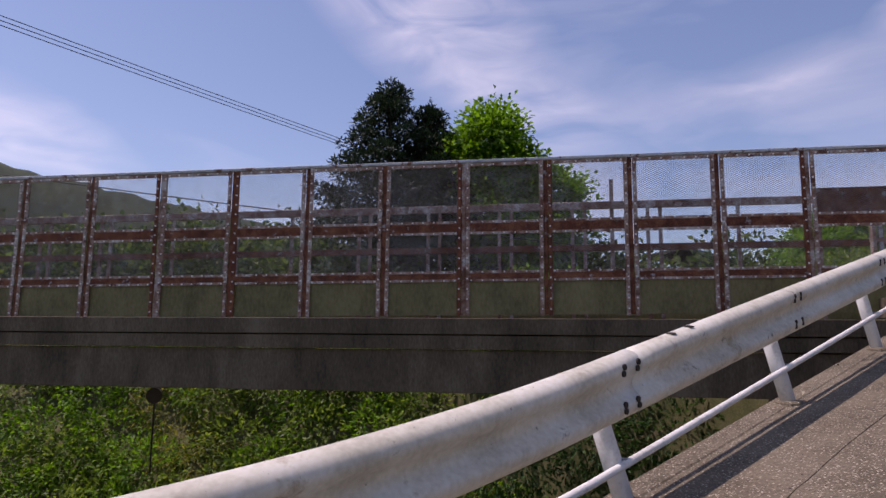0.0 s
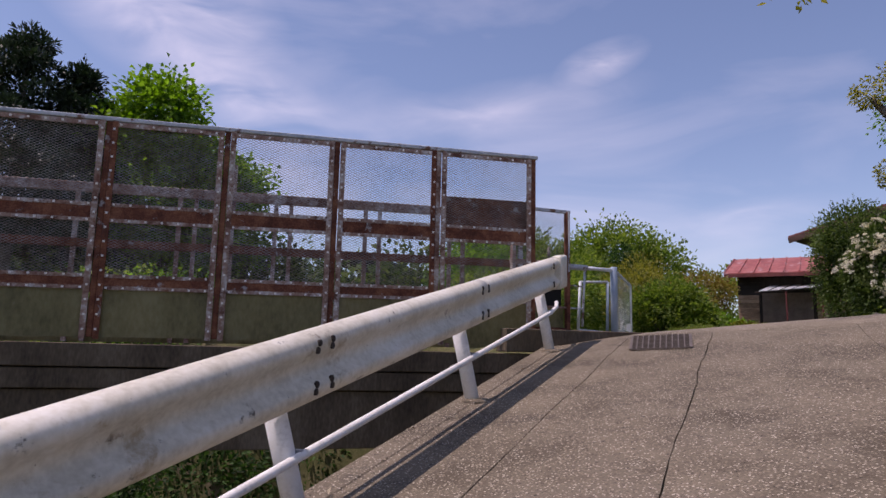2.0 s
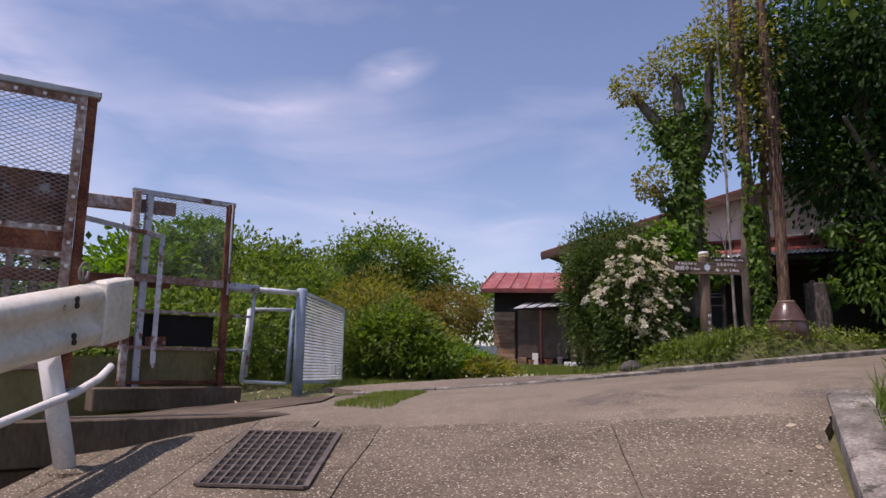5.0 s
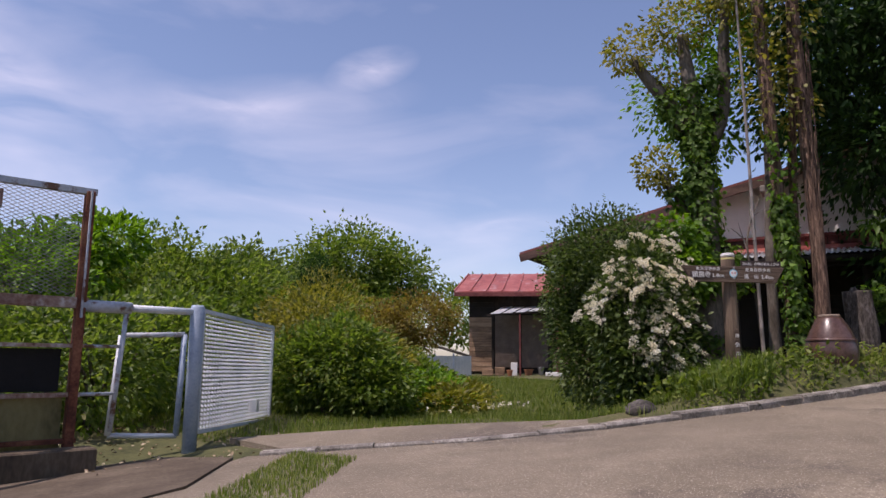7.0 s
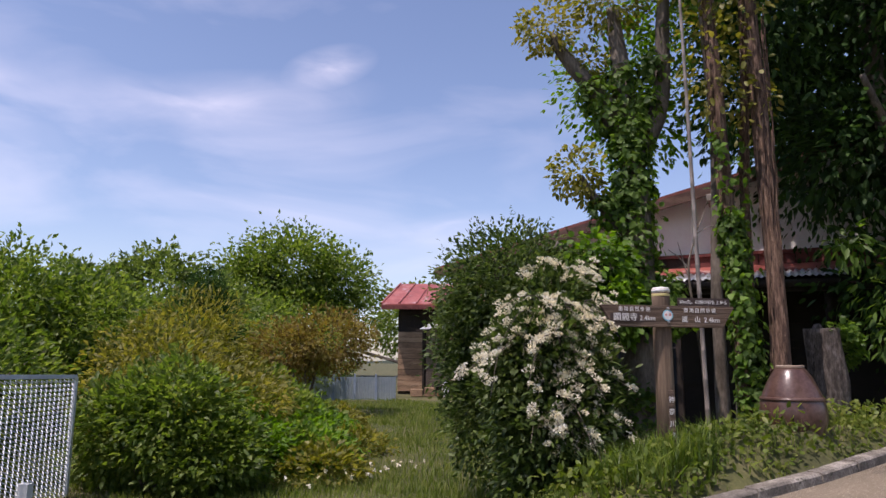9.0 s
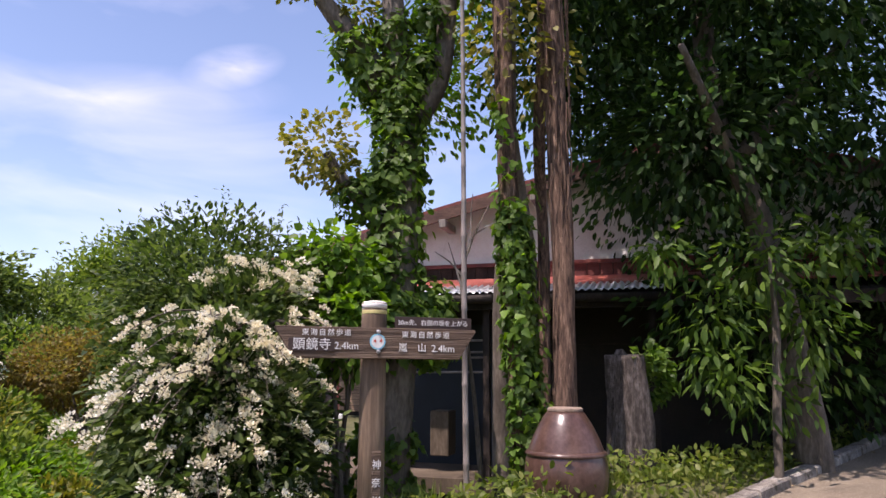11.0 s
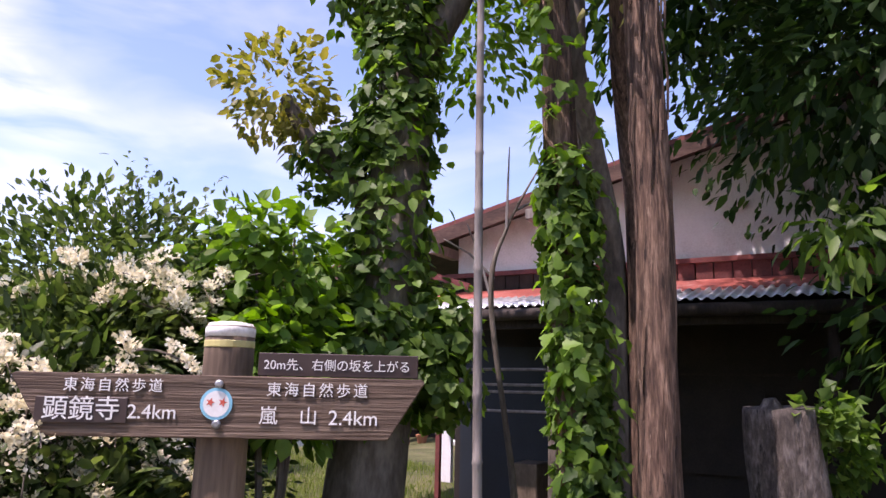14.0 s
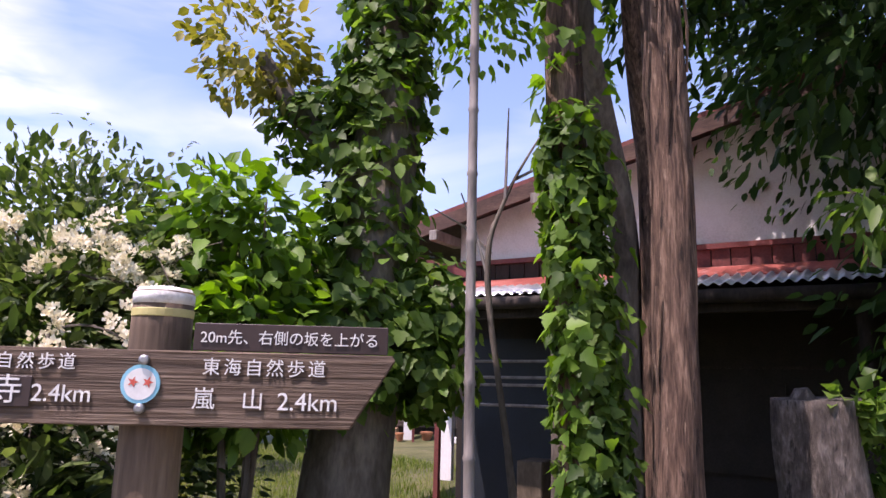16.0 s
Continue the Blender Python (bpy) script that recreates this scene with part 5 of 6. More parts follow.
for k in range(5):
    bm = bmesh.new()
    bar(bm, S(0.7 + 0.3 * k, -1.0, 3.93 + 0.02 * k), S(1.0 + 0.3 * k, 0.0, 4.18), 0.30, 0.015)
    part("canopy_sheet", bm, M["tin"], shed, "bent tin sheet of a small canopy")
bm = bmesh.new()
bar(bm, S(0.5, -0.95, 3.9), S(2.3, -0.95, 4.02), 0.06, 0.06)
part("canopy_beam", bm, M["darkwood"], shed)
for s in (1.3, 2.2):
    bm = bmesh.new()
    bar(bm, S(s, -0.95, 2.4), S(s, -0.95, 3.95), 0.05, 0.05, SD)
    part("canopy_post", bm, M["redtrim"], shed)
for k, (s, b, w, h, m_) in enumerate(((0.8, -0.5, 0.3, 0.25, "shedwood"), (1.15, -0.6, 0.2, 0.4, "white"), (1.5, -0.7, 0.3, 0.2, "orangepot"), (1.8, -0.6, 0.2, 0.28, "steel"), (1.05, -0.9, 0.2, 0.18, "orangepot"), (0.5, -0.5, 0.35, 0.2, "shedwood"), (2.1, -0.9, 0.5, 0.12, "white"))):
    c = S(s, b, 2.45)
    bm = bmesh.new()
    if m_ in ("orangepot", "steel"):
        lathe(bm, c, [(w * 0.3, 0), (w * 0.45, h * 0.8), (w * 0.5, h * 0.82), (w * 0.5, h), (w * 0.42, h)], 14)
        tagged(part("flower_pot", bm, M[m_]), "small flower pot by the shed door", "pot", group="clutter by the shed")
    else:
        block(bm, c + Vector((0, 0, h / 2)), (w, 0.25, h), SM)
        tagged(part("crate", bm, M[m_], bevel=0.01), "old box beside the shed door", "box", group="clutter by the shed")

# corrugated sheet fence in the yard
yf = thing("sheet_fence", (18.3, 20.0, 2.3), "low pale corrugated sheet fence across the yard", "fence")
a0, a1 = Vector((16.8, 21.1, 0)), Vector((19.9, 18.9, 0))
for k in range(7):
    p, q2 = a0.lerp(a1, k / 7), a0.lerp(a1, (k + 0.96) / 7)
    bm = bmesh.new()
    dd = (q2 - p).normalized()
    rows = [[bm.verts.new(p.lerp(q2, j / 24) + Vector((dd.y, -dd.x, 0)) * 0.012 * (j % 2) + Vector((0, 0, z))) for j in range(25)] for z in (2.2, 2.95)]
    for j in range(24):
        bm.faces.new((rows[0][j], rows[0][j + 1], rows[1][j + 1], rows[1][j]))
    ext = bmesh.ops.extrude_face_region(bm, geom=list(bm.faces))
    bmesh.ops.translate(bm, verts=[g for g in ext["geom"] if isinstance(g, bmesh.types.BMVert)], vec=dd.cross(Vector((0, 0, 1))) * 0.004)
    part("sheet", bm, M["sheet"], yf)
    bm = bmesh.new()
    bar(bm, p + Vector((0, 0, 2.2)), p + Vector((0, 0, 3.02)), 0.05, 0.05, dd)
    part("post", bm, M["bluepost"], yf)

# far tiled house behind the trees
far = thing("distant_house", (10, 29, 2.6), "distant house with a dark tiled roof", "house")
bm = bmesh.new()
block(bm, (11.2, 34, 3.9), (3, 2.6, 3.0), Matrix.Rotation(0.3, 3, "Z"))
part("wall", bm, M["shedwood"], far)
bm = bmesh.new()
bar(bm, (9.4, 33, 6.2), (13.0, 34, 5.5), 3.5, 0.15)
part("roof", bm, M["darkwood"], far)

# ---- trees ----
ivy_tree = thing("ivy_tree", (13.85, 8.3, 2.5), "pollarded tree wrapped in ivy with knobbly shoots", "tree")
trunk("trunk", [(13.70, 8.38, 2.3), (13.75, 8.36, 3.2), (13.86, 8.37, 4.3), (13.96, 8.46, 5.2), (14.0, 8.53, 5.65)], [0.21, 0.165, 0.14, 0.12, 0.11], M["bark2"], ivy_tree)
limbs = [([(13.97, 8.5, 5.5), (13.82, 8.72, 6.05), (13.6, 8.95, 6.45), (13.42, 9.08, 6.75)], [0.12, 0.09, 0.07, 0.05]),
         ([(14.0, 8.53, 5.6), (14.0, 8.6, 6.4), (13.98, 8.66, 7.1)], [0.13, 0.10, 0.06]),
         ([(14.02, 8.45, 5.4), (14.25, 8.3, 6.0), (14.3, 8.25, 6.9), (14.32, 8.2, 7.6)], [0.10, 0.085, 0.075, 0.05]),
         ([(13.90, 8.36, 4.45), (13.74, 8.52, 4.68), (13.56, 8.68, 4.94), (13.45, 8.77, 5.16)], [0.085, 0.058, 0.045, 0.03])]
for p, r in limbs:
    trunk("limb", p, r, M["bark2"], ivy_tree, seg=12)
tips = [((13.40, 9.1, 6.85), 0.34), ((13.97, 8.68, 7.25), 0.46), ((14.32, 8.2, 7.65), 0.42), ((13.8, 8.85, 6.5), 0.22), ((13.43, 8.79, 5.22), 0.29), ((13.56, 8.70, 5.0), 0.16)]
foliage("young_growth", [(c, (r, r, r * 0.9)) for c, r in tips], 3400, 0.062, 0.042, LEAF["olive"], ivy_tree, inner=0.15, shape="oval")
wrap = [((13.70 + 0.014 * k, 8.36, 2.5 + 0.26 * k), (0.23, 0.23, 0.2)) for k in range(3)] + [((13.77 + 0.026 * k, 8.34 + 0.02 * k, 3.75 + 0.24 * k), (0.20, 0.20, 0.2)) for k in range(9)] + [((13.72, 8.30, 3.85), (0.34, 0.26, 0.26)), ((13.95, 8.18, 3.75), (0.24, 0.2, 0.2))]
for p, r in limbs[:3]:
    wrap += [((Vector(p[0]).lerp(Vector(p[-1]), u)), (r[0] + 0.045, r[0] + 0.045, 0.2)) for u in (0.05, 0.25, 0.45)]
wrap += [((13.65, 8.6, 4.8), (0.17, 0.17, 0.17)), ((14.02, 8.2, 3.95), (0.2, 0.16, 0.3)), ((13.8, 8.42, 3.75), (0.18, 0.18, 0.25)), ((13.93, 8.5, 5.0), (0.22, 0.22, 0.25))]
foliage("ivy", [(tuple(c), r) for c, r in wrap], 8200, 0.075, 0.068, LEAF["ivy"], ivy_tree, inner=0.7, rough=0.6, shape="lobed", flat=True)
foliage("young_growth", [(tuple(c), (r[0] * 1.25, r[1] * 1.25, r[2])) for c, r in wrap[3:]], 380, 0.075, 0.055, LEAF["bright"], ivy_tree, "loose light green shoots", kind="stuff", inner=0.8, droop=0.5, rough=0.5, shape="oval")

tb = thing("bark_tree", (14.42, 7.37, 2.5), "straight tree trunk with stringy brown bark", "tree")
trunk("trunk", [(14.43, 7.33, 2.3), (14.455, 7.34, 3.3), (14.51, 7.36, 4.6), (14.55, 7.43, 6.5), (14.55, 7.5, 10.0)], [0.125, 0.088, 0.074, 0.070, 0.055], M["bark"], tb, seg=28, ridges=13)
for k in range(16):
    z = random.uniform(2.7, 6.2)
    th = random.uniform(2.5, 5.5)
    bm = bmesh.new()
    c = Vector((14.45 + 0.035 * (z - 3), 7.335 + 0.017 * (z - 3), z))
    o = Vector((math.cos(th), math.sin(th), 0)) * 0.081
    tube(bm, [c + o, c + o * 1.04 + Vector((0.01, 0, 0.2)), c + o * 1.02 + Vector((-0.01, 0.01, 0.45)), c + o + Vector((0.0, 0.0, 0.7))], 0.006, 5)
    part("bark_strip", bm, M["bark"], tb)
tcx = thing("ivy_clad_tree", (14.22, 7.6, 2.5), "cluster of slender trunks with an ivy column", "tree")
trunk("trunk", [(14.36, 7.5, 2.3), (14.28, 7.58, 3.1), (14.25, 7.64, 4.2), (14.28, 7.70, 5.6), (14.25, 7.8, 9.0)], [0.10, 0.075, 0.068, 0.066, 0.05], M["bark"], tcx, seg=24, ridges=11)
trunk("stem", [(14.98, 7.92, 2.3), (14.96, 7.90, 3.8), (14.89, 7.87, 4.45), (14.72, 7.84, 4.95), (14.48, 7.78, 5.4), (14.36, 7.8, 6.2), (14.3, 7.85, 8.5)], [0.08, 0.062, 0.058, 0.056, 0.058, 0.05, 0.03], M["bark2"], tcx)
trunk("stem", [(15.02, 7.82, 2.3), (15.0, 7.80, 3.8), (14.95, 7.76, 4.63), (14.85, 7.72, 4.98), (14.67, 7.62, 5.5), (14.62, 7.55, 6.4), (14.7, 7.5, 9.0)], [0.06, 0.048, 0.042, 0.042, 0.045, 0.04, 0.03], M["bark"], tcx)
trunk("stem", [(14.6, 7.95, 2.3), (14.58, 7.95, 4.0), (14.66, 7.9, 5.5), (14.75, 7.9, 9.0)], [0.07, 0.06, 0.055, 0.04], M["bark2"], tcx)
foliage("ivy", [((14.30 - 0.035 * (z - 3.4), 7.57 + 0.05 * (z - 3.4), z), (0.125, 0.125, 0.18)) for z in np.arange(2.9, 4.75, 0.17)], 2900, 0.062, 0.06, LEAF["ivy"], tcx, inner=0.7, rough=0.6, shape="lobed", flat=True)
foliage("young_growth", [((14.30 - 0.03 * (z - 3.4), 7.55 + 0.04 * (z - 3.4), z), (0.16, 0.16, 0.2)) for z in np.arange(3.0, 5.6, 0.3)], 340, 0.075, 0.065, LEAF["bright"], tcx, "loose light green shoots", kind="stuff", inner=0.8, shape="lobed", flat=True)
foliage("young_growth", [((14.2, 7.7, 6.3), (0.35, 0.35, 0.8)), ((14.5, 7.6, 7.4), (0.5, 0.5, 0.9)), ((14.1, 7.9, 7.6), (0.4, 0.4, 0.6)), ((14.6, 7.5, 6.0), (0.25, 0.25, 0.5))], 1500, 0.08, 0.05, LEAF["olive"], tcx, inner=0.2, shape="oval")
foliage("light_foliage", [((14.7, 8.8, 5.9), (0.5, 0.6, 0.5)), ((15.1, 9.3, 6.8), (0.9, 0.8, 0.8)), ((14.6, 8.3, 6.9), (0.5, 0.5, 0.6)), ((14.9, 8.6, 7.6), (0.7, 0.7, 0.6))], 2700, 0.09, 0.05, LEAF["bright"], tcx, inner=0.15, shape="oval")

dark_tree = thing("evergreen_tree", (16.9, 6.3, 2.7), "large dark evergreen broadleaf tree beside the lane", "tree")
trunk("trunk", [(16.9, 6.2, 2.4), (16.8, 6.3, 3.6), (16.6, 6.5, 5.0), (16.5, 6.8, 6.2), (16.7, 6.9, 9)], [0.17, 0.14, 0.12, 0.10, 0.06], M["bark2"], dark_tree)
trunk("limb", [(16.6, 6.5, 4.9), (16.0, 6.6, 5.6), (15.4, 6.7, 6.2)], [0.07, 0.05, 0.03], M["bark2"], dark_tree, seg=8)
trunk("limb", [(16.55, 6.6, 5.5), (17.2, 6.0, 6.4), (18.0, 5.6, 7.2)], [0.08, 0.06, 0.03], M["bark2"], dark_tree, seg=8)
crown = [((16.9, 6.4, 7.2), (1.7, 1.7, 1.7)), ((16.2, 6.9, 5.6), (1.0, 1.2, 0.9)), ((18.2, 5.4, 6.2), (1.9, 1.9, 2.2)), ((17.2, 7.5, 8.6), (2.0, 2.0, 1.6)), ((19.6, 5.0, 4.6), (1.8, 1.8, 2.0)),
         ((16.9, 6.9, 4.3), (0.7, 0.9, 0.8)), ((18.0, 7.6, 6.3), (1.6, 1.6, 1.6)), ((15.9, 6.3, 7.6), (1.1, 1.1, 1.0)), ((18.5, 6.4, 3.7), (1.2, 1.2, 1.0)), ((15.5, 7.6, 7.4), (1.0, 1.0, 1.1)), ((15.9, 8.0, 6.5), (0.9, 0.9, 0.8)), ((19.5, 7.8, 7.5), (2.0, 2.0, 2.4))]
foliage("crown", crown, 30000, 0.12, 0.055, LEAF["ever"], dark_tree, inner=0.45, droop=0.6, shape="oval")
foliage("inner_crown", [(c, (r[0] * 0.74, r[1] * 0.74, r[2] * 0.74)) for c, r in crown], 13000, 0.17, 0.085, LEAF["ever"], dark_tree, inner=0.1, droop=0.6)
young = thing("laurel_shrub", (16.1, 6.35, 2.7), "young broadleaf shrub with glossy drooping leaves", "shrub")
trunk("stem", [(16.05, 6.35, 2.5), (16.1, 6.33, 3.2), (16.15, 6.3, 3.9), (16.1, 6.3, 4.5)], [0.04, 0.035, 0.03, 0.01], M["bark2"], young, seg=8)
foliage("crown", [((16.1, 6.35, 4.4), (0.5, 0.5, 0.4)), ((15.85, 6.75, 3.9), (0.42, 0.4, 0.5)), ((16.35, 6.1, 3.9), (0.45, 0.45, 0.5)), ((15.75, 6.6, 3.5), (0.3, 0.3, 0.3)), ((16.6, 5.9, 4.6), (0.5, 0.4, 0.3)), ((15.6, 7.0, 4.5), (0.35, 0.3, 0.22)), ((16.4, 6.4, 3.3), (0.3, 0.4, 0.25))], 1350, 0.125, 0.05, LEAF["ivy"], young, inner=0.05, droop=0.9, rough=0.7, shape="oval")

# overhanging trees right of the ramp, rooted on the bank
over = thing("overhanging_tree", (10.6, 2.4, 2.0), "leafy tree overhanging the lane from the bank", "tree")
trunk("trunk", [(10.9, 2.2, 1.6), (10.8, 2.3, 3.2), (10.6, 2.6, 5.0), (10.4, 3.0, 7.0)], [0.14, 0.12, 0.10, 0.05], M["bark2"], over)
trunk("limb", [(10.6, 2.6, 4.8), (10.0, 3.3, 5.3), (9.2, 3.9, 5.5), (8.5, 4.3, 5.1)], [0.06, 0.045, 0.03, 0.01], M["bark2"], over, seg=8)


def bush(name, label, category, blobs, n, leaf, length=0.06, width=0.03, stems=5, material="bark2", inner=0.35, droop=0.1, rough=0.4, sprigs=0, shape="plain"):
    """A shrub: stems from the ground, leaves in uneven sprays, and long shoots standing out."""
    c = np.mean([b[0] for b in blobs], 0)
    x, y = float(c[0]), float(c[1])
    z = float(ground_z(np.array(x), np.array(y)))
    ob = thing(name, (x, y, z), label, category)
    for k in range(stems):
        b = blobs[k % len(blobs)]
        bm = bmesh.new()
        e = Vector(b[0]) + Vector((rng.normal(0, 0.3) * b[1][0], rng.normal(0, 0.3) * b[1][1], 0.5 * b[1][2]))
        s = Vector((x + rng.normal(0, 0.1), y + rng.normal(0, 0.1), z - 0.05))
        tube(bm, [s, s.lerp(e, 0.5) + Vector((rng.normal(0, 0.05), rng.normal(0, 0.05), 0.05)), e], [0.02 + 0.02 * b[1][0], 0.012 + 0.01 * b[1][0], 0.004], 6)
        part("stem", bm, M[material], ob)
    foliage("crown", blobs, int(n * 2.0), length * 1.12, width * 1.35, LEAF[leaf], ob, inner=inner, droop=droop, rough=rough, floor=z - 0.02, shape=shape)
    if sprigs:
        at, d = shell(blobs, sprigs, 0.9, 0.2)
        up = d[:, 2] > 0.1
        at, d = at[up], d[up]
        P, O = [], []
        for a, dd in zip(at, d):
            w = unit(dd * 0.5 + np.array([0, 0, 1.0]) + rng.normal(0, 0.2, 3))
            for j in range(14):
                P.append(a + w * (0.022 * j - 0.08))
                O.append(unit(rng.normal(0, 1, 3)) + w)
        v, f = leaves(np.array(P), np.array(O), length * 0.8, width * 0.8)
        finish("young_growth", raw("young_growth", v, 3, f), LEAF[leaf], ob)
    return ob


# flowering bush and the shrub behind it
spirea = bush("flowering_bush", "dense dark green bush with arching sprays of cream flower clusters", "bush",
              [((12.42, 8.44, 3.38), (0.48, 0.48, 0.52)), ((12.34, 8.34, 2.85), (0.52, 0.50, 0.50)), ((12.20, 8.56, 3.25), (0.36, 0.36, 0.45)), ((12.58, 8.22, 3.1), (0.36, 0.36, 0.48)),
               ((12.70, 8.66, 3.85), (0.42, 0.42, 0.28)), ((12.95, 8.76, 4.02), (0.32, 0.32, 0.16)), ((12.40, 8.40, 2.45), (0.45, 0.45, 0.35))],
              10500, "shrub", 0.065, 0.024, 9, shape="oval")


def flower_spray(start, way, reach, drop):
    """An arching twig with flat cream flower heads along its outer part."""
    start = np.array(start)
    way = np.array([math.cos(way), math.sin(way), 0.0])
    u = np.linspace(0, 1, 9)[:, None]
    line = start + way * reach * u + np.array([0, 0, 1.0]) * (0.22 * u - drop * u * u)
    bm = bmesh.new()
    tube(bm, [Vector(p) for p in line], list(np.linspace(0.006, 0.002, 9)), 5)
    twig = part("twig", bm, M["bark2"], spirea)
    n = int(rng.integers(3, 10))
    w = np.sort(rng.uniform(0.35, 1.0, n))[:, None]
    at = start + way * reach * w + np.array([0, 0, 1.0]) * (0.22 * w - drop * w * w) + rng.normal(0, 0.022, (n, 3)) + way * 0.02
    face = unit(way * 0.7 + np.array([0, 0, 1.0]))
    r = (rng.uniform(0.024, 0.050, n))[:, None, None]
    off = rng.normal(0, 1, (n, 34, 3))
    off = unit(off) * rng.uniform(0.2, 1, (n, 34, 1)) ** 0.5
    off = off - face * np.sum(off * face, -1, keepdims=True) * 0.6
    p = (at[:, None] + off * r + face * 0.012).reshape(-1, 3)
    v, f = leaves(p, (off + face).reshape(-1, 3), 0.018, 0.017, fold=0.1, droop=0.0)
    finish("blossom", raw("blossom", v, 3, f), M["flower"], twig, "cream flower heads")


for k in range(104):
    way = radians(rng.uniform(150, 318))
    if k < 58:
        flower_spray((12.45 + rng.normal(0, 0.12), 8.46 + rng.normal(0, 0.12), rng.uniform(3.35, 3.85)), way, rng.uniform(0.45, 0.74) if way < radians(218) else rng.uniform(0.28, 0.46), rng.uniform(0.20, 0.65))
    elif k < 84:
        flower_spray((12.42 + rng.normal(0, 0.1), 8.38 + rng.normal(0, 0.1), rng.uniform(2.75, 3.3)), radians(rng.uniform(200, 285)), rng.uniform(0.52, 0.66), rng.uniform(0.25, 0.65))
    else:
        flower_spray((12.85 + rng.normal(0, 0.13), 8.74 + rng.normal(0, 0.1), rng.uniform(3.95, 4.12)), way, rng.uniform(0.2, 0.45), rng.uniform(0.1, 0.3))
hedge = bush("evergreen_shrub", "tall rounded evergreen shrub with upright shoots", "shrub",
             [((12.80, 9.15, 4.0), (0.70, 0.70, 0.62)), ((12.76, 9.40, 3.4), (0.55, 0.55, 0.78)), ((12.95, 8.95, 3.3), (0.6, 0.6, 0.8)), ((12.70, 9.26, 2.85), (0.50, 0.50, 0.62)), ((13.25, 8.75, 4.0), (0.4, 0.4, 0.4)), ((12.70, 9.56, 3.65), (0.34, 0.34, 0.5))],
             14000, "shrub", 0.05, 0.022, 8, sprigs=520, shape="oval")
bush("young_tree", "young light green sapling beside the ivy tree", "sapling", [((13.35, 8.55, 4.25), (0.35, 0.35, 0.3)), ((13.3, 8.35, 3.8), (0.33, 0.28, 0.35))], 700, "bright", 0.075, 0.042, 3, droop=0.6, shape="oval")

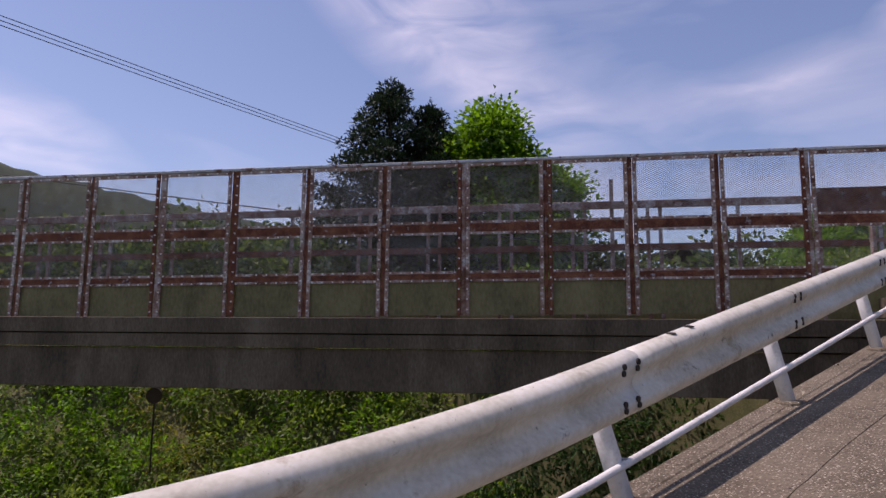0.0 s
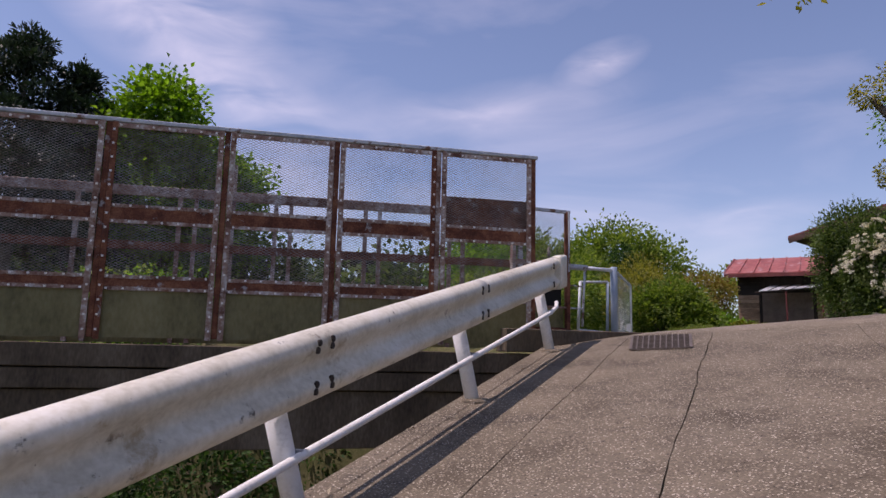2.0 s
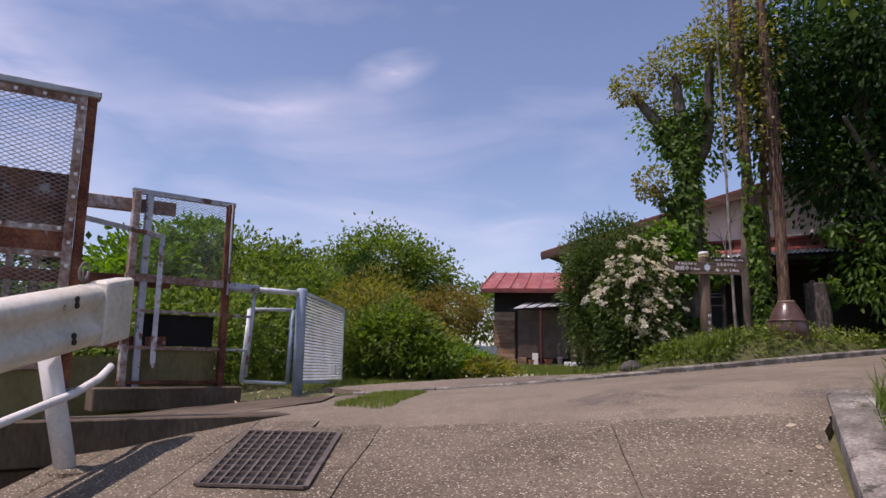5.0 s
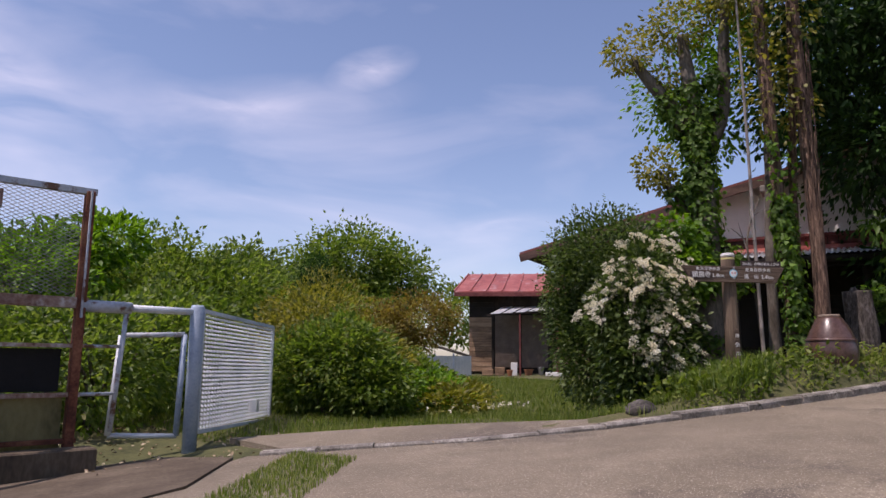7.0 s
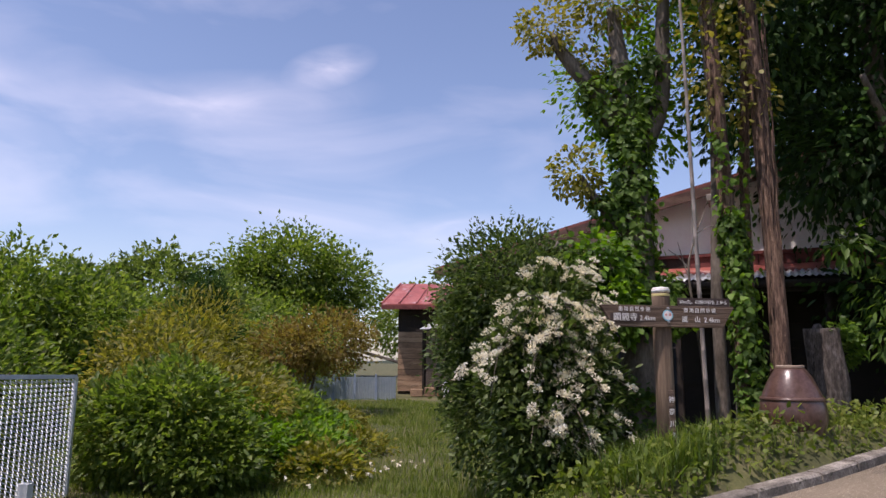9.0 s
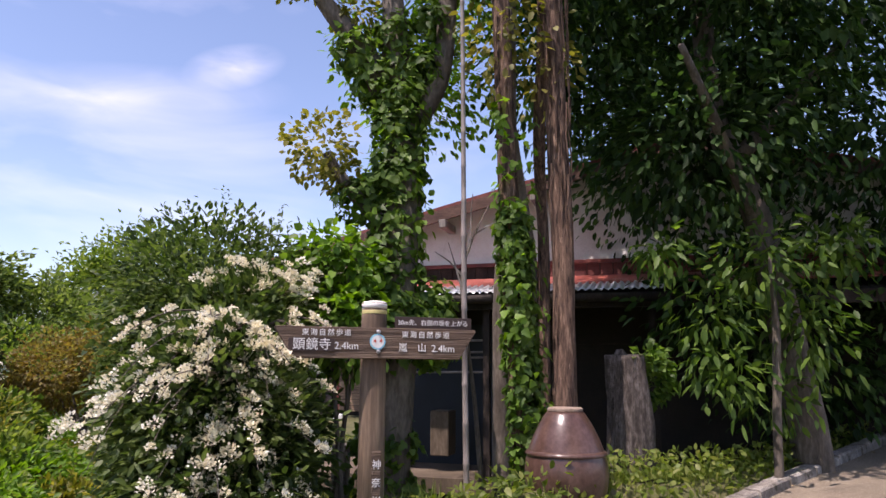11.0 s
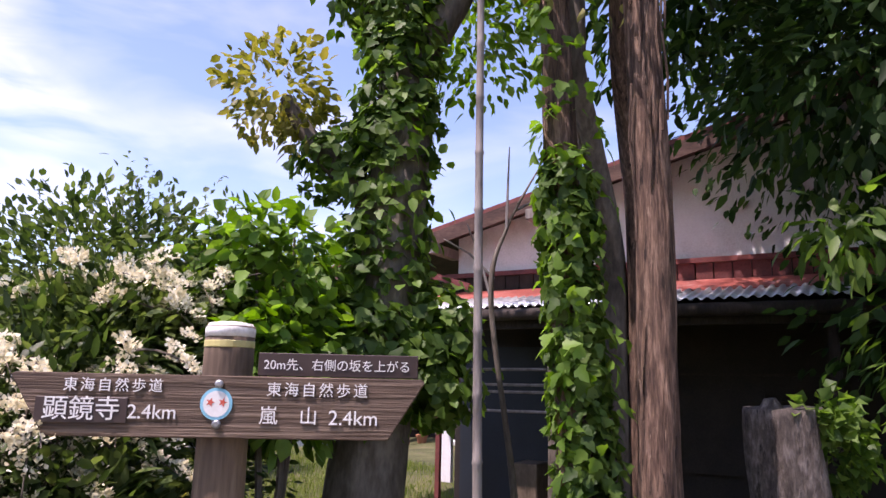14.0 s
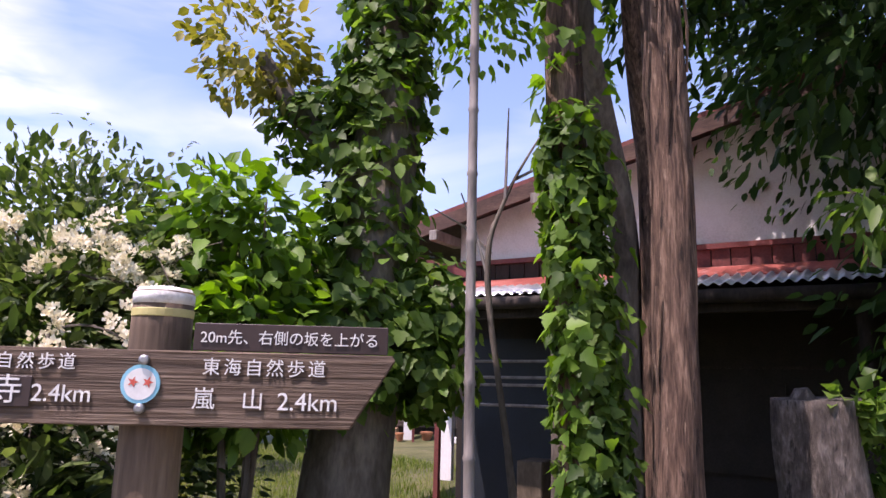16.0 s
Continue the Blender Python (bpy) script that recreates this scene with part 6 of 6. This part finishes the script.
# yard planting
YARD = [
    ("dark_shrub", "dark green shrub behind the open gate", [((10.85, 11.75, 2.75), (0.65, 0.65, 0.62)), ((11.0, 11.4, 2.45), (0.55, 0.55, 0.45)), ((10.5, 12.2, 2.6), (0.5, 0.5, 0.6))], 5600, "mid", 0.075, 0.034),
    ("yellow_bamboo", "thin yellow-green dwarf bamboo thicket", [((12.6, 15.2, 3.4), (1.0, 0.9, 0.9)), ((13.2, 14.9, 2.75), (0.8, 0.8, 0.55)), ((12.0, 14.2, 2.9), (0.9, 0.9, 0.7))], 6000, "yellow", 0.10, 0.022),
    ("light_shrub", "light green leafy shrub in the yard", [((13.2, 13.5, 2.45), (0.7, 0.7, 0.45)), ((12.4, 12.2, 2.3), (0.7, 0.6, 0.32)), ((13.9, 15.2, 2.75), (0.5, 0.5, 0.5))], 3200, "mid", 0.09, 0.05),
    ("low_brush", "low bright green brush and brambles in the yard", [((11.7, 12.0, 2.35), (0.6, 0.55, 0.42)), ((12.5, 12.0, 2.25), (0.6, 0.55, 0.36)), ((13.1, 12.9, 2.3), (0.7, 0.6, 0.4)), ((12.0, 12.8, 2.5), (0.6, 0.6, 0.45)), ((13.8, 13.7, 2.3), (0.6, 0.6, 0.36)), ((14.4, 15.4, 2.45), (0.6, 0.6, 0.4))], 5200, "bright", 0.08, 0.04),
    ("sunlit_brush", "sunlit yellow-green tangle of low shrubs", [((12.2, 11.2, 2.2), (0.5, 0.45, 0.28)), ((13.4, 12.3, 2.2), (0.5, 0.5, 0.3)), ((12.9, 14.2, 2.6), (0.7, 0.7, 0.45)), ((14.7, 14.4, 2.35), (0.5, 0.5, 0.3))], 2600, "yellow", 0.08, 0.035),
    ("mixed_shrub", "tangled yellow-green shrub in the yard", [((11.9, 12.9, 2.7), (0.9, 0.8, 0.6)), ((12.5, 13.6, 2.55), (0.8, 0.8, 0.5)), ((11.4, 13.6, 3.0), (0.9, 0.9, 0.8))], 5000, "olive", 0.08, 0.035),
    ("reddish_maple", "low maple with reddish green leaves", [((16.4, 17.1, 3.75), (1.0, 1.0, 0.65)), ((15.7, 17.7, 3.5), (0.9, 0.9, 0.65))], 4200, "rusty", 0.08, 0.04),
    ("round_tree", "bushy green tree beyond the gate", [((10.3, 17.4, 4.0), (1.5, 1.4, 1.15)), ((11.6, 17.0, 3.6), (1.3, 1.3, 1.1)), ((9.2, 17.0, 3.3), (1.4, 1.3, 1.2)), ((10.6, 16.6, 2.9), (1.4, 1.2, 0.9))], 14000, "mid", 0.10, 0.045),
    ("sprig_tree", "thin young tree with bright drooping leaves", [((8.9, 15.6, 4.6), (0.7, 0.6, 0.4)), ((8.2, 15.4, 4.1), (0.9, 0.7, 0.6)), ((7.6, 14.8, 3.6), (1.0, 0.8, 0.8))], 2600, "bright", 0.12, 0.05),
    ("dark_pine", "small dark conifer in the yard", [((14.0, 17.8, 3.9), (0.7, 0.7, 0.9)), ((14.0, 17.8, 4.7), (0.35, 0.35, 0.5))], 3500, "ever", 0.08, 0.02),
    ("back_shrubs", "green shrubs along the back of the yard", [((13.6, 20.0, 3.6), (1.8, 1.5, 1.3)), ((16.0, 20.5, 3.3), (1.7, 1.5, 1.2)), ((18.2, 21.0, 3.4), (1.6, 1.5, 1.2)), ((11.2, 20.0, 3.9), (1.6, 1.5, 1.3))], 9000, "mid", 0.11, 0.05),
    ("gate_thicket", "leafy thicket behind the railing", [((7.9, 12.2, 2.7), (0.9, 0.8, 0.8)), ((8.9, 12.9, 2.8), (0.8, 0.8, 0.8)), ((7.0, 12.6, 2.6), (0.9, 0.8, 0.9)), ((9.4, 13.6, 3.0), (0.9, 0.9, 0.9))], 5200, "mid", 0.085, 0.04),
]
for nm, lb, bl, n, lf, ln, wd in YARD:
    bush(nm, lb, "shrub" if "tree" not in nm else "tree", bl, n, lf, ln, wd, 6)

# far trees
FAR = [
    ("broad_tree", "broad round-headed far tree", [((31.0, 41.5, 8.9), (3.2, 3.0, 2.3)), ((33.2, 39.8, 8.0), (2.2, 2.2, 2.0)), ((28.6, 42.6, 7.6), (2.4, 2.4, 2.2)), ((31, 41, 5.5), (4, 3.5, 2.5))], 12000, "mid", 0.26, 0.14),
    ("far_oak", "dark green far tree", [((18.5, 31.4, 5.9), (1.8, 1.8, 1.6)), ((16.2, 32, 5.3), (1.8, 1.8, 1.6)), ((20.8, 31.5, 5.2), (1.7, 1.7, 1.5))], 7000, "bush", 0.2, 0.1),
    ("far_thicket", "distant tangled green thicket of trees", [((36, 36, 5.6), (3, 3, 2.0)), ((41, 32, 5.2), (3, 3, 2.2)), ((26, 38, 4.6), (3, 3, 2)), ((45, 28, 5), (3, 3, 2.4))], 8000, "mid", 0.25, 0.13),
    ("far_woods", "dense dark green woods behind the footbridge", [((x_, 30 + 2 * math.sin(x_), 3.8 - 0.05 * max(x_, 0)), (2.6, 2.0, 2.6 + 0.5 * math.sin(2.3 * x_))) for x_ in range(-22, 12, 3)], 22000, "shrub", 0.28, 0.16),
    ("broadleaf_tree", "bright green tree behind the footbridge", [((0.5, 27.3, 10.1), (1.45, 1.5, 1.6)), ((-0.7, 27.6, 8.9), (1.5, 1.6, 1.4)), ((1.4, 27.2, 8.7), (1.3, 1.4, 1.3)), ((0.6, 27.3, 6.9), (2.2, 1.8, 1.5)), ((2.8, 27.4, 7.9), (1.7, 1.5, 1.0)), ((2.0, 27.3, 5.9), (2.5, 1.8, 1.4))], 16000, "bright", 0.2, 0.13),
]
for nm, lb, bl, n, lf, ln, wd in FAR:
    bush(nm, lb, "tree", bl, n, lf, ln, wd, 7, inner=0.4, rough=0.75)

cedar = thing("conifer_tree", (-3.6, 27, 2.6), "tall dark ragged conifer behind the footbridge", "tree")
for cx, cy, h in ((-3.9, 26.8, 12.5), (-2.2, 27.2, 11.6)):
    trunk("trunk", [(cx, cy, 1.5), (cx, cy, 6), (cx, cy, h)], [0.25, 0.18, 0.03], M["bark2"], cedar, seg=10)
cone = []
for cx, cy, h, w in ((-3.9, 26.8, 12.5, 3.3), (-2.2, 27.2, 11.6, 2.3)):
    for k in range(130):
        u = rng.uniform(0.03, 1)
        th = rng.uniform(0, 6.28)
        rr = w * u ** 0.7 * rng.uniform(0.55, 1.1)
        cone.append(((cx + rr * math.cos(th), cy + rr * math.sin(th), h - 6.5 * u), (0.38 + 0.35 * u, 0.38 + 0.35 * u, 0.26)))
for cx, cy, h, w in ((-3.9, 26.8, 12.5, 3.3), (-2.2, 27.2, 11.6, 2.3)):
    cone += [((cx, cy, h - 6.5 * u), (0.12 + w * 0.5 * u ** 0.8, 0.12 + w * 0.5 * u ** 0.8, 0.6)) for u in np.linspace(0.03, 1, 11)]
foliage("crown", cone, 42000, 0.24, 0.085, LEAF["pine"], cedar, inner=0.2, droop=-0.2)

# overhang: leaves high at the right of the ramp
foliage("crown", [((10.3, 3.4, 6.2), (1.0, 1.0, 0.9)), ((11.2, 3.9, 7.0), (1.2, 1.2, 1.0)), ((10.9, 3.0, 5.0), (1.0, 0.9, 1.0)), ((12.0, 3.2, 6.0), (1.3, 1.2, 1.4)), ((12.4, 3.0, 4.2), (1.1, 1.0, 1.2)), ((8.7, 4.2, 5.1), (0.7, 0.5, 0.4)), ((9.2, 3.9, 5.7), (0.9, 0.7, 0.6)), ((9.6, 3.7, 4.9), (0.7, 0.5, 0.5))], 8000, 0.13, 0.06, LEAF["mid"], over, inner=0.25, droop=0.5)
maple = thing("maple_tree", (6.6, 0.6, 1.5), "maple with a thin branch of small reddish-green leaves", "tree")
trunk("trunk", [(6.9, 0.2, 1.0), (6.8, 0.4, 3.0), (6.6, 0.9, 4.2)], [0.08, 0.06, 0.04], M["bark2"], maple, seg=10)
trunk("branch", [(6.6, 0.9, 4.1), (6.2, 2.0, 4.3), (5.6, 3.2, 4.4), (5.05, 3.75, 4.35)], [0.03, 0.02, 0.012, 0.004], M["bark2"], maple, seg=8)
foliage("leaves", [((5.15, 3.7, 4.32), (0.22, 0.2, 0.09)), ((5.6, 3.2, 4.45), (0.3, 0.3, 0.12)), ((6.2, 2.2, 4.4), (0.4, 0.5, 0.2)), ((6.6, 1.0, 4.5), (0.8, 0.8, 0.6))], 700, 0.06, 0.03, LEAF["olive"], maple, inner=0.1)

# ---- far bank of the stream ----
banks = thing("bank_bushes", (-4, 15.5, 0.5), "tangled green bushes on the far bank of the stream", "bushes")
spots = []
for k in range(76):
    a = -14 + 15.5 * ((k * 0.618) % 1) + rng.uniform(-0.3, 0.3)
    o = (k + 0.5) / 76 * 0.9 + rng.uniform(0, 0.1)
    x, y = a, 13.6 + 5.0 * o - 0.12 * a
    z = float(ground_z(np.array(x), np.array(y)))
    spots.insert(int(rng.integers(0, len(spots) + 1)), ((x, y, z + 0.25), (rng.uniform(0.8, 1.4), rng.uniform(0.7, 1.1), rng.uniform(0.6, 1.0))))
foliage("crown", spots[:44], 42000, 0.15, 0.085, LEAF["mid"], banks, inner=0.4)
foliage("crown", spots[44:64], 20000, 0.14, 0.07, LEAF["bright"], banks, inner=0.4)
foliage("crown", spots[64:], 9000, 0.16, 0.035, LEAF["yellow"], banks, inner=0.3)
rs = thing("round_sign", (-7.3, 12.9, -0.8), "small round dark green sign on a thin post", "sign")
bm = bmesh.new()
tube(bm, [(-7.3, 12.9, 0.22), (-7.3, 12.87, 0.22)], 0.17, 20)
part("disc", bm, M["plate"], rs)
bm = bmesh.new()
tube(bm, [(-7.3, 12.92, -1.4), (-7.3, 12.92, 0.2)], 0.02, 8)
part("post", bm, M["darkwood"], rs)

# ---- wires ----
for k in range(3):
    bm = bmesh.new()
    a, b = Vector((-20, 4.45, 9.95 - 0.13 * k)), Vector((-4.5, 25.0, 9.15 - 0.12 * k))
    pts = [a.lerp(b, u) - Vector((0, 0, 0.4 * u * (1 - u))) for u in np.linspace(0, 1, 18)]
    tube(bm, pts, 0.012, 5)
    tagged(part("power_line", bm, M["cable"]), "thin black overhead wire", "cable", group="overhead wires")
bm = bmesh.new()
tube(bm, [Vector((-28, 22, 8.7)).lerp(Vector((6, 24, 4.9)), u) - Vector((0, 0, 0.6 * u * (1 - u))) for u in np.linspace(0, 1, 14)], 0.022, 5)
tagged(part("power_line", bm, M["cable"]), "thick black cable behind the footbridge", "cable", group="overhead wires")

# ---- hills ----
for nm, base, lo, hi, amp in (("hill", 300, -60, 8, 58), ("hill", 420, -20, 150, 14)):
    bm = bmesh.new()
    rows = []
    for j in range(9):
        row = []
        for az in range(lo, hi + 1, 1):
            if base > 400:
                top = amp * max(0.55 + 0.6 * noise.noise(Vector((az * 0.06, base, 0))) + 0.14 * noise.noise(Vector((az * 0.5, base, 2))), 0.02)
            else:
                top = 400 * math.tan(radians(float(np.interp(az, (-60, -40, -30, -23, -14, 0, 6, 8), (14, 13.4, 12.2, 11.2, 9.9, 6.6, 4.0, 0.4))))) + 3.0 * noise.noise(Vector((az * 0.7, 1, 2)))
            h = top * math.sin(math.pi / 2 * j / 8) ** 0.7
            d = base + 12 * j
            row.append(bm.verts.new((d * math.sin(radians(az)), d * math.cos(radians(az)), h - 3)))
        rows.append(row)
    for r0, r1 in zip(rows, rows[1:]):
        for j in range(len(r0) - 1):
            bm.faces.new((r0[j], r0[j + 1], r1[j + 1], r1[j]))
    tagged(part("hill", bm, M["hill"], smooth=True), "dark wooded hill in the distance", "hill", kind="structure")

# ---- stones and weeds right of the ramp ----
wall = thing("stone_wall", (6.2, 3.0, 1.6), "low dry wall of dark mossy boulders", "wall", kind="structure")
for k in range(26):
    x = 2.4 + 0.17 * k + rng.uniform(-0.05, 0.05)
    row = 0 if k % 3 else 1
    y = float(right_y(x)) - 0.22 - 0.12 * row
    bm = bmesh.new()
    bmesh.ops.create_icosphere(bm, subdivisions=2, radius=1)
    sx, sy, sz = rng.uniform(0.17, 0.26), rng.uniform(0.14, 0.2), rng.uniform(0.14, 0.2)
    rot = Matrix.Rotation(rng.uniform(0, 3), 3, "Z")
    c = Vector((x, y, float(paved_z(x, y)) + 0.02 + 0.24 * row))
    for v in bm.verts:
        p = v.co.copy()
        p = p * (1 + 0.22 * noise.noise(p * 1.7 + Vector((k, 0, 0))))
        p = Vector([math.copysign(abs(q_) ** 0.75, q_) for q_ in p])
        v.co = rot @ Vector((p.x * sx, p.y * sy, p.z * sz)) + c
    part("stone", bm, M["stone"], wall, smooth=True)
# concrete kerb at the upper right of the ramp
bm = bmesh.new()
pa, pb = Vector((6.3, 3.40, 0)), Vector((8.66, 4.52, 0))
s = Vector((-(pb - pa).y, (pb - pa).x, 0)).normalized()
pp = [pa.lerp(pb, u) for u in np.linspace(0, 1, 8)]
sweep(bm, [(0.0, -0.12), (0.0, 0.045), (-0.02, 0.055), (-0.22, 0.055), (-0.24, 0.04), (-0.24, -0.12)], [(p.x, p.y, float(paved_z(p.x, p.y))) for p in pp], [s] * 8)
tagged(part("kerb", bm, M["kerb"]), "pale concrete kerb beside the weeds", "kerb", kind="structure")

weeds = thing("tall_weeds", (6.9, 3.1, 2.0), "tall leafy green weeds growing behind the kerb", "weeds")
for k in range(13):
    x = rng.uniform(5.9, 7.3) if k < 9 else rng.uniform(7.3, 8.3)
    y = float(right_y(x)) - rng.uniform(0.28, 0.6)
    z = float(paved_z(x, y))
    h = rng.uniform(0.85, 1.3) if k < 9 else rng.uniform(0.3, 0.6)
    ln = Vector((rng.normal(0, 0.12), rng.normal(0, 0.10), 1)) * h
    bm = bmesh.new()
    tube(bm, [(x, y, z), Vector((x, y, z)) + ln * 0.5 + Vector((0.02, 0, 0)), Vector((x, y, z)) + ln], [0.009, 0.007, 0.003], 6)
    st = part("stalk", bm, LEAF["mid"], weeds)
    u = rng.uniform(0.1, 1.02, 85)
    at = np.array([x, y, z]) + np.array(ln)[None] * u[:, None]
    th = rng.uniform(0, 6.28, 85)
    v, f = leaves(at, np.stack([np.cos(th), np.sin(th), 0.5 + 0 * th], 1), 0.18, 0.042)
    finish("leaf", raw("leaf", v, 3, f), LEAF["mid"], weeds)


# ---- grass ----
def scatter(n, lo, hi, ok):
    p = rng.uniform(lo, hi, (n, 2))
    k = ok(p[:, 0], p[:, 1])
    p = p[k]
    return np.column_stack([p, ground_z(p[:, 0], p[:, 1])])


near_kerb = scatter(85000, (8.6, 4.5), (20, 14), lambda x, y: (y > kerb_y(x) + 0.14 + 1.1 * smooth(11.5, 9.6, x)) & (y < kerb_y(x) + 2.6 + 3.0 * (x < 13)))
blades("grass", near_kerb, 0.085, 0.0065, LEAF["grass"], label="ragged green grass along the kerb", category="grass", kind="stuff")
yardg = scatter(90000, (9.5, 9), (20, 20), lambda x, y: y > kerb_y(x) + 1.5)
blades("grass", yardg, 0.10, 0.009, LEAF["grass"], label="rough grass in the yard", category="grass", kind="stuff")
tuft = scatter(5000, (12.0, 6.9), (14.0, 8.2), lambda x, y: (y > kerb_y(x) + 0.25) & (((x - 12.45) / 0.7) ** 2 + ((y - 7.55) / 0.4) ** 2 < 1))
blades("grass_tuft", tuft, 0.24, 0.012, LEAF["mid"], label="long grass tuft at the foot of the signpost", category="grass", kind="stuff", lean=0.6)
wedge = scatter(16000, (7.2, 7.0), (9.0, 9.4), lambda x, y: (y < 8.0 + 1.05 * (x - 7.55)) & (y > 7.45 + 0.98 * (x - 7.8)) & (x < 8.75))
wedge[:, 2] = paved_z(wedge[:, 0], wedge[:, 1])
blades("grass", wedge, 0.045, 0.005, LEAF["grass"], label="short grass growing in the joint by the gate", category="grass", kind="stuff")
rightg = scatter(16000, (4.5, 1.5), (9.5, 4.6), lambda x, y: (y < right_y(x) - 0.27) & (y > right_y(x) - 1.6))
rightg[:, 2] = paved_z(rightg[:, 0], rightg[:, 1]) - 0.03
blades("grass", rightg, 0.25, 0.014, LEAF["mid"], label="weedy grass behind the stones", category="grass", kind="stuff")
lowp = scatter(28000, (11.6, 5.6), (20, 9), lambda x, y: (y > kerb_y(x) + 0.16) & (y < kerb_y(x) + 0.35 + 0.9 * rng.uniform(0, 1, len(x))))
tall = 0.20 * rng.uniform(0, 1, (len(lowp), 1)) ** 1.5
v, f = leaves(lowp + tall * np.array([0, 0, 1.0]), rng.normal(0, 0.6, (len(lowp), 3)) + np.array([0, 0, 0.5]), 0.065, 0.036, shape="oval")
finish("ground_cover", raw("ground_cover", v, 3, f), LEAF["grass"], label="low broad-leaved weeds behind the kerb", category="weeds", kind="stuff")
# dry leaves
lp = np.concatenate([scatter(260, (1, 1), (8.4, 8), lambda x, y: ((np.abs((x - 5.22) * EDGE_N[0] + (y - 7.41) * EDGE_N[1] + 0.1) < 0.12) | (np.abs(y - right_y(x) - 0.12) < 0.12))),
                     scatter(500, (9, 5), (18, 9), lambda x, y: (y < kerb_y(x) + 0.02) & (y > kerb_y(x) - 0.1)), scatter(500, (7.4, 9.6), (10.5, 12.2), lambda x, y: y > 0)])
lp[:, 2] = np.maximum(lp[:, 2], paved_z(lp[:, 0], lp[:, 1])) + 0.012
v, f = leaves(lp, rng.normal(0, 1, (len(lp), 3)) * np.array([1, 1, 0.1]), 0.05, 0.025, droop=0.0)
finish("leaf_litter", raw("leaf_litter", v, 3, f), M["litter"], label="scattered dry brown leaves", category="litter", kind="stuff")

# bushes added under the footbridge, dark leaves standing for its shade, and odd stones
shade = thing("shade_bushes", (1.5, 12.5, -2.5), "bushes under the end of the footbridge, dark leaves standing for shade", "bushes")
foliage("crown", [((x_, y_, z_), (1.1, 0.9, 0.9)) for x_, y_, z_ in ((-1.5, 13.4, -1.2), (0.2, 12.8, -1.0), (1.8, 12.6, -0.6), (3.4, 12.4, -0.4), (0.8, 13.6, 0.0), (2.6, 13.6, 0.4), (-0.5, 12.6, -2.4), (1.4, 12.0, -2.2))], 9000, 0.12, 0.06, LEAF["ever"], shade, inner=0.3)
for c, r in (((11.35, 7.75, 2.36), 0.13), ((11.75, 7.6, 2.36), 0.07)):
    bm = bmesh.new()
    bmesh.ops.create_icosphere(bm, subdivisions=3, radius=r)
    for v in bm.verts:
        v.co = v.co * (1 + 0.25 * noise.noise(v.co * 9)) * 1.0
        v.co = Vector((v.co.x * 1.4, v.co.y, v.co.z * 0.8)) + Vector(c)
    tagged(part("stone", bm, M["stone"], smooth=True), "grey stone at the foot of the bush", "stone")
wf = scatter(900, (11.6, 10.0), (13.4, 12.0), lambda x, y: (np.abs(y - 10.9 - 0.1 * (x - 12)) < 0.3))[:26]
wf[:, 2] += 0.12
v, f = leaves(np.repeat(wf, 5, 0), rng.normal(0, 1, (len(wf) * 5, 3)), 0.034, 0.028, droop=0.0)
finish("daisies", raw("daisies", v, 3, f), M["flower"], label="small white flowers in the grass", category="flowers", kind="stuff")
